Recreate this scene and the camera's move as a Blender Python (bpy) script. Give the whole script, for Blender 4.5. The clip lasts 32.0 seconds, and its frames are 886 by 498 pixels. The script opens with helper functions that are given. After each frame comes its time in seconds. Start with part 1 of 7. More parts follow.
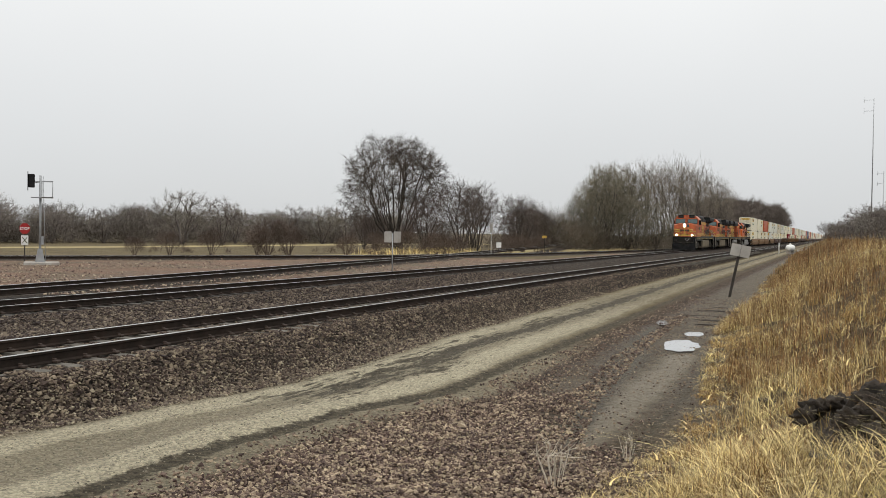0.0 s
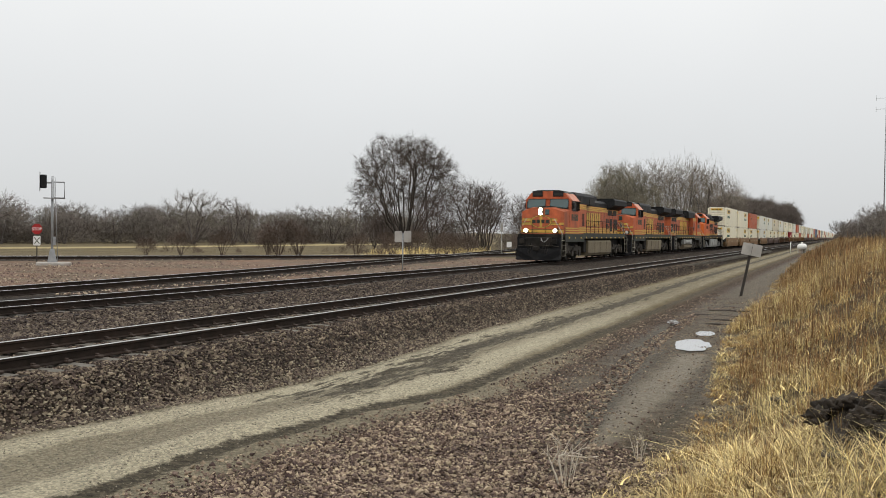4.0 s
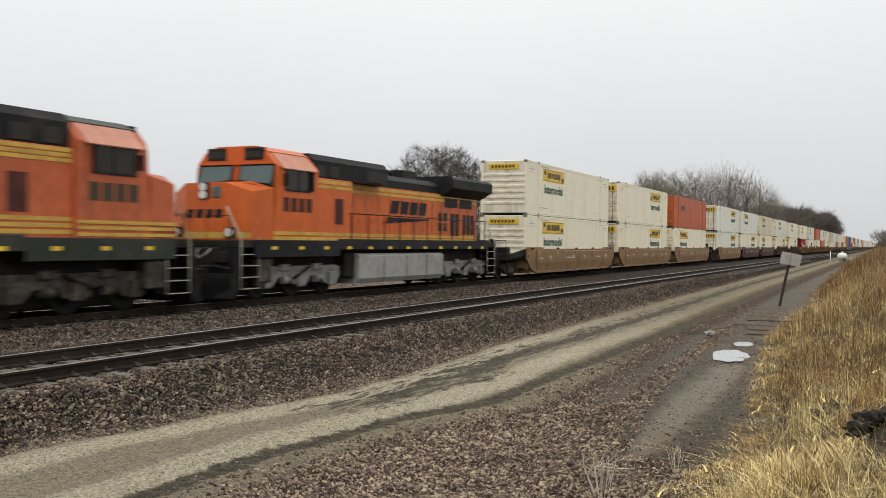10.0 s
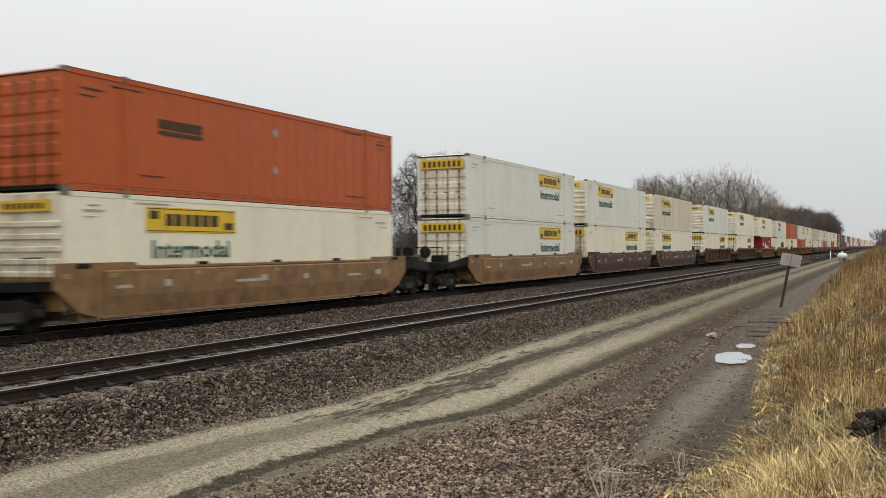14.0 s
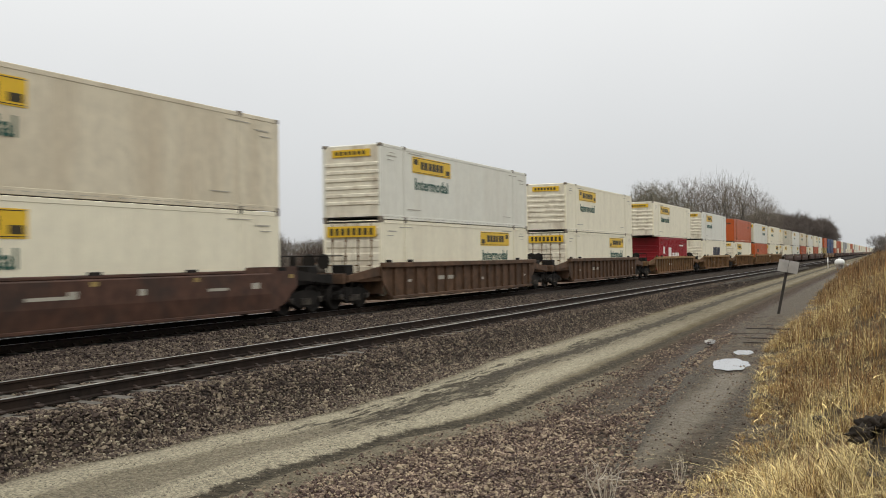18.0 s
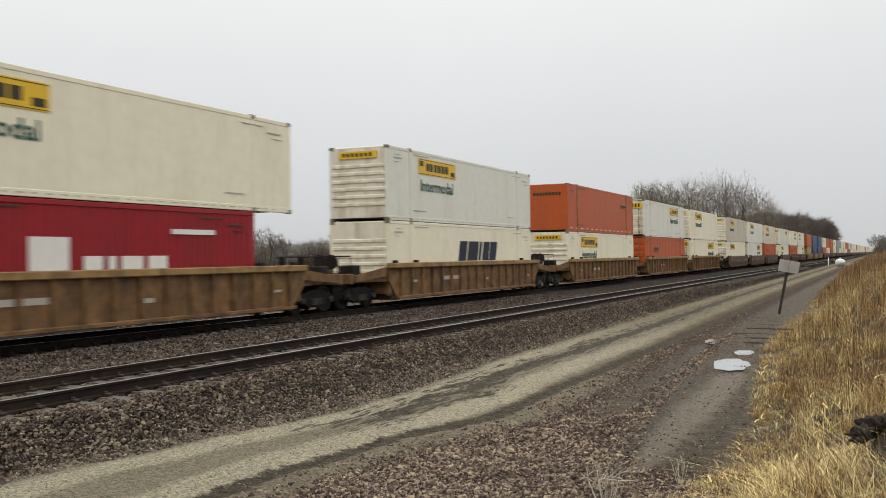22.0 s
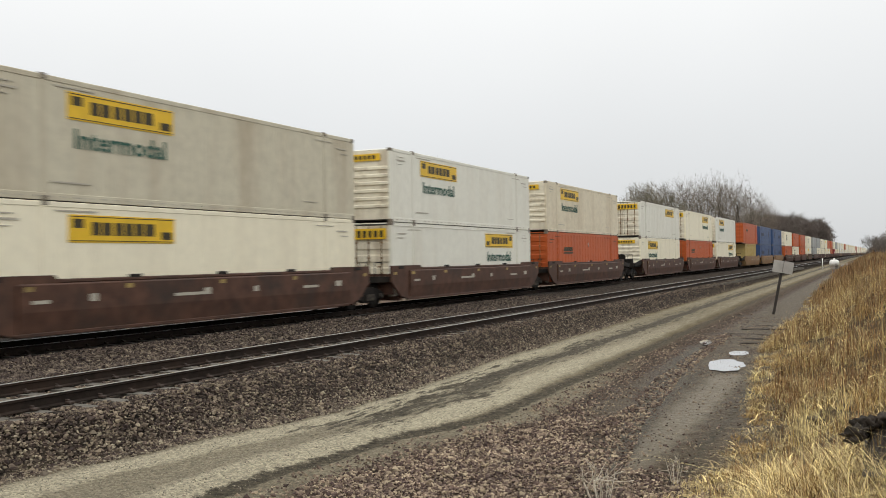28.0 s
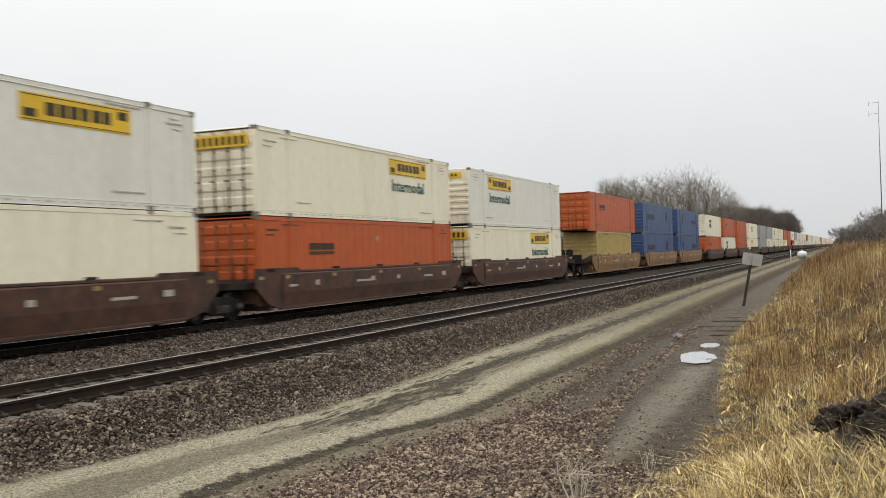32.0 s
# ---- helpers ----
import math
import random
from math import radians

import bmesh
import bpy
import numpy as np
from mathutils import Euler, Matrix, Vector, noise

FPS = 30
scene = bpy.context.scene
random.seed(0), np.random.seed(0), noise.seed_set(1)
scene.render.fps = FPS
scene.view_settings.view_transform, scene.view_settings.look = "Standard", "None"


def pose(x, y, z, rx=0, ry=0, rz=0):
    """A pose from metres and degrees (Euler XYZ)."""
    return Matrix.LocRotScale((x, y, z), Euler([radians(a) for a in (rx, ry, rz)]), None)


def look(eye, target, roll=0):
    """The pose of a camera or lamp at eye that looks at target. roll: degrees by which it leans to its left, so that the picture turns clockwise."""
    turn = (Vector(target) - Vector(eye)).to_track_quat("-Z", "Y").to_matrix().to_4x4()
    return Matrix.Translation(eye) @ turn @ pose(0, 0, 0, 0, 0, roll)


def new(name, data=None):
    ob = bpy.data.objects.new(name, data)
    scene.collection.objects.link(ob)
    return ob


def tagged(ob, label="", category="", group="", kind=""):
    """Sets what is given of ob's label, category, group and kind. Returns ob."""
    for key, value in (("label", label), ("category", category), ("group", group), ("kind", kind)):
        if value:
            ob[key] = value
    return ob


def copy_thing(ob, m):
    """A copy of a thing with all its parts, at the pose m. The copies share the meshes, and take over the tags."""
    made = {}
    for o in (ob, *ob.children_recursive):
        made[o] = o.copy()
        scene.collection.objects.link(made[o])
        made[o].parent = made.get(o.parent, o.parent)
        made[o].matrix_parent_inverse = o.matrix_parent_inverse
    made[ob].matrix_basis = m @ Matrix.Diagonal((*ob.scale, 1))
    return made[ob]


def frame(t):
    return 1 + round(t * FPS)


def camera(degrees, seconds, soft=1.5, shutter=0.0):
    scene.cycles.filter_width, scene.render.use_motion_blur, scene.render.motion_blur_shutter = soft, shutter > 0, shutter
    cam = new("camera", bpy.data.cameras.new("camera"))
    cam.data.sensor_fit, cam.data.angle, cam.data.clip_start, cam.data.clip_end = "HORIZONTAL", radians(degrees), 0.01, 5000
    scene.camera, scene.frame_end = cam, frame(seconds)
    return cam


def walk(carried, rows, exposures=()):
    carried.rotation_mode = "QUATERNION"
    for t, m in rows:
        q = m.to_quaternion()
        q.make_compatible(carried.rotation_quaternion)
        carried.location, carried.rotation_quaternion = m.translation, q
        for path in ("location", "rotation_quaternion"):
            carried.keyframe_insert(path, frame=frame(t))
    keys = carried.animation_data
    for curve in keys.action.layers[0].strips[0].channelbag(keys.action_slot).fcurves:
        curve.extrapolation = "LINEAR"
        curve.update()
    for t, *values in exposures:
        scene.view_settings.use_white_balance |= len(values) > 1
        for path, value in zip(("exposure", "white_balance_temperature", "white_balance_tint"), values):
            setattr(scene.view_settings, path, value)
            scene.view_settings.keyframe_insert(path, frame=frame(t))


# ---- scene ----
cam = camera(49.87, 32.0, soft=0.6, shutter=0.42)
EYE = (0.0, 0.0, 1.870)  # above the rail tops of the far main track


def aim(yaw, up, roll):
    a, b = radians(yaw), radians(up)
    way = Vector((-math.sin(a) * math.cos(b), math.cos(a) * math.cos(b), math.sin(b)))
    return look(EYE, Vector(EYE) + 100 * way, roll)


walk(cam, [(t, aim(a, b, c)) for t, a, b, c in (
    (0, 22.14, -0.98, 0.87), (0.5, 22.10, -1.06, 0.97), (1, 22.03, -1.06, 0.86), (1.5, 22.05, -1.06, 0.90), (2, 22.13, -1.04, 0.97),
    (2.5, 22.19, -0.98, 0.93), (3, 22.31, -0.96, 0.86), (3.5, 22.55, -1.04, 0.75), (5.5, 23.37, -0.78, 0.91), (6, 23.65, -0.68, 0.81),
    (6.5, 23.86, -0.58, 0.65), (7, 24.13, -0.45, 0.54), (7.5, 24.38, -0.42, 0.60), (8, 24.48, -0.53, 0.63), (8.5, 24.49, -0.55, 0.68),
    (9, 24.57, -0.53, 0.83), (9.5, 24.74, -0.47, 0.84), (10, 24.85, -0.45, 0.66), (10.5, 24.88, -0.34, 0.41), (11, 24.82, -0.23, 0.08),
    (11.5, 24.88, -0.15, -0.19), (12, 25.08, 0.02, -0.25), (12.5, 25.14, 0.07, -0.24), (13, 25.11, -0.06, -0.19), (13.5, 24.96, -0.04, -0.49),
    (14, 24.85, 0.02, -0.49), (14.5, 24.85, 0.10, -0.40), (16.5, 24.85, 0.30, -0.50), (17, 24.90, 0.43, -0.55), (17.5, 24.81, 0.47, -0.64),
    (18, 24.70, 0.47, -0.67), (18.5, 24.64, 0.49, -0.71), (19, 24.65, 0.46, -0.63), (19.5, 24.66, 0.50, -0.56), (20, 24.66, 0.51, -0.54),
    (20.5, 24.64, 0.46, -0.56), (21, 24.74, 0.45, -0.51), (21.5, 24.73, 0.49, -0.64), (22, 24.73, 0.50, -0.75), (22.5, 24.70, 0.56, -0.80),
    (23, 24.64, 0.59, -0.75), (23.5, 24.59, 0.46, -0.66), (24, 24.59, 0.37, -0.70), (24.5, 24.55, 0.30, -0.79), (25, 24.59, 0.27, -0.83),
    (25.5, 24.71, 0.35, -0.80), (27.5, 24.37, 0.46, -0.64), (28, 24.42, 0.57, -0.85), (28.5, 24.21, 0.86, -0.92), (29, 23.51, 1.18, -0.99),
    (29.5, 22.96, 1.13, -1.35), (30, 22.85, 1.05, -1.63), (30.5, 22.86, 1.02, -1.79), (31, 22.83, 0.87, -1.84), (31.5, 22.76, 0.64, -1.77),
    (32, 22.75, 0.38, -1.76),
    )], exposures=((0, 0.0), (10, 0.0), (13, -0.06), (17, -0.10), (25.5, -0.08), (28.5, 0.06), (32, 0.06)))

# ---- light ----
world = bpy.data.worlds.new("overcast")
scene.world = world
world.use_nodes = True
wn, wl = world.node_tree.nodes, world.node_tree.links
bg = wn["Background"]
coord = wn.new("ShaderNodeTexCoord")
split = wn.new("ShaderNodeSeparateXYZ")
wl.new(coord.outputs["Generated"], split.inputs[0])
rise = wn.new("ShaderNodeMapRange")  # an overcast sky is about three times brighter overhead than at the horizon
rise.inputs["From Min"].default_value, rise.inputs["From Max"].default_value = 0.0, 1.0
rise.inputs["To Min"].default_value, rise.inputs["To Max"].default_value = 0.63, 1.75
wl.new(split.outputs["Z"], rise.inputs["Value"])
cloud = wn.new("ShaderNodeTexNoise")
cloud.inputs["Scale"].default_value, cloud.inputs["Detail"].default_value = 2.2, 4.0
wl.new(coord.outputs["Generated"], cloud.inputs["Vector"])
mottle = wn.new("ShaderNodeMapRange")
mottle.inputs["To Min"].default_value, mottle.inputs["To Max"].default_value = 0.93, 1.07
wl.new(cloud.outputs["Fac"], mottle.inputs["Value"])
level = wn.new("ShaderNodeMath")
level.operation = "MULTIPLY"
wl.new(rise.outputs[0], level.inputs[0])
wl.new(mottle.outputs[0], level.inputs[1])
grey = wn.new("ShaderNodeMix")
grey.data_type = "RGBA"
grey.blend_type = "MULTIPLY"
grey.inputs["Factor"].default_value = 1.0
tint = wn.new("ShaderNodeValToRGB")
tint.color_ramp.elements[0].position, tint.color_ramp.elements[1].position = 0.0, 0.55
tint.color_ramp.elements[0].color, tint.color_ramp.elements[1].color = (0.975, 0.995, 1.012, 1), (1.0, 0.995, 0.965, 1)
wl.new(split.outputs["Z"], tint.inputs[0])
wl.new(tint.outputs[0], grey.inputs["B"])
wl.new(level.outputs[0], grey.inputs["A"])
sky = wn.new("ShaderNodeTexSky")
sky.sky_type, sky.sun_disc = "NISHITA", False
sky.sun_elevation, sky.sun_rotation = radians(48), radians(150)
thin = wn.new("ShaderNodeVectorMath")
thin.operation = "SCALE"
thin.inputs["Scale"].default_value = 0.004
wl.new(sky.outputs[0], thin.inputs[0])
both = wn.new("ShaderNodeVectorMath")
both.operation = "ADD"
wl.new(grey.outputs["Result"], both.inputs[0])
wl.new(thin.outputs[0], both.inputs[1])
wl.new(both.outputs[0], bg.inputs["Color"])
bg.inputs["Strength"].default_value = 1.0

sun = new("sun", bpy.data.lights.new("sun", "SUN"))
sun.data.energy, sun.data.angle, sun.data.color = 0.45, radians(40), (1.0, 0.97, 0.92)
sun.matrix_world = look((20, -30, 50), (0, 0, 0))


# ---- mesh helpers ----
class Shape:
    """Collects plain faces; obj() makes them one mesh object."""

    def __init__(self):
        self.v, self.f, self.smooth = [], [], []

    def add(self, verts, faces, smooth=False):
        n = len(self.v)
        self.v += [tuple(p) for p in verts]
        self.f += [tuple(i + n for i in f) for f in faces]
        self.smooth += [smooth] * len(faces)
        return self

    def box(self, x0, x1, y0, y1, z0, z1, b=0.0):
        if b <= 0:
            v = [(x, y, z) for x in (x0, x1) for y in (y0, y1) for z in (z0, z1)]
            return self.add(v, [(0, 1, 3, 2), (4, 6, 7, 5), (0, 4, 5, 1), (2, 3, 7, 6), (0, 2, 6, 4), (1, 5, 7, 3)])
        lo, hi = (x0, y0, z0), (x1, y1, z1)
        v, at = [], {}
        for s in [(i, j, k) for i in (0, 1) for j in (0, 1) for k in (0, 1)]:
            for a in range(3):
                p = [(hi if s[c] else lo)[c] + (0 if c == a else (-b if s[c] else b)) for c in range(3)]
                at[s, a] = len(v)
                v.append(p)
        f = []
        for a in range(3):
            p, q = [c for c in range(3) if c != a]
            for e in (0, 1):
                ring = []
                for i, j in ((0, 0), (1, 0), (1, 1), (0, 1)):
                    s = [0, 0, 0]
                    s[a], s[p], s[q] = e, i, j
                    ring.append(at[tuple(s), a])
                f.append(ring)
            for i in (0, 1):
                for j in (0, 1):
                    s0, s1 = [0, 0, 0], [0, 0, 0]
                    s0[a], s1[a] = 0, 1
                    s0[p] = s1[p] = i
                    s0[q] = s1[q] = j
                    f.append((at[tuple(s0), p], at[tuple(s1), p], at[tuple(s1), q], at[tuple(s0), q]))
        for s in [(i, j, k) for i in (0, 1) for j in (0, 1) for k in (0, 1)]:
            f.append((at[s, 0], at[s, 1], at[s, 2]))
        return self.add(v, f)

    def prism(self, outline, axis, a0, a1):
        """An outline in the two other axes, in their order, drawn out along axis from a0 to a1."""
        n = len(outline)
        put = {0: lambda a, p: (a, p[0], p[1]), 1: lambda a, p: (p[0], a, p[1]), 2: lambda a, p: (p[0], p[1], a)}[axis]
        v = [put(a0, p) for p in outline] + [put(a1, p) for p in outline]
        f = [tuple(range(n - 1, -1, -1)), tuple(range(n, 2 * n))]
        f += [(i, (i + 1) % n, n + (i + 1) % n, n + i) for i in range(n)]
        return self.add(v, f)

    def tube(self, points, r, seg=6, r1=None, smooth=True, cap=True):
        """A round bar along points, its radius going from r to r1."""
        pts = [Vector(p) for p in points]
        r1 = r if r1 is None else r1
        v, f, n = [], [], len(pts)
        for i, p in enumerate(pts):
            d = (pts[min(i + 1, n - 1)] - pts[max(i - 1, 0)]).normalized()
            side = d.cross(Vector((0, 0, 1)) if abs(d.z) < 0.9 else Vector((1, 0, 0))).normalized()
            up = side.cross(d)
            rr = r + (r1 - r) * i / max(1, n - 1)
            v += [p + rr * (math.cos(2 * math.pi * k / seg) * side + math.sin(2 * math.pi * k / seg) * up) for k in range(seg)]
        for i in range(n - 1):
            f += [(i * seg + k, i * seg + (k + 1) % seg, (i + 1) * seg + (k + 1) % seg, (i + 1) * seg + k) for k in range(seg)]
        self.add(v, f, smooth)
        if cap:
            m = len(self.v) - len(v)
            self.f += [tuple(m + k for k in range(seg - 1, -1, -1)), tuple(m + (n - 1) * seg + k for k in range(seg))]
            self.smooth += [False, False]
        return self

    def lathe(self, profile, centre, axis, seg=20):
        """(along, radius) pairs spun round axis through centre."""
        v, f, n = [], [], len(profile)
        p, q = [c for c in range(3) if c != axis]
        for a, r in profile:
            for k in range(seg):
                c = list(centre)
                c[axis] += a
                c[p] += r * math.cos(2 * math.pi * k / seg)
                c[q] += r * math.sin(2 * math.pi * k / seg)
                v.append(c)
        for i in range(n - 1):
            f += [(i * seg + k, i * seg + (k + 1) % seg, (i + 1) * seg + (k + 1) % seg, (i + 1) * seg + k) for k in range(seg)]
        self.add(v, f, True)
        m = len(self.v) - len(v)
        self.f += [tuple(m + k for k in range(seg - 1, -1, -1)), tuple(m + (n - 1) * seg + k for k in range(seg))]
        self.smooth += [False, False]
        return self

    def mesh(self, name, material):
        me = bpy.data.meshes.new(name)
        me.from_pydata(self.v, [], self.f)
        me.polygons.foreach_set("use_smooth", self.smooth)
        me.materials.append(material)
        bm = bmesh.new()
        bm.from_mesh(me)
        bmesh.ops.recalc_face_normals(bm, faces=bm.faces)
        bm.to_mesh(me)
        bm.free()
        return me


def part(name, shape, material, parent=None, label=""):
    """One mesh object, under a thing or under a part of it."""
    me = shape if isinstance(shape, bpy.types.Mesh) else shape.mesh(name, material)
    ob = new(name, me)
    ob.parent = parent
    if label:
        tagged(ob, label)
    return ob


def quick_mesh(name, verts, faces, material, smooth=False):
    """A mesh of many alike faces from arrays: verts n x 3, faces m x k."""
    me = bpy.data.meshes.new(name)
    m, k = faces.shape
    me.vertices.add(len(verts))
    me.vertices.foreach_set("co", np.asarray(verts, dtype=np.float32).ravel())
    me.loops.add(m * k)
    me.loops.foreach_set("vertex_index", faces.astype(np.int32).ravel())
    me.polygons.add(m)
    me.polygons.foreach_set("loop_start", np.arange(0, m * k, k, dtype=np.int32))
    me.polygons.foreach_set("use_smooth", np.full(m, smooth))
    me.materials.append(material)
    me.update()
    me.validate()
    return me


def empty(name, x=0.0, y=0.0, z=0.0, rz=0.0):
    ob = new(name)
    ob.matrix_basis = pose(x, y, z, 0, 0, rz)
    ob.empty_display_size = 0.3
    return ob


# ---- materials ----
def material(name, base, rough=0.6, metal=0.0, var=0.12, scale=3.0, fine=40.0, bump=0.15, dirt=None, dirt_amount=0.0,
             dirt_scale=0.7, streak=False, hue=0.0, spec=0.25, island=False, depth=0.01, spread=(0.22, 1.75), few=1.0):
    """A surface with broad and fine variation, optional dirt of its own shape (streak: drawn out downwards) and relief."""
    m = bpy.data.materials.new(name)
    m.use_nodes = True
    n, l = m.node_tree.nodes, m.node_tree.links
    b = n["Principled BSDF"]
    tc = n.new("ShaderNodeTexCoord")
    big, small = n.new("ShaderNodeTexNoise"), n.new("ShaderNodeTexNoise")
    big.inputs["Scale"].default_value, big.inputs["Detail"].default_value = scale, 5
    small.inputs["Scale"].default_value, small.inputs["Detail"].default_value = fine, 4
    where = tc.outputs["Object"]
    info = n.new("ShaderNodeObjectInfo")
    shift = n.new("ShaderNodeVectorMath")
    shift.operation = "MULTIPLY_ADD"
    l.new(info.outputs["Random"], shift.inputs[0])
    shift.inputs[1].default_value = (37.0, 51.0, 23.0)
    l.new(where, shift.inputs[2])
    l.new(shift.outputs[0], big.inputs["Vector"])
    l.new(shift.outputs[0], small.inputs["Vector"])
    blend = n.new("ShaderNodeMath")
    blend.operation = "MULTIPLY_ADD"
    l.new(small.outputs["Fac"], blend.inputs[0])
    blend.inputs[1].default_value = 0.45
    l.new(big.outputs["Fac"], blend.inputs[2])
    tone = n.new("ShaderNodeMapRange")
    tone.inputs["From Min"].default_value, tone.inputs["From Max"].default_value = 0.42, 1.03
    tone.inputs["To Min"].default_value, tone.inputs["To Max"].default_value = 1 - var * 2, 1 + var * 1.2
    l.new(blend.outputs[0], tone.inputs["Value"])
    hsv = n.new("ShaderNodeHueSaturation")
    hsv.inputs["Color"].default_value = (*base, 1)
    l.new(tone.outputs[0], hsv.inputs["Value"])
    if hue:
        rnd = n.new("ShaderNodeMapRange")
        rnd.inputs["To Min"].default_value, rnd.inputs["To Max"].default_value = 0.5 - hue, 0.5 + hue
        geo = n.new("ShaderNodeNewGeometry")
        l.new(geo.outputs["Random Per Island"] if island else info.outputs["Random"], rnd.inputs["Value"])
        l.new(rnd.outputs[0], hsv.inputs["Hue"])
    colour = hsv.outputs[0]
    if island:
        geo = n.new("ShaderNodeNewGeometry")
        rv = n.new("ShaderNodeMapRange")
        rv.inputs["To Min"].default_value, rv.inputs["To Max"].default_value = spread
        skewed = n.new("ShaderNodeMath")
        skewed.operation = "POWER"
        l.new(geo.outputs["Random Per Island"], skewed.inputs[0])
        skewed.inputs[1].default_value = few
        l.new(skewed.outputs[0], rv.inputs["Value"])
        mul = n.new("ShaderNodeMix")
        mul.data_type, mul.blend_type = "RGBA", "MULTIPLY"
        mul.inputs["Factor"].default_value = 1
        l.new(colour, mul.inputs["A"])
        l.new(rv.outputs[0], mul.inputs["B"])
        colour = mul.outputs["Result"]
    if dirt_amount:
        d = n.new("ShaderNodeTexNoise")
        d.inputs["Scale"].default_value, d.inputs["Detail"].default_value, d.inputs["Roughness"].default_value = dirt_scale, 7, 0.62
        vec = n.new("ShaderNodeMapping")
        vec.inputs["Scale"].default_value = (1, 1, 0.16) if streak else (1, 1, 1)
        l.new(shift.outputs[0], vec.inputs["Vector"])
        l.new(vec.outputs[0], d.inputs["Vector"])
        ramp = n.new("ShaderNodeMapRange")
        ramp.inputs["From Min"].default_value, ramp.inputs["From Max"].default_value = 0.48, 0.72
        ramp.inputs["To Min"].default_value, ramp.inputs["To Max"].default_value = 0.0, dirt_amount
        l.new(d.outputs["Fac"], ramp.inputs["Value"])
        mix = n.new("ShaderNodeMix")
        mix.data_type = "RGBA"
        l.new(ramp.outputs[0], mix.inputs["Factor"])
        l.new(colour, mix.inputs["A"])
        mix.inputs["B"].default_value = (*dirt, 1)
        colour = mix.outputs["Result"]
    l.new(colour, b.inputs["Base Color"])
    rr = n.new("ShaderNodeMapRange")
    rr.inputs["To Min"].default_value, rr.inputs["To Max"].default_value = max(0.03, rough - 0.12), min(1, rough + 0.12)
    l.new(small.outputs["Fac"], rr.inputs["Value"])
    l.new(rr.outputs[0], b.inputs["Roughness"])
    b.inputs["Metallic"].default_value = metal
    b.inputs["Specular IOR Level"].default_value = spec
    if bump:
        bp = n.new("ShaderNodeBump")
        bp.inputs["Strength"].default_value, bp.inputs["Distance"].default_value = bump, depth
        l.new(blend.outputs[0], bp.inputs["Height"])
        l.new(bp.outputs[0], b.inputs["Normal"])
    return m


def glow(name, colour, power):
    m = bpy.data.materials.new(name)
    m.use_nodes = True
    b = m.node_tree.nodes["Principled BSDF"]
    b.inputs["Base Color"].default_value = (0.9, 0.9, 0.85, 1)
    b.inputs["Emission Color"].default_value = (*colour, 1)
    b.inputs["Emission Strength"].default_value = power
    return m


RUST = (0.16, 0.085, 0.045)
GRIME = (0.07, 0.06, 0.05)
M_ORANGE = material("loco_orange_paint", (0.58, 0.118, 0.021), 0.42, var=0.10, dirt=(0.20, 0.07, 0.035), dirt_amount=0.35, streak=True, bump=0.03)
M_FADED = material("faded_orange_paint", (0.50, 0.116, 0.045), 0.55, var=0.16, dirt=(0.15, 0.065, 0.04), dirt_amount=0.65, streak=True, bump=0.03)
M_DARKRED = material("dark_red_brown_louvre", (0.075, 0.022, 0.016), 0.7, var=0.25)
# faded orange, lightened to pink for the light falling on the roof slope
M_VISOR = material("bleached_pink_paint", (0.52, 0.24, 0.17), 0.6, var=0.12, bump=0.02)
M_YELLOW = material("yellow_stripe_paint", (0.58, 0.36, 0.065), 0.5, var=0.14, dirt=GRIME, dirt_amount=0.4, bump=0.02)
M_BLACK = material("dull_black_paint", (0.014, 0.014, 0.015), 0.6, var=0.2, spec=0.15, dirt=(0.06, 0.055, 0.05), dirt_amount=0.5, bump=0.05)
M_GREEN = material("dark_green_stripe_paint", (0.026, 0.031, 0.024), 0.55, var=0.2, dirt=(0.075, 0.065, 0.05), dirt_amount=0.5, bump=0.02)
M_SILL = material("dusty_dark_sill", (0.04, 0.042, 0.04), 0.6, dirt=(0.12, 0.1, 0.08), dirt_amount=0.5)
M_TRUCK = material("dusty_truck_casting", (0.045, 0.038, 0.031), 0.75, var=0.35, dirt=(0.16, 0.138, 0.105), dirt_amount=0.75, dirt_scale=2.5, scale=4)
M_TRUCK_DARK = material("greasy_dark_casting", (0.016, 0.014, 0.012), 0.7, spec=0.15, var=0.25, dirt=(0.06, 0.05, 0.04), dirt_amount=0.5, scale=4)
M_SILVER = material("silver_truck_paint", (0.24, 0.24, 0.23), 0.5, var=0.25, dirt=GRIME, dirt_amount=0.85, dirt_scale=2.5, scale=4)
M_TANK = material("dusty_tan_fuel_tank", (0.19, 0.155, 0.10), 0.65, var=0.15, dirt=(0.10, 0.08, 0.06), dirt_amount=0.6, scale=2)
M_TANK_GREY = material("pale_grey_fuel_tank", (0.33, 0.33, 0.31), 0.6, var=0.12, dirt=(0.15, 0.13, 0.11), dirt_amount=0.5)
M_STEEL = material("worn_steel", (0.30, 0.29, 0.28), 0.4, metal=0.8, var=0.2)
M_HANDRAIL = material("white_handrail_paint", (0.44, 0.40, 0.33), 0.5, var=0.15)
M_GLASS = bpy.data.materials.new("dark_window_glass")
M_GLASS.use_nodes = True
_g = M_GLASS.node_tree.nodes["Principled BSDF"]
# the teal base imitates the tint of reflections in the panes
_g.inputs["Base Color"].default_value, _g.inputs["Roughness"].default_value = (0.02, 0.055, 0.055, 1), 0.06
_g.inputs["Specular IOR Level"].default_value = 0.9
M_HEAD = glow("lit_headlight", (1.0, 0.84, 0.55), 12.0)
M_DITCH = glow("lit_ditch_light", (1.0, 0.80, 0.46), 12.0)
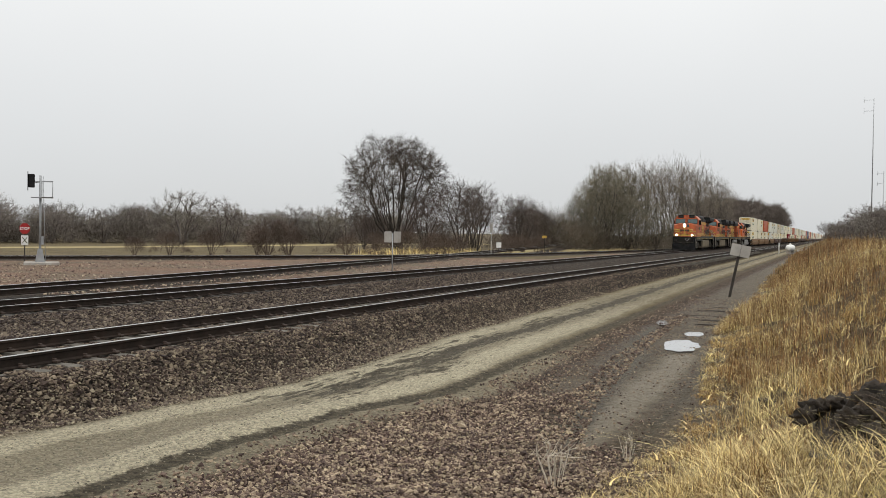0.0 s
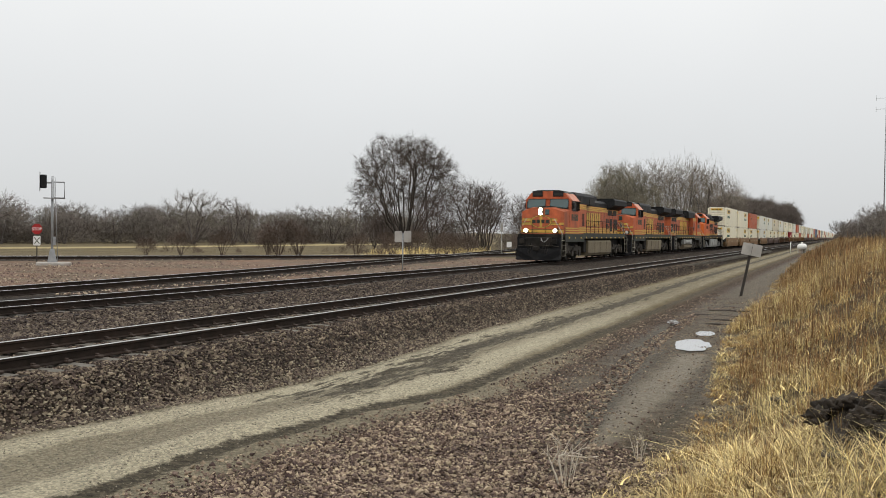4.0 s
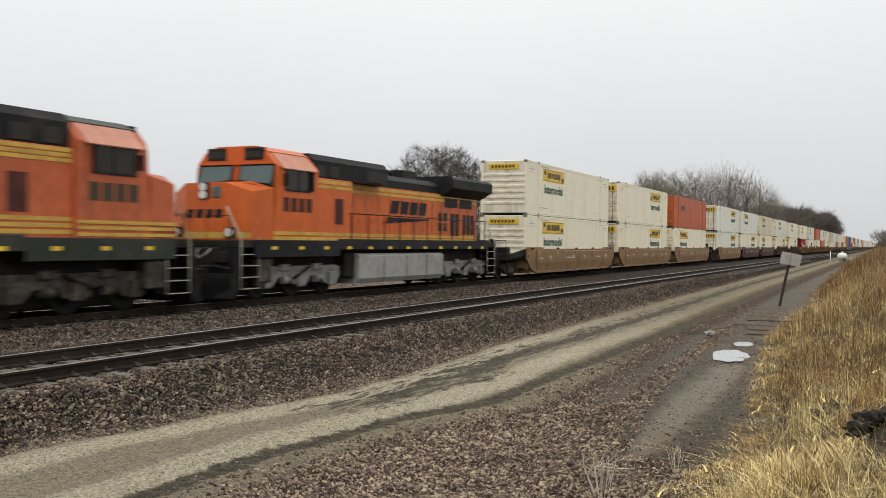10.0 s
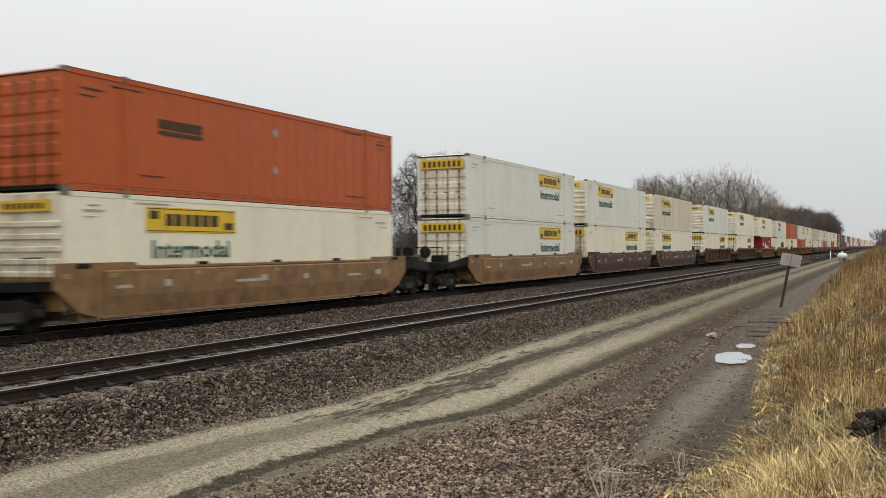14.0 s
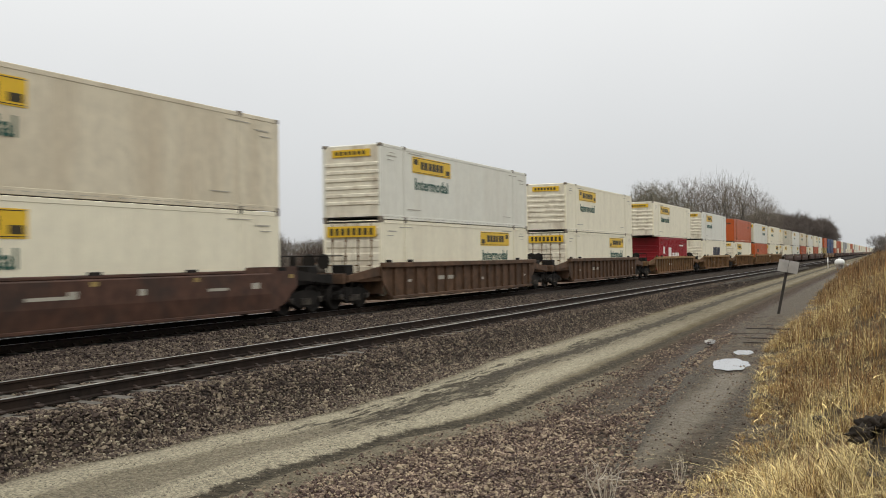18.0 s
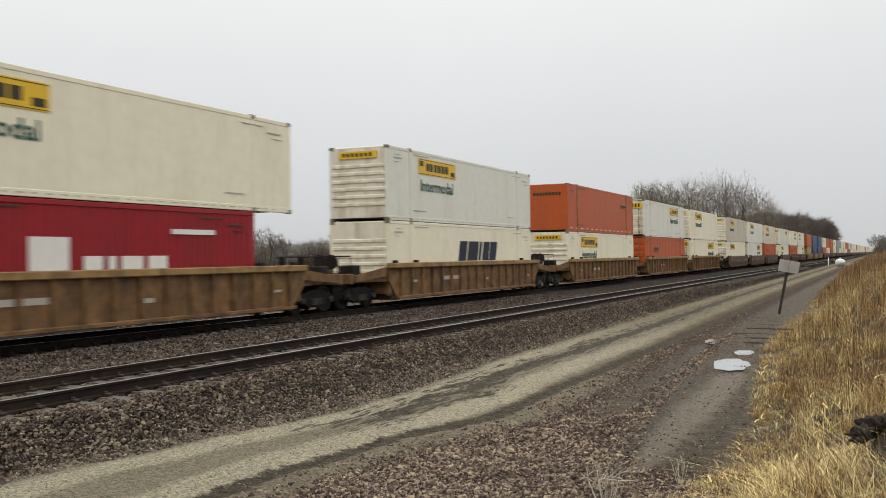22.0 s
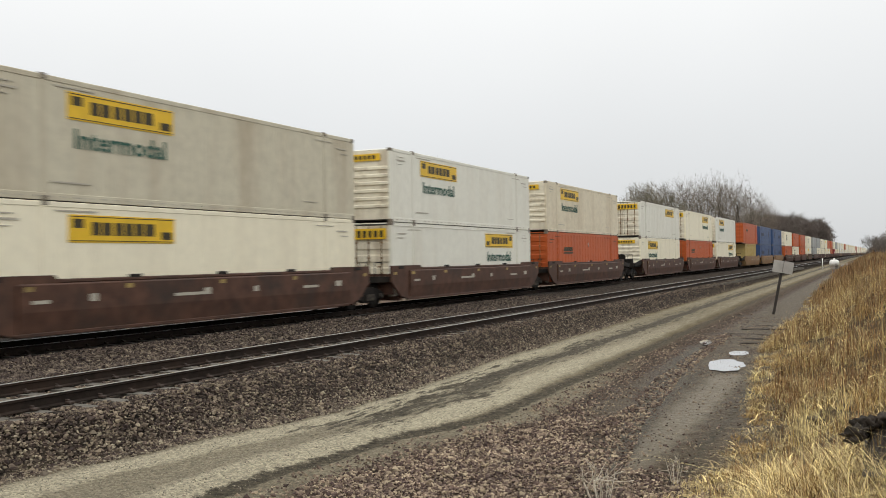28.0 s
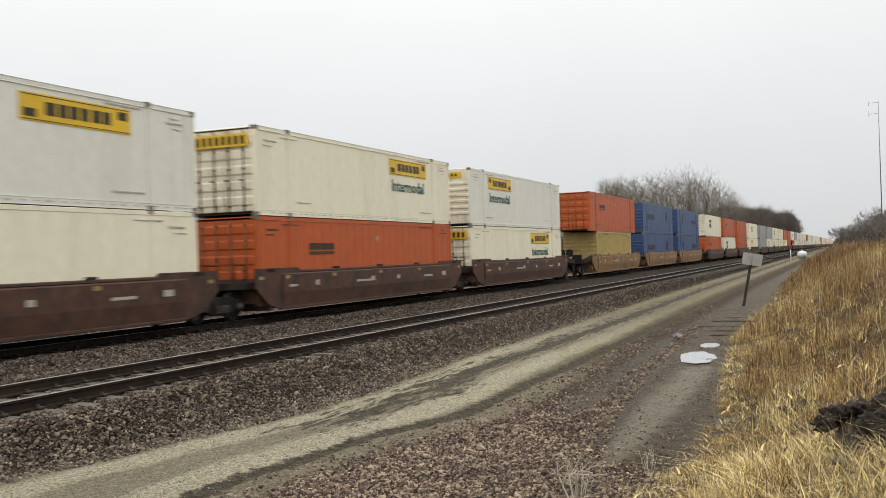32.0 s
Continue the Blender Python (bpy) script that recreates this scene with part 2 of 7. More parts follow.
M_SIDEGLASS = bpy.data.materials.new("dim_side_window_glass")
M_SIDEGLASS.use_nodes = True
_g = M_SIDEGLASS.node_tree.nodes["Principled BSDF"]
_g.inputs["Base Color"].default_value, _g.inputs["Roughness"].default_value = (0.022, 0.016, 0.012, 1), 0.12
_g.inputs["Specular IOR Level"].default_value = 0.25
M_PILOT = material("greasy_black_pilot_paint", (0.011, 0.011, 0.012), 0.6, var=0.3, spec=0.12, dirt=(0.035, 0.03, 0.026), dirt_amount=0.5, dirt_scale=2.0)
M_DULLPLATE = material("faded_yellow_plate", (0.36, 0.26, 0.09), 0.5, var=0.2, dirt=GRIME, dirt_amount=0.5)
M_REFLECT = material("yellow_reflector", (0.72, 0.48, 0.05), 0.35, var=0.05)
M_RAIL = material("rusty_rail_side", (0.028, 0.021, 0.017), 0.8, var=0.25, spec=0.1, dirt=(0.06, 0.036, 0.024), dirt_amount=0.5, scale=6)
M_RAILTOP = material("polished_rail_head", (0.44, 0.43, 0.42), 0.30, metal=1.0, var=0.06, bump=0.0)
M_TIE = material("grey_concrete_tie", (0.130, 0.118, 0.100), 0.85, var=0.25, dirt=(0.06, 0.05, 0.04), dirt_amount=0.7, scale=5)
M_TIEDARK = material("oil_stained_concrete_tie", (0.075, 0.066, 0.058), 0.85, var=0.25, dirt=(0.03, 0.025, 0.02), dirt_amount=0.6, scale=5)
M_WOODTIE = material("dark_creosoted_tie", (0.055, 0.045, 0.038), 0.85, var=0.3, scale=5)
M_CLIP = material("rusty_rail_clip", (0.05, 0.035, 0.028), 0.7, var=0.2)
WHITE = dict(rough=0.45, var=0.04, dirt=(0.44, 0.36, 0.25), dirt_amount=0.22, streak=True, bump=0.02, dirt_scale=0.9)
M_WHITE = material("cream_white_container_paint", (0.82, 0.765, 0.59), **WHITE)
M_COOL = material("cool_white_container_paint", (0.73, 0.72, 0.63), **WHITE)
M_GREIGE = material("weathered_grey_tan_container_paint", (0.56, 0.52, 0.40), rough=0.5, var=0.08, dirt=(0.33, 0.25, 0.16), dirt_amount=0.55, streak=True, bump=0.02)
M_BEIGE = material("weathered_beige_container_paint", (0.68, 0.61, 0.46), rough=0.5, var=0.08, dirt=(0.40, 0.30, 0.18), dirt_amount=0.5, streak=True, bump=0.02)
M_CORANGE = material("orange_container_paint", (0.46, 0.094, 0.022), 0.45, var=0.07, dirt=(0.28, 0.08, 0.04), dirt_amount=0.35, streak=True, bump=0.02)
M_CRED = material("crimson_container_paint", (0.30, 0.016, 0.022), 0.45, var=0.08, dirt=(0.14, 0.03, 0.025), dirt_amount=0.4, streak=True, bump=0.02)
M_CBLUE = material("blue_container_paint", (0.045, 0.085, 0.19), 0.45, var=0.08, dirt=(0.07, 0.08, 0.10), dirt_amount=0.4, streak=True, bump=0.02)
M_CGREY = material("grey_container_paint", (0.33, 0.34, 0.33), 0.5, var=0.08, dirt=(0.2, 0.17, 0.14), dirt_amount=0.4, streak=True, bump=0.02)
M_TAN = material("tan_tank_container_paint", (0.45, 0.34, 0.13), 0.5, var=0.08, dirt=(0.25, 0.18, 0.08), dirt_amount=0.4, streak=True, bump=0.02)
M_ENDWHITE = material("rust_streaked_white_paint", (0.75, 0.70, 0.56), 0.55, var=0.08, dirt=(0.24, 0.15, 0.07), dirt_amount=0.62, dirt_scale=1.5, streak=True, bump=0.03)
M_RUSTPOST = material("rust_brown_orange_post", (0.30, 0.115, 0.045), 0.65, var=0.3, dirt=(0.10, 0.05, 0.03), dirt_amount=0.7, streak=True, dirt_scale=1.5)
M_RUSTROD = material("rusty_lock_rod", (0.17, 0.10, 0.042), 0.7, var=0.3)
M_SEAM = material("dark_gasket", (0.03, 0.028, 0.025), 0.7, var=0.1)
M_CASTING = material("grimy_corner_casting", (0.20, 0.17, 0.13), 0.6, var=0.2)
M_LABEL = material("yellow_label_panel", (0.74, 0.47, 0.03), 0.4, var=0.05, dirt=GRIME, dirt_amount=0.15, bump=0)
M_INK = material("dark_label_ink", (0.05, 0.04, 0.02), 0.5, var=0.05, bump=0)
M_TEXT = material("green_lettering", (0.035, 0.10, 0.075), 0.5, var=0.08, bump=0)
M_NAVY = material("navy_lettering", (0.014, 0.016, 0.034), 0.5, var=0.05, bump=0)
M_LETTER = material("white_lettering", (0.75, 0.73, 0.68), 0.5, var=0.05, bump=0)
M_STEN = material("grey_stencil", (0.42, 0.39, 0.32), 0.6, var=0.05, bump=0)
M_WELL = material("tan_brown_well_paint", (0.25, 0.142, 0.062), 0.6, var=0.2, dirt=(0.085, 0.055, 0.035), dirt_amount=0.75, dirt_scale=0.9)
M_WELLDARK = material("maroon_brown_well_paint", (0.088, 0.043, 0.028), 0.6, var=0.25, dirt=(0.03, 0.025, 0.021), dirt_amount=0.8, dirt_scale=0.9)
M_WELLRUST = material("rusty_ribbed_well_paint", (0.20, 0.11, 0.048), 0.7, var=0.3, dirt=(0.05, 0.032, 0.02), dirt_amount=0.9, dirt_scale=1.1)
M_WELLTOP = material("worn_yellow_brown_chord_paint", (0.33, 0.20, 0.08), 0.65, var=0.3, dirt=(0.10, 0.06, 0.03), dirt_amount=0.8, dirt_scale=1.4)
M_WELLRIB = material("dark_rusty_ribbed_paint", (0.115, 0.064, 0.036), 0.7, var=0.3, dirt=(0.04, 0.028, 0.02), dirt_amount=0.85, dirt_scale=1.1)
M_GALV = material("galvanised_steel", (0.34, 0.35, 0.36), 0.5, metal=0.5, var=0.12)
M_SIGNRED = material("red_sign_sheet", (0.38, 0.03, 0.03), 0.4, var=0.05, bump=0)
M_SIGNWHITE = material("white_sign_sheet", (0.72, 0.72, 0.70), 0.4, var=0.05, bump=0)
M_SIGNBACK = material("weathered_sign_back", (0.36, 0.34, 0.31), 0.6, var=0.12, dirt=(0.2, 0.16, 0.12), dirt_amount=0.5)
M_POST = material("weathered_wooden_post", (0.05, 0.043, 0.038), 0.85, var=0.25)
M_CONCRETE = material("pale_concrete_pad", (0.36, 0.34, 0.31), 0.85, var=0.15, dirt=(0.24, 0.17, 0.13), dirt_amount=0.5)
M_TANKWHITE = material("white_propane_tank_paint", (0.78, 0.78, 0.75), 0.4, var=0.05, bump=0)
M_BARK = material("dark_bark", (0.065, 0.055, 0.048), 0.9, var=0.25)
M_TWIG = material("dark_brown_twigs", (0.105, 0.083, 0.070), 0.9, var=0.3, scale=0.4, hue=0.02)
M_BARKPALE = material("pale_grey_bark", (0.12, 0.105, 0.088), 0.9, var=0.25)
# far bark, with distance haze mixed into its base colour
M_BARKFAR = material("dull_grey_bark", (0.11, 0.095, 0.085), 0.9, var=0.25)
M_TWIGPALE = material("pale_tan_twigs", (0.235, 0.200, 0.160), 0.9, var=0.3, scale=0.4)
M_TWIGGREEN = material("olive_grey_budding_twigs", (0.225, 0.202, 0.150), 0.9, var=0.3, scale=0.3)
M_TWIGROW = material("dark_grey_brown_twigs", (0.140, 0.116, 0.100), 0.9, var=0.3, scale=0.3)
# twigs and brush below: greyed and lightened to stand in for air haze
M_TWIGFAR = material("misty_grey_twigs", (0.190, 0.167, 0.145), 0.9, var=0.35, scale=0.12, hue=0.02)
M_HAZE = material("hazy_grey_brown_brush", (0.165, 0.140, 0.118), 0.95, var=0.45, scale=0.09, island=True, bump=0, spread=(0.6, 1.4))
M_GROVE = material("olive_brown_brush", (0.200, 0.168, 0.130), 0.95, var=0.4, scale=0.12, island=True, bump=0, spread=(0.6, 1.4))
M_BUSH = material("reddish_brush_twigs", (0.115, 0.084, 0.066), 0.9, var=0.3, scale=0.5)
M_DARKSTONE = material("oily_ballast_stone", (0.086, 0.064, 0.051), 0.85, var=0.3, hue=0.03, island=True, bump=0.3, spread=(0.3, 2.3), few=1.5)
M_STONE = material("mixed_ballast_stone", (0.116, 0.086, 0.066), 0.85, var=0.3, hue=0.03, island=True, bump=0.3, spread=(0.28, 2.3), few=1.5)
M_REDSTONE = material("pinkish_gravel_stone", (0.178, 0.128, 0.097), 0.8, var=0.3, hue=0.035, island=True, bump=0.3, spread=(0.3, 2.4), few=1.5)
M_DUSTY = material("dusty_tan_stone", (0.215, 0.178, 0.132), 0.85, var=0.3, hue=0.02, island=True, bump=0.3, spread=(0.35, 1.8), few=1.3)
M_YARD = material("pale_reddish_stone", (0.27, 0.20, 0.155), 0.85, var=0.3, hue=0.03, island=True, bump=0.3, spread=(0.45, 1.6))
M_GRIT = material("pale_road_grit", (0.27, 0.24, 0.18), 0.85, var=0.3, island=True, bump=0, spread=(0.4, 1.4))
M_GRASS = material("dry_golden_grass", (0.42, 0.262, 0.105), 0.8, var=0.42, scale=0.9, island=True, hue=0.02, bump=0, spread=(0.4, 1.5))
M_GRASSFAR = material("dull_tan_grass", (0.34, 0.235, 0.115), 0.85, var=0.45, scale=0.25, island=True, hue=0.015, bump=0, spread=(0.5, 1.4))
M_BLEACHED = material("bleached_dead_stalks", (0.56, 0.50, 0.41), 0.85, var=0.2, scale=0.5, bump=0)
M_STRAW = material("pale_straw", (0.62, 0.48, 0.235), 0.75, var=0.2, scale=0.8, island=True, hue=0.015, bump=0)
M_WEED = material("russet_weed_stalks", (0.25, 0.138, 0.060), 0.85, var=0.3, scale=0.8, island=True, bump=0)
M_SOIL = material("dark_clod_soil", (0.045, 0.036, 0.028), 0.95, var=0.4, scale=6, bump=0.8, depth=0.03)

# ---- ground ----
FAR_X, NEAR_X, NEAR_Z = -18.64, -11.05, 0.10  # the two main tracks: centre lines, and how much higher the near one lies
SKEW = 0.0055  # how far the main tracks swing to the right, metres a metre, seen from y = 18
GAUGE = 0.7525  # half the distance between the rail heads' middles


def along(y, *pairs):
    return np.interp(y, [p[0] for p in pairs], [p[1] for p in pairs])


def toe(y):
    return along(y, (-60, -9.6), (8.5, -9.1), (11, -8.6), (13.5, -8.26), (15.5, -8.15), (18, -8.33), (21.5, -8.6), (33, -8.72), (45, -8.95), (70, -9.2), (140, -9.3), (900, -9.5))


def road_edge(y):
    return along(y, (-60, -6.9), (7, -6.75), (9.5, -6.66), (11.6, -6.40), (12.7, -6.10), (14, -5.80), (21.5, -5.83), (28, -5.87), (41, -6.0), (70, -6.2), (140, -6.2), (900, -6.6))


def grass_edge(y):
    return along(y, (-60, -2.6), (3, -2.3), (7, -1.95), (9.5, -1.85), (11.3, -1.55), (15, -1.70), (19, -2.10), (24, -2.50), (30, -2.95), (38, -2.75), (55, -3.3), (90, -3.95), (155, -5.2), (900, -7))


def road_mid(y):
    """The wet rut between the road's two pale wheel tracks."""
    return along(y, (-60, -7.4), (9, -7.35), (13.4, -7.15), (15.5, -6.95), (19, -7.35), (27, -7.28), (36, -7.35), (57, -7.7), (140, -7.8), (900, -8))


SIDING = [(-20.6, -60), (-21.0, -10), (-22.4, 10), (-23.3, 21), (-24.2, 31), (-27.0, 50), (-29.0, 68), (-33.5, 95), (-40, 135), (-56, 215), (-82, 330), (-130, 520)]
BRANCH = [(-120, -45), (-85, 0), (-60, 30), (-48.4, 45.0), (-40.2, 57), (-30.8, 73), (-27.0, 93), (-23.4, 120), (-20.6, 150), (-18.9, 200)]


RUT = [(-2.6, 9.6), (-2.95, 11.2), (-3.2, 13.3), (-3.7, 17.4), (-4.1, 21.6), (-4.45, 26.8)]
def ridge_x(y):
    return along(y, (9, -2.7), (11.9, -3.1), (14.5, -3.5), (16.4, -3.6), (19.6, -3.93), (23.8, -4.07), (30, -4.28), (60, -4.6))


# the mud streak whose wet sheen is painted as a paler colour
SMEAR = [(-2.7, 10.4), (-2.75, 13.0), (-2.75, 17.0), (-2.85, 20.5)]


def muddy_side(x, y):
    """1 on the wet mud between the tyre rut and the grass."""
    r = np.interp(y, [p[1] for p in RUT], [p[0] for p in RUT])
    r = r + 0.22 * np.sin(y * 1.9 + 0.8 * np.sin(y * 4.3)) + 0.12 * np.sin(y * 5.7 + x * 3)
    return smooth(10.0, 12.2, y + 0.5 * np.sin(x * 4.0)) * smooth(r - 0.7, r + 0.1, x)


def line_distance(x, y, line):
    best = np.full(np.shape(x), 1e9)
    for (ax, ay), (bx, by) in zip(line, line[1:]):
        dx, dy = bx - ax, by - ay
        t = np.clip(((x - ax) * dx + (y - ay) * dy) / (dx * dx + dy * dy), 0, 1)
        best = np.minimum(best, np.hypot(x - ax - t * dx, y - ay - t * dy))
    return best


def smooth(a, b, x):
    t = np.clip((x - a) / (b - a), 0, 1)
    return t * t * (3 - 2 * t)


def wave(x, y, s, k):
    return np.sin(x * s + 1.7 * k + 1.3 * np.sin(y * s * 0.71 + k)) * np.sin(y * s * 0.83 - 0.9 * k + np.sin(x * s * 0.6 + 2 * k))


def ground_z(x, y):
    x, y = np.asarray(x, float), np.asarray(y, float)
    t, g = toe(y), grass_edge(y)
    bed = np.where(x > -12.8, NEAR_Z - 0.20, -0.20 + (NEAR_Z) * smooth(-16.5, -12.8, x))
    bed = bed + 0.012 - 0.035 * (np.abs(x - NEAR_X) < 0.95) - 0.02 * (np.abs(x - FAR_X) < 1.30)
    bed = bed - 0.10 * np.exp(-((x + 14.7) / 0.9) ** 2)
    # the near shoulder falls to the road
    z = np.where(x > -9.62, -0.60 + (NEAR_Z + 0.42) * (1 - smooth(-9.62, t, x)), bed)
    z = z - 0.04 * np.exp(-((x - road_mid(y)) / 0.24) ** 2) * smooth(11, 15, y) - 0.05 * np.exp(-((x - road_edge(y) - 0.25) / 0.25) ** 2)
    z = z - 0.05 * smooth(0, 1.2, x - road_edge(y)) * (x < g + 0.5)
    muddy = (x > road_edge(y) + 0.4) & (x < g) & (y > 9) & (y < 60)
    z = z + muddy * (0.014 * wave(x, y, 3.3, 5) - 0.05 * np.exp(-(line_distance(x, y, RUT) / 0.20) ** 2) + 0.03 * np.exp(-((line_distance(x, y, RUT) - 0.42) / 0.16) ** 2))
    # the bank on which the camera stands
    z = z + np.where(x > g, 1.9 * smooth(-0.2, 5.2, x - g) * smooth(-4, 14, y + 10) + 0.05 * wave(x, y, 2.1, 1), 0) * 1.0
    # beyond the far main track
    west = -0.20 - 0.16 * smooth(-20.3, -22.4, x)
    west = np.where(x < -20.3, west, -0.2)
    near_sid = np.minimum(line_distance(x, y, SIDING), line_distance(x, y, BRANCH))
    flat = west + (0.17) * (1 - smooth(1.4, 2.8, near_sid))
    z = np.where(x < -20.3, flat, z)
    # the field lies lower than the branch line
    side = (x + 48.4) * 28 - (y - 45.0) * 17.6
    out = (x < -24) & (side < 0)
    z = np.where(out, z - 0.75 * smooth(2.2, 9, line_distance(x, y, BRANCH)), z)
    z = z + 0.012 * wave(x, y, 5.3, 2) + 0.02 * wave(x, y, 1.3, 3)
    return z


def axis_steps(*spans):
    out = []
    for a, b, step in spans:
        out += list(np.arange(a, b, step))
    return np.array(out + [spans[-1][1]])


gx = axis_steps((-3000, -600, 300), (-600, -150, 45), (-150, -60, 6), (-60, -26, 1.0), (-26, -12, 0.4), (-12, 4, 0.16), (4, 12, 0.5), (12, 60, 6), (60, 600, 60), (600, 3000, 300))
gy = axis_steps((-600, -60, 60), (-60, -2, 4), (-2, 5, 0.5), (5, 26, 0.2), (26, 60, 0.6), (60, 140, 2), (140, 420, 10), (420, 1200, 60), (1200, 4500, 300))
GX, GY = np.meshgrid(gx, gy)
GZ = ground_z(GX, GY)
nx, ny = len(gx), len(gy)
ids = np.arange(nx * ny).reshape(ny, nx)
quads = np.stack([ids[:-1, :-1], ids[:-1, 1:], ids[1:, 1:], ids[1:, :-1]], -1).reshape(-1, 4)


def ground_material():
    """Ballast, road, mud, gravel, soil and field, told apart by masks stored on the ground's points, with ragged borders."""
    m = bpy.data.materials.new("trackside_ground")
    m.use_nodes = True
    n, l = m.node_tree.nodes, m.node_tree.links
    b = n["Principled BSDF"]
    b.inputs["Specular IOR Level"].default_value = 0.12
    tc = n.new("ShaderNodeTexCoord")

    def noise_tex(scale, detail=6, rough=0.6):
        t = n.new("ShaderNodeTexNoise")
        t.inputs["Scale"].default_value, t.inputs["Detail"].default_value, t.inputs["Roughness"].default_value = scale, detail, rough
        l.new(tc.outputs["Object"], t.inputs["Vector"])
        return t.outputs["Fac"]

    def ramp(source, a, b_, ca, cb):
        r = n.new("ShaderNodeValToRGB")
        r.color_ramp.elements[0].position, r.color_ramp.elements[1].position = a, b_
        r.color_ramp.elements[0].color, r.color_ramp.elements[1].color = (*ca, 1), (*cb, 1)
        l.new(source, r.inputs[0])
        return r.outputs[0]

    def mix(fac, a, c):
        x = n.new("ShaderNodeMix")
        x.data_type = "RGBA"
        l.new(fac, x.inputs["Factor"])
        l.new(a, x.inputs["A"])
        l.new(c, x.inputs["B"])
        return x.outputs["Result"]

    long = n.new("ShaderNodeMapping")
    long.inputs["Scale"].default_value = (6.0, 1.1, 1.0)
    l.new(tc.outputs["Object"], long.inputs["Vector"])
    streaks = n.new("ShaderNodeTexNoise")
    streaks.inputs["Scale"].default_value, streaks.inputs["Detail"].default_value, streaks.inputs["Roughness"].default_value = 1.0, 10, 0.74
    l.new(long.outputs[0], streaks.inputs["Vector"])
    border, stain = noise_tex(2.1, 9, 0.72), noise_tex(0.5, 7, 0.65)

    def mask(name, wide=0.25, rag=0.9, source=None):
        a = n.new("ShaderNodeAttribute")
        a.attribute_name = name
        s = n.new("ShaderNodeMath")
        s.operation = "MULTIPLY_ADD"
        l.new(source or border, s.inputs[0])
        s.inputs[1].default_value = rag
        l.new(a.outputs["Fac"], s.inputs[2])
        r = n.new("ShaderNodeMapRange")
        r.inputs["From Min"].default_value = 0.5 + rag * 0.5 - wide
        r.inputs["From Max"].default_value = 0.5 + rag * 0.5 + wide
        l.new(s.outputs[0], r.inputs["Value"])
        return r.outputs[0]

    cells = n.new("ShaderNodeTexVoronoi")
    cells.inputs["Scale"].default_value = 17
    l.new(tc.outputs["Object"], cells.inputs["Vector"])
    stones = n.new("ShaderNodeMix")
    stones.data_type, stones.blend_type = "RGBA", "MULTIPLY"
    stones.inputs["Factor"].default_value = 1
    sep = n.new("ShaderNodeSeparateColor")
    l.new(cells.outputs["Color"], sep.inputs[0])
    l.new(ramp(sep.outputs[0], 0.0, 1.0, (0.013, 0.011, 0.008), (0.110, 0.085, 0.066)), stones.inputs["A"])
    # cell borders darkened: painted shade in the gaps between stones
    l.new(ramp(cells.outputs["Distance"], 0.35, 0.75, (1, 1, 1), (0.25, 0.24, 0.23)), stones.inputs["B"])
    ballast = stones.outputs["Result"]
    pink = n.new("ShaderNodeMix")
    pink.data_type, pink.blend_type = "RGBA", "MULTIPLY"
    pink.inputs["Factor"].default_value = 1
    l.new(ballast, pink.inputs["A"])
    pink.inputs["B"].default_value = (1.25, 1.0, 0.87, 1)
    fine = noise_tex(45, 5, 0.7)
    road = mix(stain, ramp(fine, 0.3, 0.75, (0.145, 0.126, 0.090), (0.31, 0.275, 0.200)), ramp(fine, 0.3, 0.75, (0.19, 0.168, 0.122), (0.375, 0.335, 0.245)))
    light = ramp(fine, 0.25, 0.8, (0.25, 0.225, 0.166), (0.60, 0.545, 0.405))
    wet = ramp(noise_tex(9, 6), 0.3, 0.7, (0.040, 0.034, 0.024), (0.115, 0.100, 0.073))
    mud = ramp(noise_tex(7, 8, 0.65), 0.3, 0.72, (0.058, 0.046, 0.032), (0.150, 0.121, 0.085))
    soil = ramp(noise_tex(5, 7), 0.3, 0.7, (0.035, 0.024, 0.014), (0.11, 0.076, 0.04))
    dirt = mix(ramp(noise_tex(0.22, 7, 0.7), 0.42, 0.60, (0, 0, 0), (1, 1, 1)), ramp(noise_tex(2.5, 8, 0.7), 0.3, 0.7, (0.11, 0.072, 0.052), (0.26, 0.170, 0.125)), ramp(noise_tex(3.5, 8, 0.7), 0.3, 0.7, (0.075, 0.060, 0.045), (0.215, 0.175, 0.130)))
    field = ramp(noise_tex(0.35, 8, 0.7), 0.3, 0.72, (0.085, 0.068, 0.042), (0.17, 0.135, 0.075))
    straw = ramp(noise_tex(0.8, 6), 0.3, 0.7, (0.30, 0.24, 0.12), (0.46, 0.38, 0.21))
    grit = n.new("ShaderNodeTexVoronoi")
    grit.inputs["Scale"].default_value = 34
    l.new(tc.outputs["Object"], grit.inputs["Vector"])
    gsep = n.new("ShaderNodeSeparateColor")
    l.new(grit.outputs["Color"], gsep.inputs[0])
    speck = ramp(gsep.outputs[0], 0.0, 1.0, (0.62, 0.62, 0.62), (1.30, 1.28, 1.24))

    def gritty(source):
        x = n.new("ShaderNodeMix")
        x.data_type, x.blend_type = "RGBA", "MULTIPLY"
        x.inputs["Factor"].default_value = 1
        l.new(source, x.inputs["A"])
        l.new(speck, x.inputs["B"])
        return x.outputs["Result"]

    road, light, wet, mud = gritty(road), gritty(light), gritty(wet), gritty(mud)
    # lighter mud colour imitating the sky's sheen on wet mud
    smear = ramp(noise_tex(11, 7, 0.65), 0.3, 0.72, (0.13, 0.112, 0.084), (0.27, 0.236, 0.18))
    # oil-stained far track bed, with the train's shade painted into the same dark colour
    oily_shaded = ramp(noise_tex(6, 7, 0.65), 0.3, 0.72, (0.012, 0.011, 0.010), (0.045, 0.038, 0.032))
    c = field
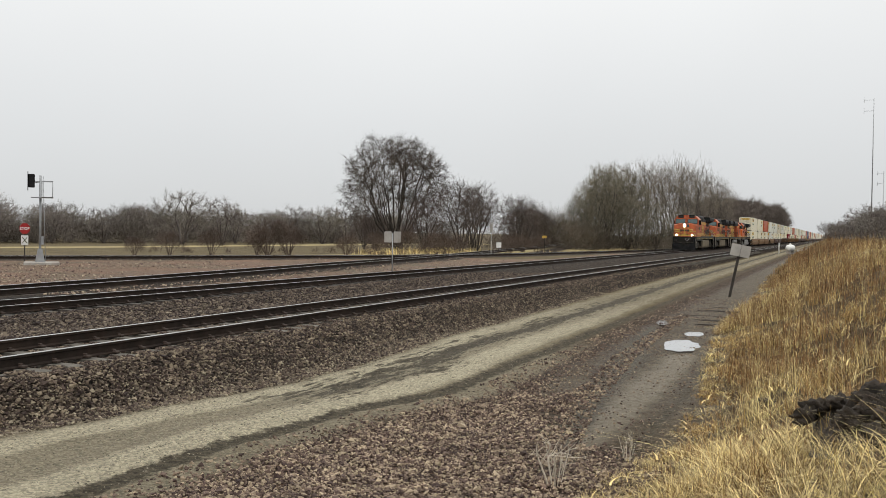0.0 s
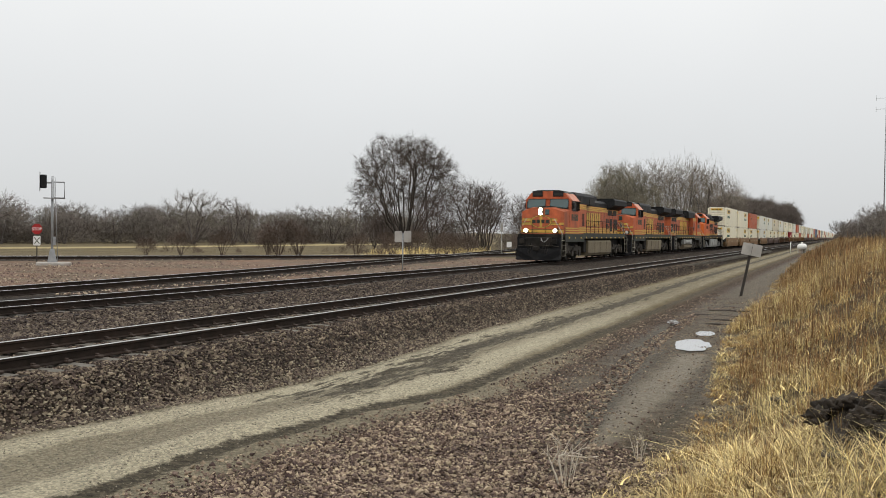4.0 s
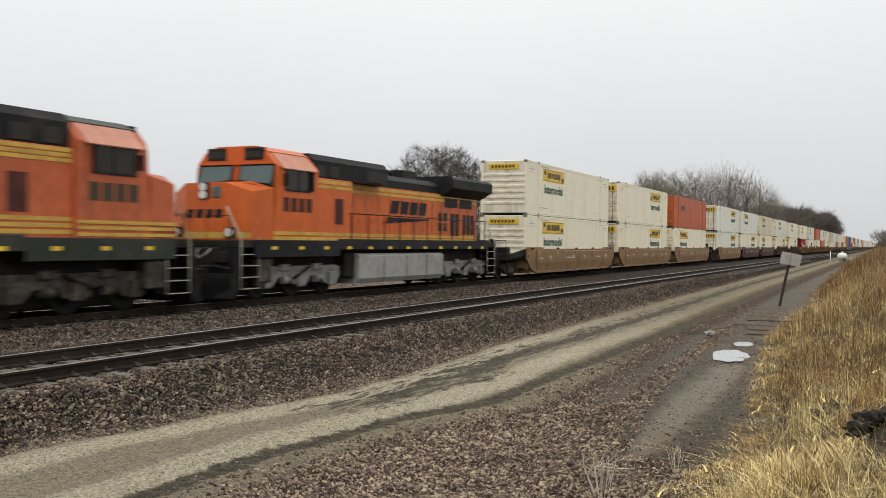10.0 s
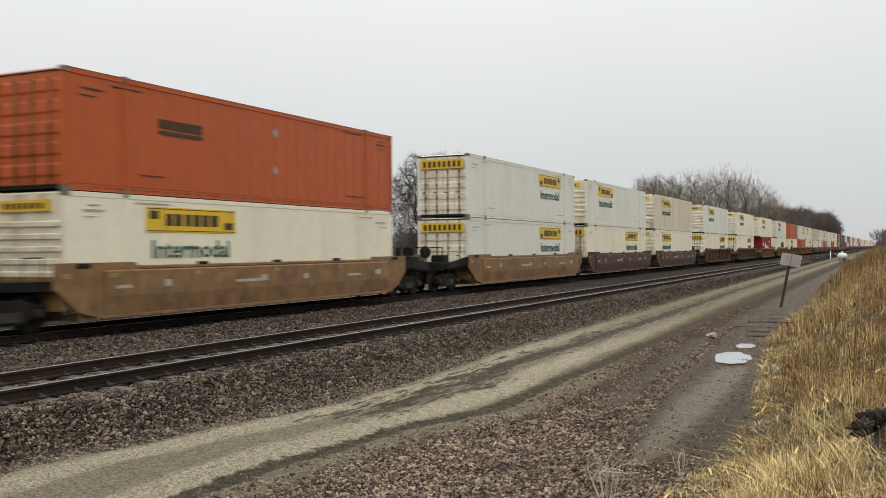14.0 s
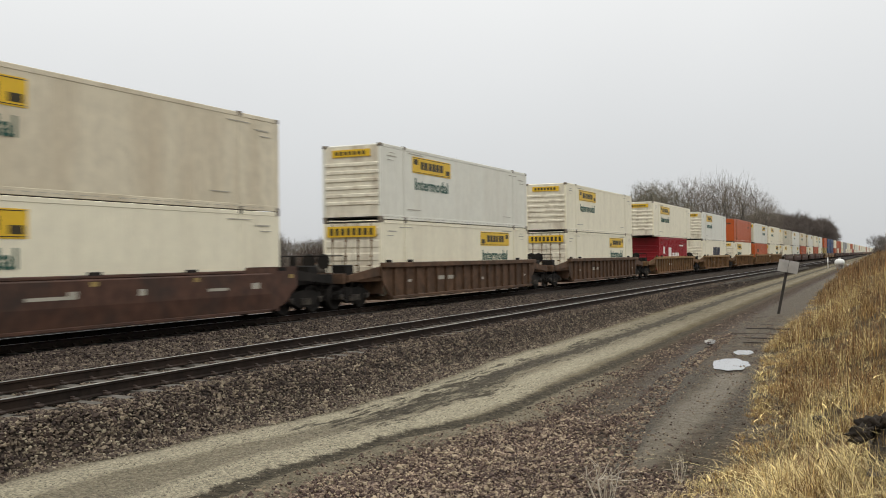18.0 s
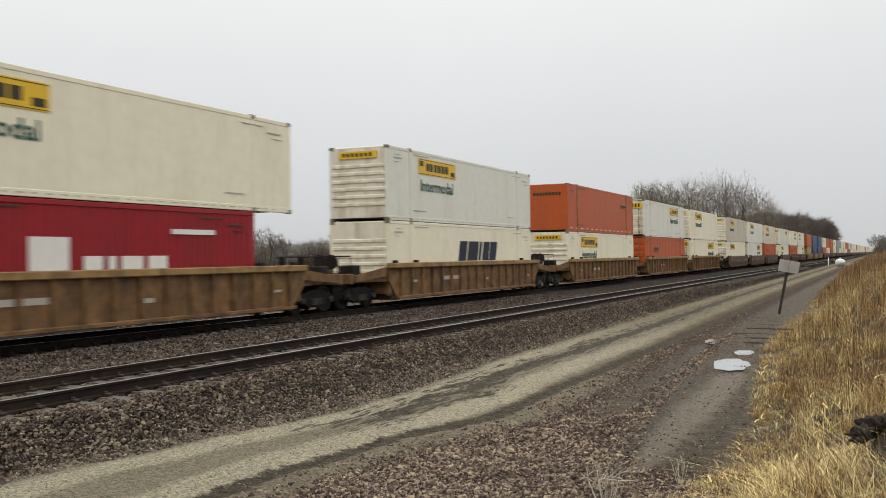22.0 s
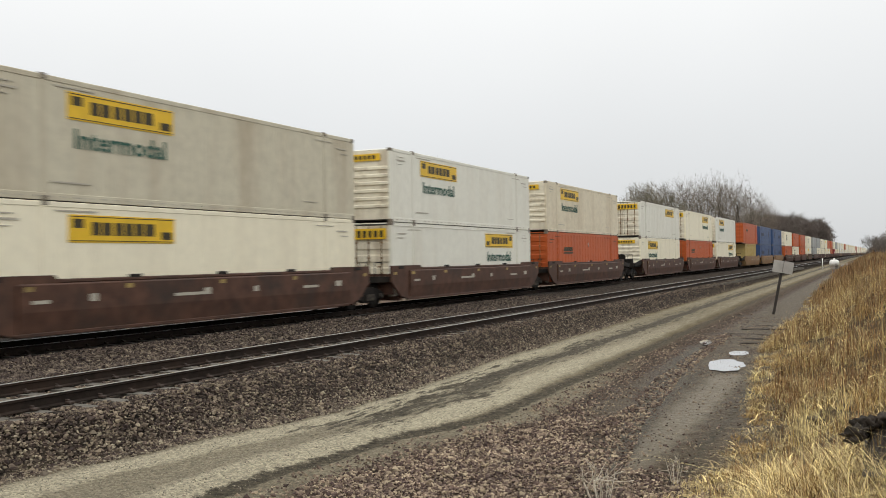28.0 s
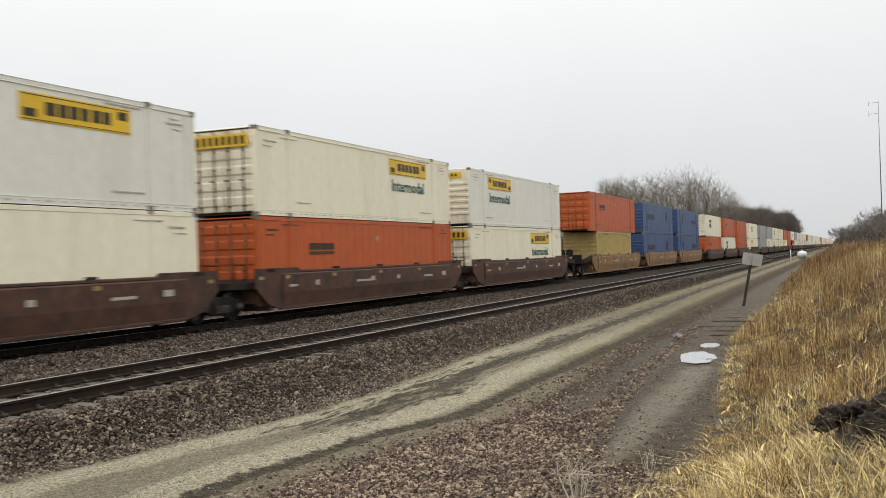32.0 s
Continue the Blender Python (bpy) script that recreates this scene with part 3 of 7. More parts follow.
    c = mix(mask("straw", 0.2, 0.5), c, straw)
    c = mix(mask("dirt", 0.3), c, dirt)
    c = mix(mask("bank", 0.2, 0.5), c, soil)
    c = mix(mask("mud", 0.2), c, mud)
    c = mix(mask("smear", 0.25, 1.0), c, smear)
    c = mix(mask("pink", 0.3, 1.0), c, pink.outputs["Result"])
    c = mix(mask("road", 0.2, 0.5), c, road)
    c = mix(mask("light", 0.22, 1.0, streaks.outputs["Fac"]), c, light)
    c = mix(mask("patch", 0.09, 2.6, streaks.outputs["Fac"]), c, wet)
    c = mix(mask("rut", 0.14, 1.7, noise_tex(6, 10, 0.75)), c, wet)
    c = mix(mask("track_rut", 0.2, 1.0), c, wet)
    c = mix(mask("ballast", 0.12, 0.4), c, ballast)
    c = mix(mask("oil", 0.3, 0.8), c, oily_shaded)
    l.new(c, b.inputs["Base Color"])
    rg = n.new("ShaderNodeMapRange")
    rg.inputs["To Min"].default_value, rg.inputs["To Max"].default_value = 0.95, 0.55
    a = n.new("ShaderNodeAttribute")
    a.attribute_name = "damp"
    l.new(a.outputs["Fac"], rg.inputs["Value"])
    l.new(rg.outputs[0], b.inputs["Roughness"])
    bp = n.new("ShaderNodeBump")
    bp.inputs["Strength"].default_value, bp.inputs["Distance"].default_value = 1.0, 0.04
    h = n.new("ShaderNodeMath")
    h.operation = "MULTIPLY_ADD"
    l.new(cells.outputs["Distance"], h.inputs[0])
    h.inputs[1].default_value = -0.8
    l.new(fine, h.inputs[2])
    l.new(h.outputs[0], bp.inputs["Height"])
    l.new(bp.outputs[0], b.inputs["Normal"])
    return m


M_GROUND = ground_material()
me = quick_mesh("ground", np.stack([GX, GY, GZ], -1).reshape(-1, 3), quads, M_GROUND, smooth=True)
T_, R_, G_ = toe(GY), road_edge(GY), grass_edge(GY)
mid = road_mid(GY)
SD, BD = line_distance(GX, GY, SIDING), line_distance(GX, GY, BRANCH)
OUT = ((GX + 48.4) * 28 - (GY - 45.0) * 17.6 < 0) & (GX < -24)


def soft_in(x, a, b, w):
    """1 between a and b, with borders w wide."""
    return np.clip((x - a) / w + 0.5, 0, 1) * np.clip((b - x) / w + 0.5, 0, 1)


masks = {
    "ballast": np.maximum.reduce([soft_in(GX, -21.6, T_, 0.8), np.clip((2.6 - SD) / 1.4, 0, 1), np.clip((2.6 - BD) / 1.4, 0, 1)]),
    "road": np.maximum(soft_in(GX, T_ + 0.1, R_, 0.7) * (1 - 0.45 * smooth(16, 40, GY)), 0.62 * soft_in(GX, R_, R_ + 1.1, 0.5) * (1 - smooth(16, 30, GY))),
    "light": np.maximum(0.86 * np.exp(-((GX - T_ - 0.62) / 0.36) ** 4), 0.84 * np.exp(-((GX - 0.5 * (mid + R_) - 0.22) / 0.46) ** 4)) * (1 - 0.62 * smooth(13, 36, GY)),
    "rut": np.maximum(0.92 * np.exp(-((GX - mid) / 0.27) ** 2) * smooth(14, 19, GY), 0.95 * np.exp(-((GX - R_ - 0.22) / 0.19) ** 2) * (1 - 0.25 * smooth(20, 40, GY))),
    "patch": 0.46 * soft_in(GX, mid - 0.75, mid + 0.62, 0.6) * smooth(10.5, 13.5, GY) * (1 - 0.4 * smooth(17, 21, GY)) + 0.14 * soft_in(GX, T_ + 0.2, R_, 0.6),
    "pink": soft_in(GX, R_ + 0.85, G_ + 0.6, 0.9) * np.clip(1.25 - smooth(13.5, 17.5, GY + 1.1 * (GX - R_)), 0, 1) * (1 - 0.6 * muddy_side(GX, GY))
    + 0.85 * np.exp(-((GX - ridge_x(GY)) / 0.22) ** 2) * smooth(11, 13, GY) * (1 - smooth(28, 34, GY))
    + 0.55 * soft_in(GX, R_ + 0.45, R_ + 1.35, 0.5) * smooth(13, 16, GY),
    "smear": np.exp(-(line_distance(GX, GY, SMEAR) / 0.34) ** 2),
    "track_rut": np.maximum(0.9 * np.exp(-((line_distance(GX, GY, RUT) - 0.05) / 0.20) ** 2), 0.75 * np.exp(-((line_distance(GX, GY, SMEAR) - 0.62) / 0.14) ** 2)),
    # wider than the oily bed: also covers ground darkened as train shade
    "oil": soft_in(GX, FAR_X - 2.9, FAR_X + 1.7, 0.6),
    "mud": soft_in(GX, R_ + 0.1, G_ + 0.3, 0.5),
    "bank": np.clip((GX - G_) / 0.6, 0, 1),
    "dirt": np.where((GX < -20.8) & ~OUT, 0.9, 0.0),
    "straw": np.where(OUT, np.clip(1 - np.abs(BD - 74 - 6 * np.sin(GX * 0.05)) / 9, 0, 1), 0) + np.where(OUT & (GY > 95), np.clip(1 - np.abs(BD - 28) / 10, 0, 1) * 0.9, 0),
    "damp": soft_in(GX, R_ + 0.9, G_ + 0.2, 0.8) * smooth(9, 16, GY) * 0.8 + 0.9 * np.exp(-(line_distance(GX, GY, RUT) / 0.25) ** 2) + 0.4 * np.exp(-((GX - mid) / 0.3) ** 2),
}
for key, value in masks.items():
    me.attributes.new(key, "FLOAT", "POINT").data.foreach_set("value", np.asarray(value, dtype=np.float32).ravel())
ground = tagged(new("ground", me), "damp trackside ground of ballast, gravel road, mud and field", "ground", kind="structure")


# ---- puddles ----
M_WATER = bpy.data.materials.new("still_puddle_water")
M_WATER.use_nodes = True
_w = M_WATER.node_tree.nodes["Principled BSDF"]
_w.inputs["Base Color"].default_value, _w.inputs["Roughness"].default_value = (0.06, 0.055, 0.05, 1), 0.04
_w.inputs["Metallic"].default_value, _w.inputs["Specular IOR Level"].default_value = 0.0, 1.0
_w.inputs["Coat Weight"].default_value, _w.inputs["Coat Roughness"].default_value = 1.0, 0.03
_w.inputs["Coat IOR"].default_value = 2.2


def puddle(cx, cy, rx, ry, seed, turn=0.0):
    rnd = random.Random(seed)
    ks = [(rnd.uniform(0.02, 0.07), rnd.randint(2, 9), rnd.uniform(0, 6.3)) for _ in range(5)]
    top = []
    for i in range(72):
        a = 2 * math.pi * i / 72
        r = 1 + sum(k * math.sin(m * a + p) for k, m, p in ks)
        x, y = rx * r * math.cos(a), ry * r * math.sin(a)
        top.append((cx + x * math.cos(turn) - y * math.sin(turn), cy + x * math.sin(turn) + y * math.cos(turn)))
    z = float(max(ground_z(x, y) for x, y in top)) + 0.004
    s = Shape().prism(top, 2, z - 0.10, z)
    return tagged(part("puddle", s, M_WATER), "shallow rain puddle reflecting the grey sky on mud", "puddle", group="puddles on the mud", kind="structure")


puddle(-3.12, 22.2, 0.42, 1.15, 1, 0.10)
puddle(-3.22, 25.2, 0.24, 0.62, 2, 0.1)
puddle(-4.42, 27.6, 0.16, 0.75, 3, 0.15)


# ---- tracks ----
RAIL_OUT = [(-0.07, -0.18), (0.07, -0.18), (0.07, -0.165), (0.012, -0.145), (0.012, -0.05), (0.036, -0.038), (0.036, -0.006), (-0.036, -0.006), (-0.036, -0.038), (-0.012, -0.05), (-0.012, -0.145), (-0.07, -0.165)]


def sweep(line, outline, z):
    """An outline carried along a plan line."""
    s = Shape()
    pts = [Vector((x, y, 0)) for x, y in line]
    v, f, n = [], [], len(outline)
    for i, p in enumerate(pts):
        d = (pts[min(i + 1, len(pts) - 1)] - pts[max(i - 1, 0)]).normalized()
        side = Vector((d.y, -d.x, 0))
        v += [p + side * a + Vector((0, 0, z + b)) for a, b in outline]
    for i in range(len(pts) - 1):
        f += [(i * n + k, i * n + (k + 1) % n, (i + 1) * n + (k + 1) % n, (i + 1) * n + k) for k in range(n)]
    f += [tuple(range(n - 1, -1, -1)), tuple((len(pts) - 1) * n + k for k in range(n))]
    return s.add(v, f)


def finer(line, step):
    """Points at even steps along a smooth curve through the plan line's points."""
    p = np.array(line, float)
    k = np.concatenate([[0], np.cumsum(np.hypot(*np.diff(p, axis=0).T))])
    s = np.arange(0, k[-1], step)
    x, y = np.interp(s, k, p[:, 0]), np.interp(s, k, p[:, 1])
    w = max(1, int(10 / step))
    pad = lambda a: np.concatenate([np.full(w, a[0]) + (a[0] - a[1]) * np.arange(w, 0, -1), a, np.full(w, a[-1]) + (a[-1] - a[-2]) * np.arange(1, w + 1)])
    ker = np.ones(2 * w + 1) / (2 * w + 1)
    return list(zip(np.convolve(pad(x), ker, "valid"), np.convolve(pad(y), ker, "valid")))


def offset(line, d):
    out = []
    for i, (x, y) in enumerate(line):
        ax, ay = line[max(i - 1, 0)]
        bx, by = line[min(i + 1, len(line) - 1)]
        n = math.hypot(bx - ax, by - ay)
        out.append((x + d * (by - ay) / n, y - d * (bx - ax) / n))
    return out


def tie_mesh(name, mat):
    """A concrete tie: sloped ends, lower in the middle."""
    o = [(-1.30, -0.40), (1.30, -0.40), (1.30, -0.215), (1.22, -0.19), (0.52, -0.182), (0.30, -0.192), (-0.30, -0.192), (-0.52, -0.182), (-1.22, -0.19), (-1.30, -0.215)]
    return Shape().prism(o, 1, -0.125, 0.125).mesh(name, mat)


TIE, DARKTIE, WOODTIE = tie_mesh("tie", M_TIE), tie_mesh("tie", M_TIEDARK), tie_mesh("tie", M_WOODTIE)


def clip_shape(s, x, y, z):
    for side in (-1, 1):
        s.box(x + side * 0.055, x + side * 0.15, y - 0.05, y + 0.05, z - 0.178, z - 0.135, 0.012)
        s.box(x + side * 0.03, x + side * 0.09, y - 0.025, y + 0.025, z - 0.150, z - 0.112, 0.008)


def straight_track(name, x, z, tie, near, label, spacing=0.61, y0=-40, y1=1500):
    t = tagged(empty(name, x - 18 * SKEW, 0, z, -math.degrees(SKEW)), label, "railway track", kind="structure")
    for side in (-1, 1):
        r = part("rail", sweep([(side * GAUGE, y0), (side * GAUGE, y1)], RAIL_OUT, 0), M_RAIL, t)
        part("rail_head", Shape().box(side * GAUGE - 0.034, side * GAUGE + 0.034, y0, y1, -0.0065, 0.0, 0.003), M_RAILTOP, r, "polished running surface")
    n, rest, clips = 0, Shape(), Shape()
    k = 0
    y = 2.0
    while y < 140:
        jig = random.Random(k).uniform(-0.015, 0.015)
        if near[0] <= y <= near[1]:
            o = part("tie", tie, None, t)
            o.matrix_basis = pose(0, y + jig, 0, 0, 0, random.Random(k + 7).uniform(-0.6, 0.6))
        else:
            rest.box(-1.3, 1.3, y - 0.125, y + 0.125, -0.4, -0.187)
        if y < 45:
            for side in (-1, 1):
                clip_shape(clips, side * GAUGE, y, 0)
        y += spacing
        k += 1
    tagged(part("more_ties", rest, tie.materials[0], t), kind="stuff")
    tagged(part("rail_clips", clips, M_CLIP, t), kind="stuff")
    return t


straight_track("track_near", NEAR_X, NEAR_Z, TIE, (3, 75), "main track with rusty rails on grey concrete ties")
straight_track("track_far", FAR_X, 0.0, DARKTIE, (6, 75), "main track carrying the freight train on concrete ties")


def curved_track(name, line, y0, label):
    fine = finer(line, 2.0)
    t = tagged(empty(name), label, "railway track", kind="structure")
    for side in (-1, 1):
        r = part("rail", sweep(offset(fine, side * GAUGE), RAIL_OUT, 0.0), M_RAIL, t)
        part("rail_head", sweep(offset(fine, side * GAUGE), [(-0.033, -0.0065), (0.033, -0.0065), (0.03, 0.0), (-0.03, 0.0)], 0.0), M_RAILTOP, r, "polished running surface")
    n = 0
    dense = finer(line, 0.55)
    rest = Shape()
    for i in range(1, len(dense) - 1):
        x, y = dense[i]
        if not (y0[0] < y < y0[1]):
            continue
        a = math.degrees(math.atan2(dense[i + 1][0] - dense[i - 1][0], dense[i + 1][1] - dense[i - 1][1]))
        if n < 150:
            o = part("tie", WOODTIE, None, t)
            o.matrix_basis = pose(x, y, 0, 0, 0, -a + random.Random(i).uniform(-1.5, 1.5))
            n += 1
    return t


curved_track("siding_track", SIDING, (8, 85), "rusty siding track curving away on dark ties")
curved_track("branch_track", BRANCH, (20, 120), "rusty branch track crossing behind on dark ties")

# ---- the train: things in their own space, front at y = 0, rail tops at z = 0, running towards -y ----
def text_mesh(text, size, material, squeeze=1.0):
    """Raised lettering lying in the x-z plane's mirror so that it reads from +x: its run goes along +y."""
    cu = bpy.data.curves.new("lettering", "FONT")
    cu.body, cu.size, cu.extrude, cu.offset = text, size, 0.004, size * 0.018
    cu.resolution_u = 2
    ob = bpy.data.objects.new("lettering", cu)
    me = bpy.data.meshes.new_from_object(ob)
    bpy.data.objects.remove(ob)
    me.transform(Matrix(((0, 0, 1, 0), (squeeze, 0, 0, 0), (0, 1, 0, 0), (0, 0, 0, 1))))
    me.materials.clear()
    me.materials.append(material)
    return me


def wheel_shape(s, x, y, r, side):
    s.lathe([(-0.065, r * 0.86), (-0.06, r * 0.98), (-0.045, r + 0.028), (-0.03, r + 0.025), (-0.02, r), (0.07, r - 0.006), (0.075, r * 0.86),
             (0.03, r * 0.80), (0.02, r * 0.42), (0.07, r * 0.34), (0.07, r * 0.15)] if side > 0 else
            [(-0.07, r * 0.15), (-0.07, r * 0.34), (-0.02, r * 0.42), (-0.03, r * 0.80), (-0.075, r * 0.86), (-0.07, r - 0.006), (0.02, r), (0.03, r + 0.025), (0.045, r + 0.028), (0.06, r * 0.98), (0.065, r * 0.86)],
            (x, y, r), 0, 24)


def freight_truck(parent, y, name="truck"):
    """A two-axle truck: two cast side frames with spring nests, a bolster and four wheels."""
    t = part(name, Shape().box(-0.75, 0.75, y - 0.2, y + 0.2, 0.42, 0.72, 0.03), M_TRUCK_DARK, parent)
    for side in (-1, 1):
        o = [(y - 1.15, 0.58), (y - 0.98, 0.66), (y - 0.45, 0.80), (y + 0.45, 0.80), (y + 0.98, 0.66), (y + 1.15, 0.58), (y + 1.12, 0.38), (y + 0.75, 0.40),
             (y + 0.42, 0.24), (y - 0.42, 0.24), (y - 0.75, 0.40), (y - 1.12, 0.38)]
        x = side * 0.98
        part("side_frame", Shape().prism(o, 0, x - 0.09, x + 0.09), M_TRUCK_DARK, t)
        nest = [(x + side * 0.10 + 0.10 * (0.45 + 0.55 * abs(math.sin(0.5 * math.pi * (u + 3) ))), y + 0.11 * u) for u in np.linspace(-3, 3, 19)]
        nest += [(2 * (x + side * 0.10) - px, py) for px, py in reversed(nest)]
        part("spring_nest", Shape().prism(nest, 2, 0.32, 0.54), M_TRUCK, t)
        for e in (-1, 1):
            w = Shape()
            wheel_shape(w, side * 0.76, y + e * 0.89, 0.46, side)
            part("wheel", w, M_TRUCK_DARK, t)
            part("bearing_cap", Shape().lathe([(0, 0.11), (0.08, 0.11), (0.10, 0.06)] if side > 0 else [(-0.10, 0.06), (-0.08, 0.11), (0, 0.11)], (side * 1.07, y + e * 0.89, 0.47), 0, 10), M_TRUCK, t)
    return t


BOX_L, BOX_W, BOX_H, BOX_BASE = 16.15, 2.59, 2.90, 0.43


def container(body_mat, kind="smooth", length=BOX_L, label=True, lettering=True, ribs=6, name="shipping_container", stripes=None):
    """A container with its bulkhead at y = 0: walls with shallow posts, roof, rails, castings, door leaves with rods, label panels."""
    c = empty(name)
    L, h, w = length, BOX_H, BOX_W / 2
    end_mat = {"cream": M_ENDWHITE, "cool_": M_ENDWHITE, "weath": M_ENDWHITE}.get(body_mat.name[:5], body_mat)
    # side walls as a fluted sheet
    deep = {"smooth": 0.006, "corrugated": 0.035, "posts": 0.014}[kind]
    pitch = {"smooth": 0.305, "corrugated": 0.28, "posts": 0.61}[kind]
    for side in (-1, 1):
        s = Shape()
        xo = side * (w - 0.012)
        xi = xo - side * deep
        y, pts = 0.14, [(xo, 0.14)]
        while y + pitch < L - 0.14:
            a = {"smooth": 0.93, "corrugated": 0.36, "posts": 0.86}[kind]
            pts += [(xo, y + pitch * a * 0.5), (xi, y + pitch * (a * 0.5 + 0.06)), (xi, y + pitch * (0.94 - a * 0.5) if kind == "corrugated" else y + pitch * (a * 0.5 + 0.07)), (xo, y + pitch * (1 - a * 0.5) if kind == "corrugated" else y + pitch * (a * 0.5 + 0.13))]
            y += pitch
        pts += [(xo, L - 0.14)]
        n = len(pts)
        v = [(px, py, z) for z in (0.17, h - 0.13) for px, py in pts]
        s.add(v, [(i, i + 1, n + i + 1, n + i) for i in range(n - 1)])
        s.box(side * (w - 0.09), side * (w - 0.06), 0.1, L - 0.1, 0.1, h - 0.06)
        part("side_wall", s, body_mat, c)
        s = Shape().box(side * (w - 0.10), side * w, 0.0, L, 0.0, 0.17, 0.01).box(side * (w - 0.08), side * w, 0.0, L, h - 0.13, h, 0.012)
        for yy in (0.0, L - 0.14):
            s.box(side * (w - 0.12), side * w, yy, yy + 0.14, 0.17, h - 0.13, 0.012)
        if L > 13:
            for yy in (1.90, L - 2.06):
                s.box(side * (w - 0.06), side * (w + 0.004), yy, yy + 0.16, 0.17, h - 0.13, 0.01)
        part("rail_frame", s, body_mat, c)
        s = Shape()
        if L > 13:
            for yy in (1.90, L - 2.08):
                s.box(side * (w - 0.15), side * (w + 0.012), yy, yy + 0.18, h - 0.10, h + 0.035, 0.01)
                s.box(side * (w - 0.15), side * (w + 0.012), yy, yy + 0.18, -0.03, 0.11, 0.01)
        for yy in (0.0, L - 0.18):
            s.box(side * (w - 0.16), side * (w + 0.005), yy - 0.005, yy + 0.185, h - 0.12, h + 0.006, 0.01)
            s.box(side * (w - 0.16), side * (w + 0.005), yy - 0.005, yy + 0.185, -0.02, 0.11, 0.01)
        tagged(part("corner_fitting", s, M_CASTING if L > 13 else body_mat, c), kind="stuff")
    fold, n = [(0.05, h - 0.05)], 24
    for k in range(n):
        y0, step = 0.05 + (L - 0.1) * k / n, (L - 0.1) / n
        fold += [(y0 + 0.02, h - 0.030), (y0 + 0.06, h - 0.010), (y0 + step - 0.06, h - 0.010), (y0 + step - 0.02, h - 0.030)]
    fold += [(L - 0.05, h - 0.05)]
    part("roof", Shape().prism(fold, 0, -w + 0.05, w - 0.05), body_mat, c)
    part("underframe", Shape().box(-w + 0.1, w - 0.1, 0.1, L - 0.1, 0.05, 0.16), M_SEAM, c)
    # the bulkhead, with horizontal ribs
    part("bulkhead", Shape().box(-w + 0.1, w - 0.1, 0.03, 0.08, 0.1, h - 0.06), end_mat, c)
    for k in range(ribs):
        z = 0.62 + 0.30 * k
        part("rib", Shape().prism([(0.03, z - 0.08), (-0.015, z - 0.05), (-0.015, z + 0.05), (0.03, z + 0.08)], 0, -w + 0.14, w - 0.14), end_mat, c)
    # the doors at the far end
    for side in (-1, 1):
        fold = [(L - 0.075, 0.14), (L - 0.03, 0.14)]
        for k in range(5):
            z = 0.30 + 0.5 * k
            fold += [(L - 0.03, z), (L + 0.0, z + 0.06), (L + 0.0, z + 0.28), (L - 0.03, z + 0.34)]
        fold += [(L - 0.03, h - 0.12), (L - 0.075, h - 0.12)]
        d = part("door", Shape().prism(fold, 0, min(side * 0.015, side * (w - 0.12)), max(side * 0.015, side * (w - 0.12))), end_mat, c)
        s = Shape()
        for xx in (0.28, 0.86):
            s.tube([(side * xx, L + 0.03, 0.12), (side * xx, L + 0.03, h - 0.12)], 0.022, 6)
            for z in (0.3, 0.9, 1.5, 2.1, 2.6):
                s.box(side * xx - 0.045, side * xx + 0.045, L - 0.02, L + 0.05, z - 0.03, z + 0.03)
            s.box(side * xx - 0.02, side * xx + 0.16, L + 0.03, L + 0.055, 1.12, 1.17)
        part("lock_gear", s, M_RUSTROD, d, "rusty steel lock rods")
    part("door_seal", Shape().box(-w + 0.10, w - 0.10, L - 0.10, L - 0.076, 0.1, h - 0.1), M_SEAM, c)
    # marks on the sides and ends
    for side in (-1, 1):
        if label:
            x0, x1 = sorted((side * (w - 0.008), side * (w + 0.003)))
            p = part("label_panel", Shape().box(x0, x1, 2.68, 6.40, 1.95, 2.62, 0.002), M_LABEL, c, "yellow label panel with dark bars")
            x0, x1 = sorted((side * (w + 0.001), side * (w + 0.008)))
            s = Shape()
            for k, (a, b_) in enumerate(((3.22, 3.52), (3.75, 4.0), (4.05, 4.32), (4.42, 4.66), (4.72, 4.98), (5.04, 5.30), (5.36, 5.66), (5.9, 6.25))):
                a, b_ = 2.68 + (a - 3.1) * 1.145, 2.68 + (b_ - 3.1) * 1.145
                s.box(x0, x1, a, b_, 2.13 if 0 < k < 7 else 2.30 if k == 0 else 2.05, 2.45 if 0 < k < 7 else 2.52 if k == 0 else 2.25)
            s.box(x0, x1, 2.72, 6.36, 1.985, 2.005).box(x0, x1, 2.72, 6.36, 2.565, 2.585)
            part("label_print", s, M_INK, p)
            if lettering:
                me_ = LETTERS if side > 0 else LETTERS_BACK
                o = part("lettering", me_, None, c, "dark green lettering")
                o.matrix_basis = pose(side * (w + 0.002), 2.86 if side > 0 else 6.22, 1.28) @ Matrix.Diagonal((1, 1.27, 1.08, 1))
        s, x0, x1 = Shape(), *sorted((side * (w - 0.008), side * (w + 0.006)))
        for y0, y1, z0, z1 in ((0.55, 1.25, 2.42, 2.50), (2.3, 3.6, h - 0.24, h - 0.17), (0.7, 1.1, 2.56, 2.62), (L - 1.25, L - 0.55, 2.42, 2.50), (2.2, 3.4, 0.40, 0.47), (L - 3.4, L - 2.5, 0.46, 0.52),
                               (L - 2.6, L - 1.5, h - 0.30, h - 0.24), (L - 1.0, L - 0.5, 2.26, 2.32), (0.6, 1.0, 2.28, 2.33)):
            s.box(x0, x1, y0, y1, z0 + 0.015, z1 - 0.015)
        pale = end_mat is M_ENDWHITE
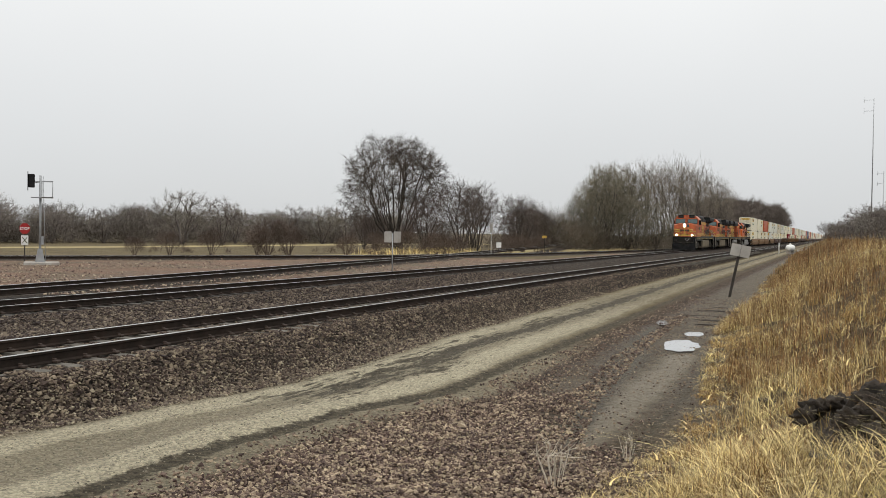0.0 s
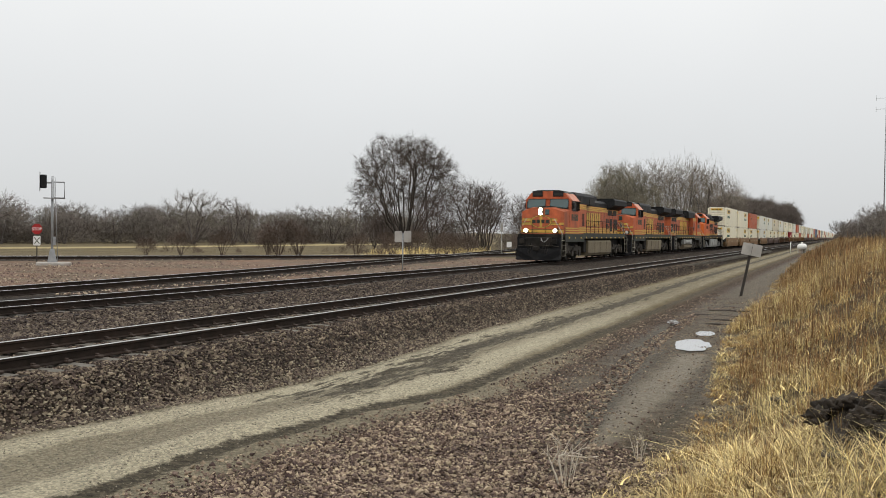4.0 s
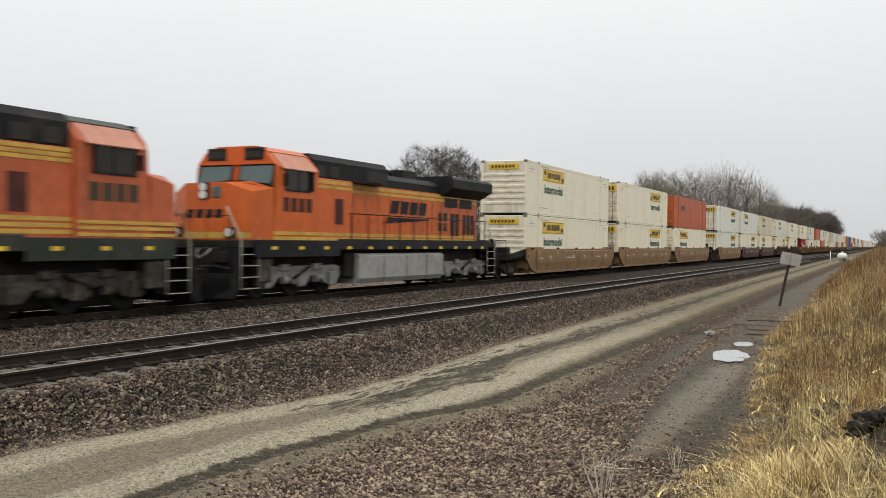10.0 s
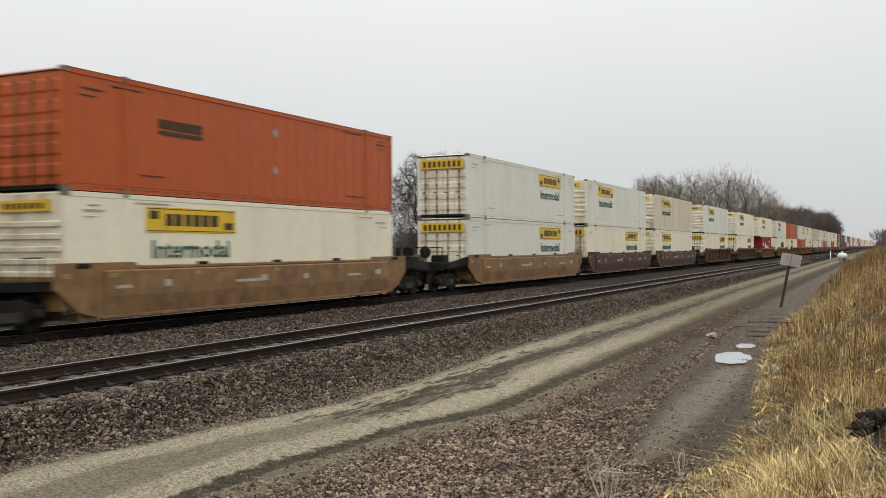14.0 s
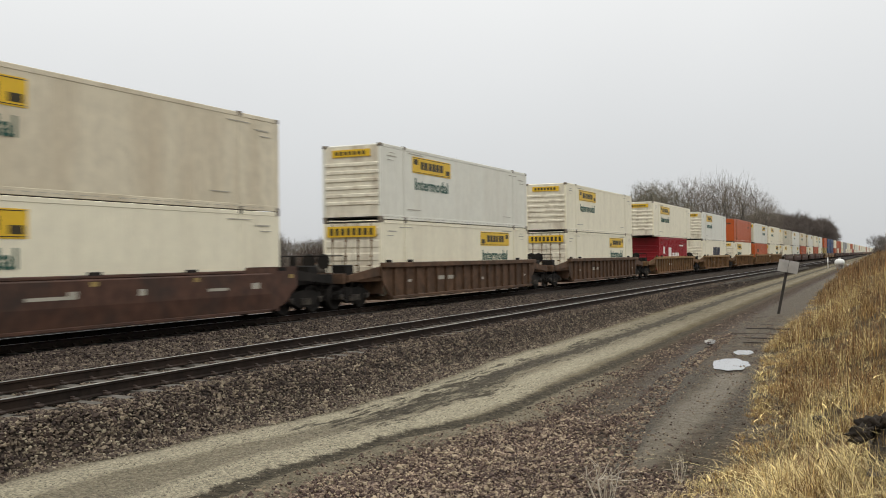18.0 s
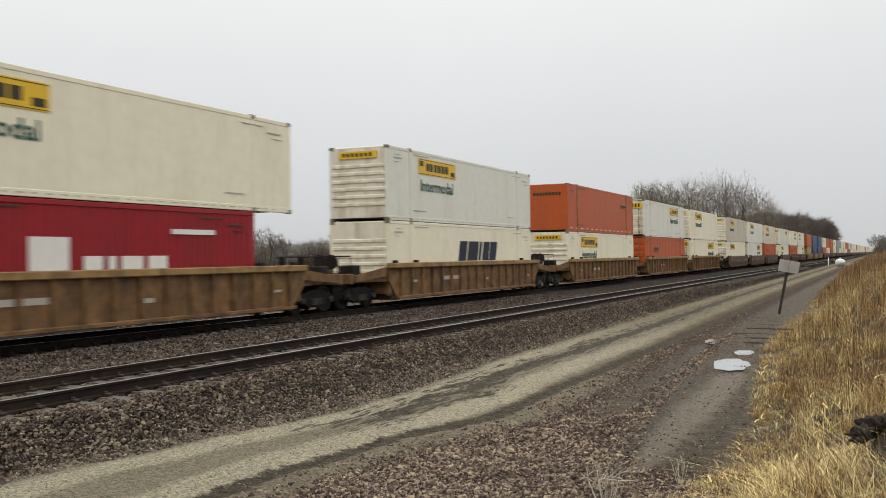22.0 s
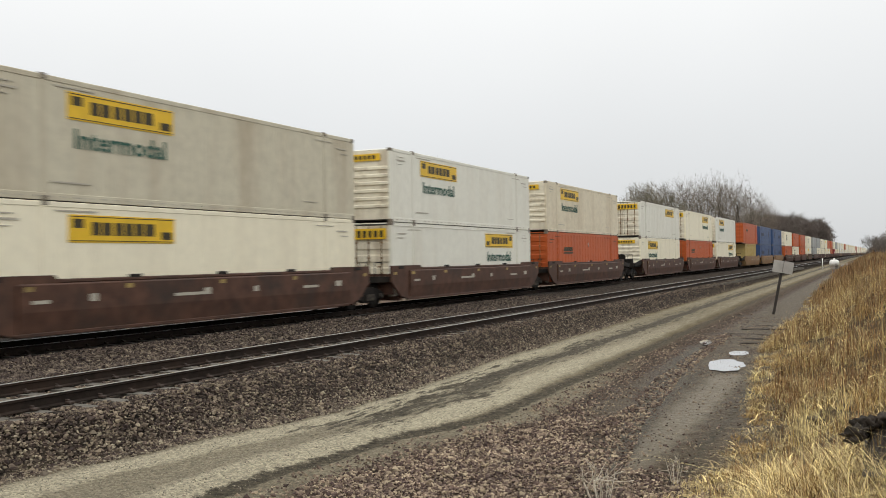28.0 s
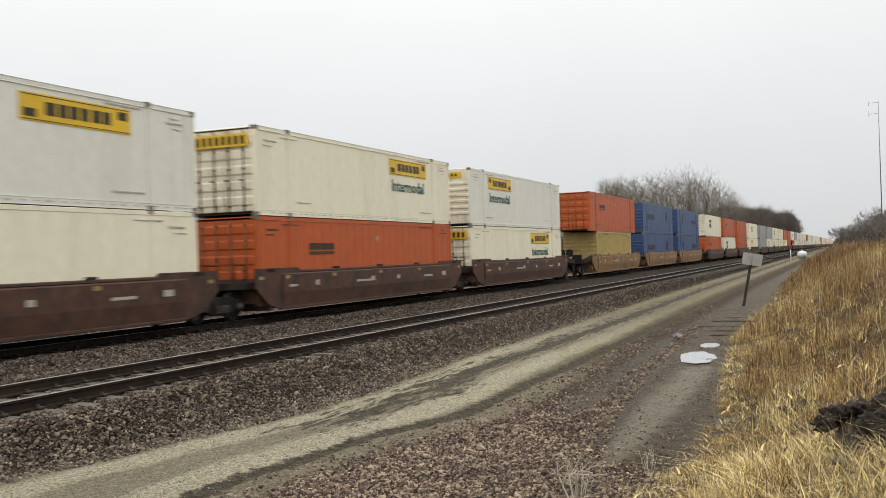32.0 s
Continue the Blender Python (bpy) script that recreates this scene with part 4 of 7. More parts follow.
        tagged(part("stencil_print", s, M_STEN if pale else M_INK, c), kind="stuff")
        s = Shape()
        for k in range(int((L - 0.8) / 0.42)):
            y0 = 0.4 + 0.42 * k
            s.box(x0, x1, y0, y0 + 0.14 + 0.08 * (k % 3 == 0), 0.075, 0.105)
        tagged(part("perforated_strip", s, M_STEN if pale else M_INK, c), kind="stuff")
    if label:
        part("end_label", Shape().box(-0.85, 0.85, -0.024, 0.0, h - 0.48, h - 0.20, 0.002), M_LABEL, c, "yellow label panel")
        s = Shape()
        for k in range(7):
            s.box(-0.7 + 0.2 * k, -0.57 + 0.2 * k, -0.03, -0.023, h - 0.41, h - 0.27)
        part("end_print", s, M_INK, c)
        part("door_label", Shape().box(-1.1, 1.1, L + 0.056, L + 0.062, 2.24, 2.66, 0.001), M_LABEL, c, "yellow label panel")
        s = Shape()
        for k in range(8):
            s.box(-0.95 + 0.25 * k, -0.80 + 0.25 * k, L + 0.06, L + 0.068, 2.31, 2.58)
        part("door_print", s, M_INK, c)
    return c


LETTERS = text_mesh("Intermodal", 0.62, M_TEXT, 0.94)
LETTERS_BACK = LETTERS.copy()
LETTERS_BACK.transform(Matrix.Rotation(math.pi, 4, "Z"))


def plain_marks(c, kind):
    """What sets the other containers' sides apart: dark blocks, white blocks, slanted navy blocks or a slanted panel."""
    w = BOX_W / 2
    for side in (-1, 1):
        x0, x1 = sorted((side * (w - 0.008), side * (w + 0.008)))
        s = Shape()
        if kind == "small":
            for k in range(9):
                s.box(x0, x1, 11.2 + 0.2 * k, 11.36 + 0.2 * k, 1.78, 2.02)
            s.box(x0, x1, 11.2, 12.96, 1.62, 1.72)
            part("name_print", s, M_INK, c, "dark bars of lettering")
            for z in (1.02, 2.20):
                part("diamond_mark", Shape().prism([(7.7, z - 0.16), (7.83, z), (7.7, z + 0.16), (7.57, z)], 0, x0, x1), M_SIGNBACK, c, "small pale diamond mark")
        elif kind == "rear":
            for k in range(9):
                s.box(x0, x1, 12.5 + 0.2 * k, 12.66 + 0.2 * k, 1.95, 2.10)
            s.box(x0, x1, 12.5, 14.3, 1.86, 1.90)
            dash = Shape()
            for k in range(14):
                dash.box(x0, x1, 0.5 + 1.1 * k, 0.95 + 1.1 * k, 0.19, 0.235)
            tagged(part("reflective_dash", dash, M_LETTER, c), kind="stuff")
            for yy in (1.88, BOX_L - 2.10):
                part("rusty_post", Shape().box(*sorted((side * (w - 0.05), side * (w + 0.010))), yy, yy + 0.22, 0.15, BOX_H - 0.12, 0.01), M_RUSTPOST, c, "rust-brown weathered post")
            for k in range(9 if side > 0 else 0):
                s.box(-0.9 + 0.2 * k, -0.74 + 0.2 * k, 0.016, 0.036, 2.20, 2.38)
            part("name_print", s, M_INK, c, "dark bars of lettering")
        elif kind == "slant":
            for k, (a, b_) in enumerate(((0, 0.85), (1.0, 2.15), (2.3, 2.55), (2.75, 3.5), (3.6, 4.45))):
                y0 = 6.6 + a
                y1 = 6.6 + b_
                s.prism([(y0, 1.28), (y1, 1.28), (y1 + 0.25, 2.16), (y0 + 0.25, 2.16)], 0, x0, x1)
            part("name_print", s, M_NAVY, c, "slanted navy blocks of lettering")
        elif kind == "white":
            for k, (a, b_, h0) in enumerate(((3.78, 4.95, 1.9), (5.40, 6.0, 1.5), (6.2, 6.45, 1.5), (6.65, 7.4, 1.5), (7.6, 8.3, 1.5))):
                s.box(x0, x1, a, b_, 0.98, 0.98 + (1.05 if k == 0 else 0.60))
            s.box(x0, x1, 8.5, 10.3, 2.16, 2.30)
            s.box(x0, x1, 1.6, 2.2, 1.5, 2.1)
            part("name_print", s, M_LETTER, c, "white blocks of lettering")
        elif kind == "navy":
            s.box(x0, x1, 2.0, 5.6, 1.35, 1.85, 0.002)
            s.lathe([(x0, 0.55), (x1, 0.55)], (0, 12.4, 1.75), 0, 20)
            part("name_print", s, M_NAVY, c, "dark navy panel and disc")
        elif kind == "black":
            s.box(x0, x1, 3.4, 5.6, 1.9, 2.25)
            s.box(x0, x1, 3.6, 5.4, 1.2, 1.75)
            part("name_print", s, M_INK, c, "dark bars of lettering")
    return c


def well_car(mat, ribbed=False, front=False, rear=False):
    """One platform: container well between y = 0 and the container's length; deep side sills, end decks, floor beams, trucks."""
    c = empty("well_car")
    L = BOX_L
    for side in (-1, 1):
        x = side * 1.50
        if not ribbed:
            o = [(-0.55, 1.62), (2.0, 1.62), (2.15, 1.50), (L - 2.15, 1.50), (L - 2.0, 1.62), (L + 0.55, 1.62), (L + 0.55, 1.0), (L - 0.2, 0.44), (L - 0.9, 0.28), (0.9, 0.28), (0.2, 0.44), (-0.55, 1.0)]
            sill = part("side_sill", Shape().prism(o, 0, min(x, x + side * 0.07), max(x, x + side * 0.07)), mat, c)
            part("top_chord", Shape().box(x - 0.07 if side > 0 else x - 0.09, x + 0.09 if side > 0 else x + 0.07, 2.15, L - 2.15, 1.44, 1.53, 0.02), mat, sill)
            part("bottom_chord", Shape().box(min(x - side * 0.1, x + side * 0.09), max(x - side * 0.1, x + side * 0.09), 0.9, L - 0.9, 0.25, 0.34, 0.015), mat, sill)
            crease = [(0.06, 0.30), (0.072, 0.30), (0.135, 0.80), (0.135, 1.40), (0.10, 1.435), (0.06, 1.435)]
            part("side_panel", Shape().prism([(x + side * a, z) for a, z in crease], 1, 0.95, L - 0.95), mat, sill)
            s = Shape()
            for yy in (0.3, 4.6, 8.1, 11.6, L - 0.3):
                s.box(x + side * 0.06 - 0.01, x + side * 0.06 + 0.025, yy - 0.22, yy + 0.22, 1.49, 1.60)
            part("latch_lugs", s, M_TRUCK_DARK, sill)
            s = Shape()
            for k, yy in enumerate((1.3, 3.0, 6.0, 7.2, 9.5, 12.2, 14.2)):
                s.box(x + side * 0.130, x + side * 0.139, yy, yy + (0.5, 0.25, 1.3, 0.3, 0.25, 0.9, 0.4)[k], 0.98, 1.06 + (0.0, 0.1, 0.0, 0.1, 0.08, 0.0, 0.1)[k])
            tagged(part("stencil_line", s, M_STEN, sill), kind="stuff")
            s = Shape()
            for yy in (-0.35, 1.1, 4.2, 7.9, 11.6, L + 0.1):
                s.box(x + side * 0.068, x + side * (0.139 if 0.9 < yy < L - 1 else 0.078), yy, yy + 0.24, 1.26, 1.37)
            part("reflectors", s, M_DULLPLATE, sill, "faded yellow reflector plates")
        else:
            o = [(-0.4, 1.62), (L + 0.4, 1.62), (L + 0.4, 1.05), (L - 0.3, 0.32), (0.3, 0.32), (-0.4, 1.05)]
            sill = part("side_sill", Shape().prism(o, 0, min(x - side * 0.03, x + side * 0.01), max(x - side * 0.03, x + side * 0.01)), mat, c)
            part("top_chord", Shape().box(min(x - side * 0.08, x + side * 0.16), max(x - side * 0.08, x + side * 0.16), -0.4, L + 0.4, 1.48, 1.68, 0.025), M_WELLTOP if mat is M_WELLRUST else mat, sill)
            part("bottom_chord", Shape().box(min(x - side * 0.1, x + side * 0.14), max(x - side * 0.1, x + side * 0.14), 0.25, L - 0.25, 0.28, 0.40, 0.02), mat, sill)
            for k in range(17):
                yy = 0.55 + (L - 1.1) * k / 16
                part("rib", Shape().box(min(x, x + side * 0.12), max(x, x + side * 0.12), yy - 0.055, yy + 0.055, 0.40, 1.50, 0.012), mat, sill)
            s = Shape()
            for yy in (0.2, 2.0, L - 2.0, L - 0.2):
                s.box(x - side * 0.02 - 0.05, x - side * 0.02 + 0.08, yy - 0.15, yy + 0.15, 1.64, 1.78, 0.02)
            part("latch_lugs", s, M_TRUCK_DARK, sill)
            s, step = Shape(), (L - 1.1) / 16
            for k, wide, z0, z1 in ((1, 0.45, 0.90, 0.99), (4, 0.75, 0.92, 1.08), (5, 0.75, 0.92, 1.08), (9, 0.4, 0.80, 0.92), (15, 0.45, 0.85, 0.93)):
                s.box(*sorted((x + side * 0.005, x + side * 0.016)), 0.66 + step * k, 0.66 + step * k + wide, z0, z1)
            tagged(part("stencil_line", s, M_STEN, sill), kind="stuff")
    s = Shape()
    for k in range(9):
        yy = 0.4 + (L - 0.8) * k / 8
        s.box(-1.46, 1.46, yy - 0.12, yy + 0.12, 0.24, 0.42)
    tagged(part("underframe", s, mat, c), kind="stuff")
    for e, free in enumerate((front, rear)):
        reach = 3.35 if free else 1.40
        ya, yb = ((-reach, -0.25), (L + 0.25, L + reach))[e]
        lo, hi = min(ya, yb), max(ya, yb)
        wide = 1.45
        tip = lo if e == 0 else hi
        base = hi if e == 0 else lo
        d = part("end_deck", Shape().prism([(-wide, base), (wide, base), (0.55, tip), (-0.55, tip)], 2, 0.98, 1.20), mat if ribbed else M_TRUCK_DARK, c)
        part("bolster", Shape().box(-0.35, 0.35, min(base, tip), max(base, tip), 0.72, 1.03, 0.03), M_TRUCK_DARK, d)
        part("end_wall", Shape().box(-1.45, 1.45, (-0.25 if e == 0 else L + 0.17), (-0.17 if e == 0 else L + 0.25), 0.5, 1.3), mat, d)
        if free:
            s = Shape()
            s.tube([(1.3, tip + (0.5 if e == 0 else -0.5), 1.2), (1.3, tip + (0.5 if e == 0 else -0.5), 1.95), (-1.3, tip + (0.5 if e == 0 else -0.5), 1.95), (-1.3, tip + (0.5 if e == 0 else -0.5), 1.2)], 0.025, 6)
            part("hand_rail", s, M_TRUCK_DARK, d)
            part("brake_wheel", Shape().lathe([(0, 0.26), (0.03, 0.28), (0.05, 0.26)], (0.5, tip + (0.45 if e == 0 else -0.5), 1.75), 1, 14), M_TRUCK_DARK, d)
            part("coupler", Shape().box(-0.14, 0.14, tip - (0.25 if e == 0 else 0.1), tip + (0.1 if e == 0 else 0.25), 0.72, 0.98, 0.04), M_TRUCK_DARK, d)
            sgn = 1 if e == 0 else -1
            part("draft_sill", Shape().box(-0.42, 0.42, min(base, tip), max(base, tip), 0.60, 0.74, 0.02), M_TRUCK_DARK, d)
            part("end_sill", Shape().box(-1.40, 1.40, min(tip + sgn * 0.35, tip + sgn * 0.55), max(tip + sgn * 0.35, tip + sgn * 0.55), 0.95, 1.32, 0.02), mat if ribbed else M_TRUCK_DARK, d)
            for side in (-1, 1):
                part("side_step", Shape().tube([(side * 1.36, tip + sgn * 0.45, 1.3), (side * 1.36, tip + sgn * 0.45, 0.45), (side * 1.36, tip + sgn * 0.95, 0.45), (side * 1.36, tip + sgn * 0.95, 1.2)], 0.025, 5), M_TRUCK_DARK, d)
                part("brace", Shape().prism([(base, 1.55), (base, 1.20), (tip + sgn * 0.6, 1.02), (tip + sgn * 0.6, 1.25)], 0, side * 1.42 - 0.04, side * 1.42 + 0.04), mat if ribbed else M_TRUCK_DARK, d)
            part("control_box", Shape().box(0.55, 1.15, min(tip + sgn * 0.9, tip + sgn * 1.5), max(tip + sgn * 0.9, tip + sgn * 1.5), 1.20, 1.62, 0.04), M_TRUCK_DARK, d)
            part("brake_stand", Shape().box(-1.0, -0.85, min(tip + sgn * 0.55, tip + sgn * 0.8), max(tip + sgn * 0.55, tip + sgn * 0.8), 1.20, 1.95, 0.03), M_TRUCK_DARK, d)
            part("brake_reservoir", Shape().lathe([(0, 0.12), (0.08, 0.24), (0.72, 0.24), (0.8, 0.12)], (-0.5, (tip + base) / 2 - 0.4, 1.40), 1, 12), M_TRUCK, d)
            freight_truck(c, -1.75 if e == 0 else L + 1.75)
        else:
            for xx in (-1.1, 1.1):
                part("hand_rail", Shape().tube([(xx, (lo + hi) / 2 - 0.2, 1.2), (xx, (lo + hi) / 2 - 0.2, 1.75), (xx, (lo + hi) / 2 + 0.35, 1.75), (xx, (lo + hi) / 2 + 0.35, 1.2)], 0.022, 5), M_TRUCK_DARK, d)
    if not rear:
        freight_truck(c, L + 1.38)
    return c

LOCO_L = 22.0


def loco_truck(parent, y, mat):
    """A three-axle truck: cast side frames with pedestals, dampers, brake cylinders, six wheels."""
    t = part("truck", Shape().box(-0.8, 0.8, y - 1.9, y + 1.9, 0.62, 0.86, 0.03), M_TRUCK_DARK, parent)
    part("traction_motor", Shape().box(-0.62, 0.62, y - 2.55, y + 2.55, 0.14, 0.66, 0.06), M_TRUCK_DARK, t)
    for side in (-1, 1):
        x = side * 1.08
        o = [(y - 2.45, 0.96), (y - 2.2, 1.02), (y + 2.2, 1.02), (y + 2.45, 0.96), (y + 2.5, 0.66), (y + 2.28, 0.40), (y + 1.52, 0.40), (y + 1.30, 0.64), (y + 0.62, 0.70),
             (y + 0.40, 0.42), (y - 0.40, 0.42), (y - 0.62, 0.70), (y - 1.30, 0.64), (y - 1.52, 0.40), (y - 2.28, 0.40), (y - 2.5, 0.66)]
        f = part("side_frame", Shape().prism(o, 0, x - 0.07, x + 0.07), mat, t)
        for k in (-1.9, 0.0, 1.9):
            part("axle_box", Shape().box(min(x + side * 0.05, x + side * 0.17), max(x + side * 0.05, x + side * 0.17), y + k - 0.22, y + k + 0.22, 0.34, 0.80, 0.03), mat, f)
        for k in (-0.95, 0.95):
            s = Shape()
            s.box(min(x + side * 0.05, x + side * 0.16), max(x + side * 0.05, x + side * 0.16), y + k - 0.26, y + k + 0.26, 0.88, 1.10, 0.03)
            s.lathe([(0, 0.13), (0.30, 0.13)], (x + side * 0.10, y + k - 0.15, 0.58), 1, 10)
            part("brake_cylinder", s, mat, f)
        part("damper", Shape().tube([(x + side * 0.14, y - 0.45, 0.62), (x + side * 0.14, y + 0.45, 0.98)], 0.05, 8), M_TRUCK_DARK, f)
        for k in (-1.9, 0.0, 1.9):
            w = Shape()
            wheel_shape(w, side * 0.76, y + k, 0.53, side)
            part("wheel", w, M_TRUCK_DARK, t)
    return t


def block_letters(parent, y0, z0, width, height, side_x, side, mat, shapes, nm="name_block", label="yellow block in place of a letter", slant=0.0):
    """Plain blocks in place of a painted name."""
    x0, x1 = sorted((side * (side_x - 0.004), side * (side_x + 0.008)))
    s0, s1 = sorted((side * (side_x - 0.006), side * (side_x + 0.003)))
    lift = lambda p, z: (p + slant * (z - z0) / height, z)
    for k in range(shapes):
        a = y0 + width * k / shapes
        w = width / shapes * (0.86 if shapes < 8 else 0.80 if k % 2 else 0.62)
        s, dark = Shape(), Shape()
        for f0, f1 in ((0.0, 0.94),):
            box_ = [lift(a + w * f0, z0), lift(a + w * f1, z0), lift(a + w * f1, z0 + height), lift(a + w * f0, z0 + height)]
            s.prism(box_, 0, x0, x1)
            dark.prism([(p - 0.03, z - 0.035) for p, z in box_], 0, s0, s1)
        ob = part(nm, s, mat, parent, label)
        if mat is M_YELLOW:
            part("block_shadow", dark, M_GREEN, ob)


def locomotive(style):
    """A wide-nosed six-axle diesel. style: 'striped' (older paint), 'worn' (long reservoirs), 'new' (black roof, dark swoosh)."""
    c = empty("locomotive")
    L = LOCO_L
    body = M_ORANGE if style == "new" else M_FADED
    low = M_BLACK if style == "new" else M_GREEN
    hw = 0.88  # half the hood's width
    # frame, pilots and couplers
    frm = part("frame_sill", Shape().box(-1.50, 1.50, 1.0, L - 1.0, 1.62, 1.84, 0.02).box(-0.9, 0.9, 0.8, L - 0.8, 1.0, 1.62, 0.03), M_TRUCK_DARK, c)
    for side in (-1, 1):
        x0, x1 = sorted((side * 1.47, side * 1.55))
        part("side_skirt", Shape().box(x0, x1, 6.6, L - 2.0, 1.55, 1.92, 0.01), low, frm)
        for k in range(12):
            yy = 2.6 + 1.5 * k
            a, b_ = sorted((side * 1.549, side * 1.558))
            part("reflector", Shape().box(a, b_, yy, yy + 0.28, 1.56, 1.66), M_REFLECT, frm, "yellow reflector plate")
    part("pilot", Shape().prism([(0.55, 0.15), (0.95, 0.14), (1.15, 0.5), (1.15, 1.62), (0.85, 1.62), (0.85, 0.75)], 0, -1.48, 1.48), M_PILOT, c)
    plow = Shape()
    for side in (-1, 1):
        v = [(0, 0.30, 0.12), (side * 1.50, 0.72, 0.12), (side * 1.50, 0.66, 0.86), (0, 0.42, 0.86), (0, 0.40, 0.12), (side * 1.50, 0.84, 0.12), (side * 1.50, 0.80, 0.86), (0, 0.55, 0.86)]
        plow.add(v, [(0, 1, 2, 3), (4, 7, 6, 5), (0, 4, 5, 1), (3, 2, 6, 7), (1, 5, 6, 2)])
    part("snow_plow", plow, M_PILOT, c, "black steel snow plow")
    for e in (0, 1):
        a = (lambda y: y) if e == 0 else (lambda y: L - y)
        y0, y1 = sorted((a(0.0), a(0.7)))
        part("coupler", Shape().box(-0.15, 0.15, y0, y1, 0.72, 1.02, 0.05), M_TRUCK_DARK, c)
        for k in (-0.62, -0.45, 0.4, 0.58, 0.74):
            part("air_hose", Shape().tube([(k, a(0.80), 1.20), (k, a(0.52), 1.0), (k * 0.92, a(0.42), 0.62), (k * 0.85, a(0.5), 0.45)], 0.025, 5), M_TRUCK_DARK, c)
    y0, y1 = L - 1.15, L - 0.75
    part("rear_pilot", Shape().box(-1.48, 1.48, y0, y1, 0.25, 1.62, 0.03), M_PILOT, c)
    # steps at the corners
    for e in (0, 1):
        for side in (-1, 1):
            st = Shape()
            ya, yb = (1.15, 2.0) if e == 0 else (L - 2.0, L - 1.15)
            for z in (0.38, 0.72, 1.06, 1.40):
                a, b_ = sorted((side * 1.10, side * 1.52))
                st.box(a, b_, ya, yb, z, z + 0.035)
            a, b_ = sorted((side * 1.05, side * 1.10))
            st.box(a, b_, ya, yb, 0.3, 1.62)
            t = part("step_ladder", st, M_TRUCK_DARK, c)
            for z in (0.38, 0.72, 1.06, 1.40):
                a, b_ = sorted((side * 1.515, side * 1.535))
                part("step_edge", Shape().box(a, b_, ya, yb, z + 0.012, z + 0.036), M_HANDRAIL, t, "worn white step edge")
            for yy in (ya - 0.02, yb + 0.02):
                rs = Shape().tube([(side * 1.50, yy, 0.40), (side * 1.50, yy, 1.90), (side * 0.95, yy, 2.85)], 0.023, 6)
                part("grab_rail", rs, M_HANDRAIL, t, "white-painted grab rail")
    # nose, cab: the nose is as wide as the cab and peaks in the middle
    front = [(-1.46, 2.12, 1.85), (-0.75, 1.72, 1.85), (0.75, 1.72, 1.85), (1.46, 2.12, 1.85), (1.46, 2.16, 3.30), (0.75, 1.80, 3.56), (-0.75, 1.80, 3.56), (-1.46, 2.16, 3.30)]
    back = [(-1.54, 3.15, 1.85), (-0.75, 3.15, 1.85), (0.75, 3.15, 1.85), (1.54, 3.15, 1.85), (1.54, 3.15, 3.46), (0.75, 3.15, 3.66), (-0.75, 3.15, 3.66), (-1.54, 3.15, 3.46)]
    nose = Shape().add(front + back, [(0, 1, 6, 7), (1, 2, 5, 6), (2, 3, 4, 5), (15, 14, 13, 12, 11, 10, 9, 8)] + [(i, (i + 1) % 8, 8 + (i + 1) % 8, 8 + i) for i in range(8)])
    nose_ob = part("nose", nose, body, c)
    nose_ob.location.y = -0.45

    def deck(x, y):
        return (x, y, 3.582 + 0.074 * (y - 1.8) - max(0.0, abs(x) - 0.75) * 0.30)
    rim = [(-1.36, 3.13), (-0.75, 2.62), (-0.30, 2.10), (0.30, 2.10), (0.75, 2.62), (1.36, 3.13), (0.75, 3.13), (-0.75, 3.13)]
    v = [deck(*p) for p in rim]
    v += [(p[0], p[1], p[2] - 0.03) for p in v]
    part("nose_deck", Shape().add(v, [(1, 2, 3, 4, 6, 7), (0, 1, 7), (4, 5, 6)] + [(i, (i + 1) % 8, 8 + (i + 1) % 8, 8 + i) for i in range(8)]), M_GREEN if style != "new" else body, nose_ob, "dark anti-glare deck")
    part("nose_window", Shape().box(0.26, 0.56, 1.755, 1.80, 3.10, 3.46, 0.03), M_GLASS, nose_ob)
    # emblem band on the nose: yellow ellipse with a dark edge and bars across
    def on_nose(x, z, d=0.0):
        """A place on the nose's front, d in front of it."""
        lean = 0.08 * (z - 1.85) / 1.7
        return (x, (1.72 + lean if abs(x) < 0.75 else 1.72 + lean + (abs(x) - 0.75) * 0.55) - d, z)

    def on_nose_plate(nm, outline, mat_, d, label_=""):
        n_ = len(outline)
        v_ = [on_nose(x, z, d) for x, z in outline] + [on_nose(x, z, -0.06) for x, z in outline]
        return part(nm, Shape().add(v_, [tuple(range(n_))] + [(i, (i + 1) % n_, n_ + (i + 1) % n_, n_ + i) for i in range(n_)]), mat_, nose_ob, label_)

    def band(z0, z1, x0, x1):
        xs = [x0] + [k for k in (-0.75, 0.75) if x0 < k < x1] + [x1]
        return [(x, z0) for x in xs] + [(x, z1) for x in reversed(xs)]

    if style != "new":
        def band_parts(z0, z1, mat_, d, nm):
            for a_, b_ in ((-1.45, -0.75), (-0.75, 0.75), (0.75, 1.45)):
                on_nose_plate(nm, [(a_, z0), (b_, z0), (b_, z1), (a_, z1)], mat_, d)
        for z0, z1 in ((2.44, 2.60), (2.70, 2.86), (1.93, 2.12)):
            band_parts(z0 - 0.03, z1 + 0.03, M_GREEN, 0.004, "dark_stripe")
            band_parts(z0, z1, M_YELLOW, 0.008, "stripe")
        for rr, m_, d in ((1.0, M_GREEN, 0.012), (0.96, M_YELLOW, 0.015), (0.86, M_GREEN, 0.018), (0.82, M_FADED, 0.021)):
            o = [(rr * 0.745 * math.cos(t * math.pi / 14), 2.65 + rr * 0.43 * math.sin(t * math.pi / 14)) for t in range(28)]
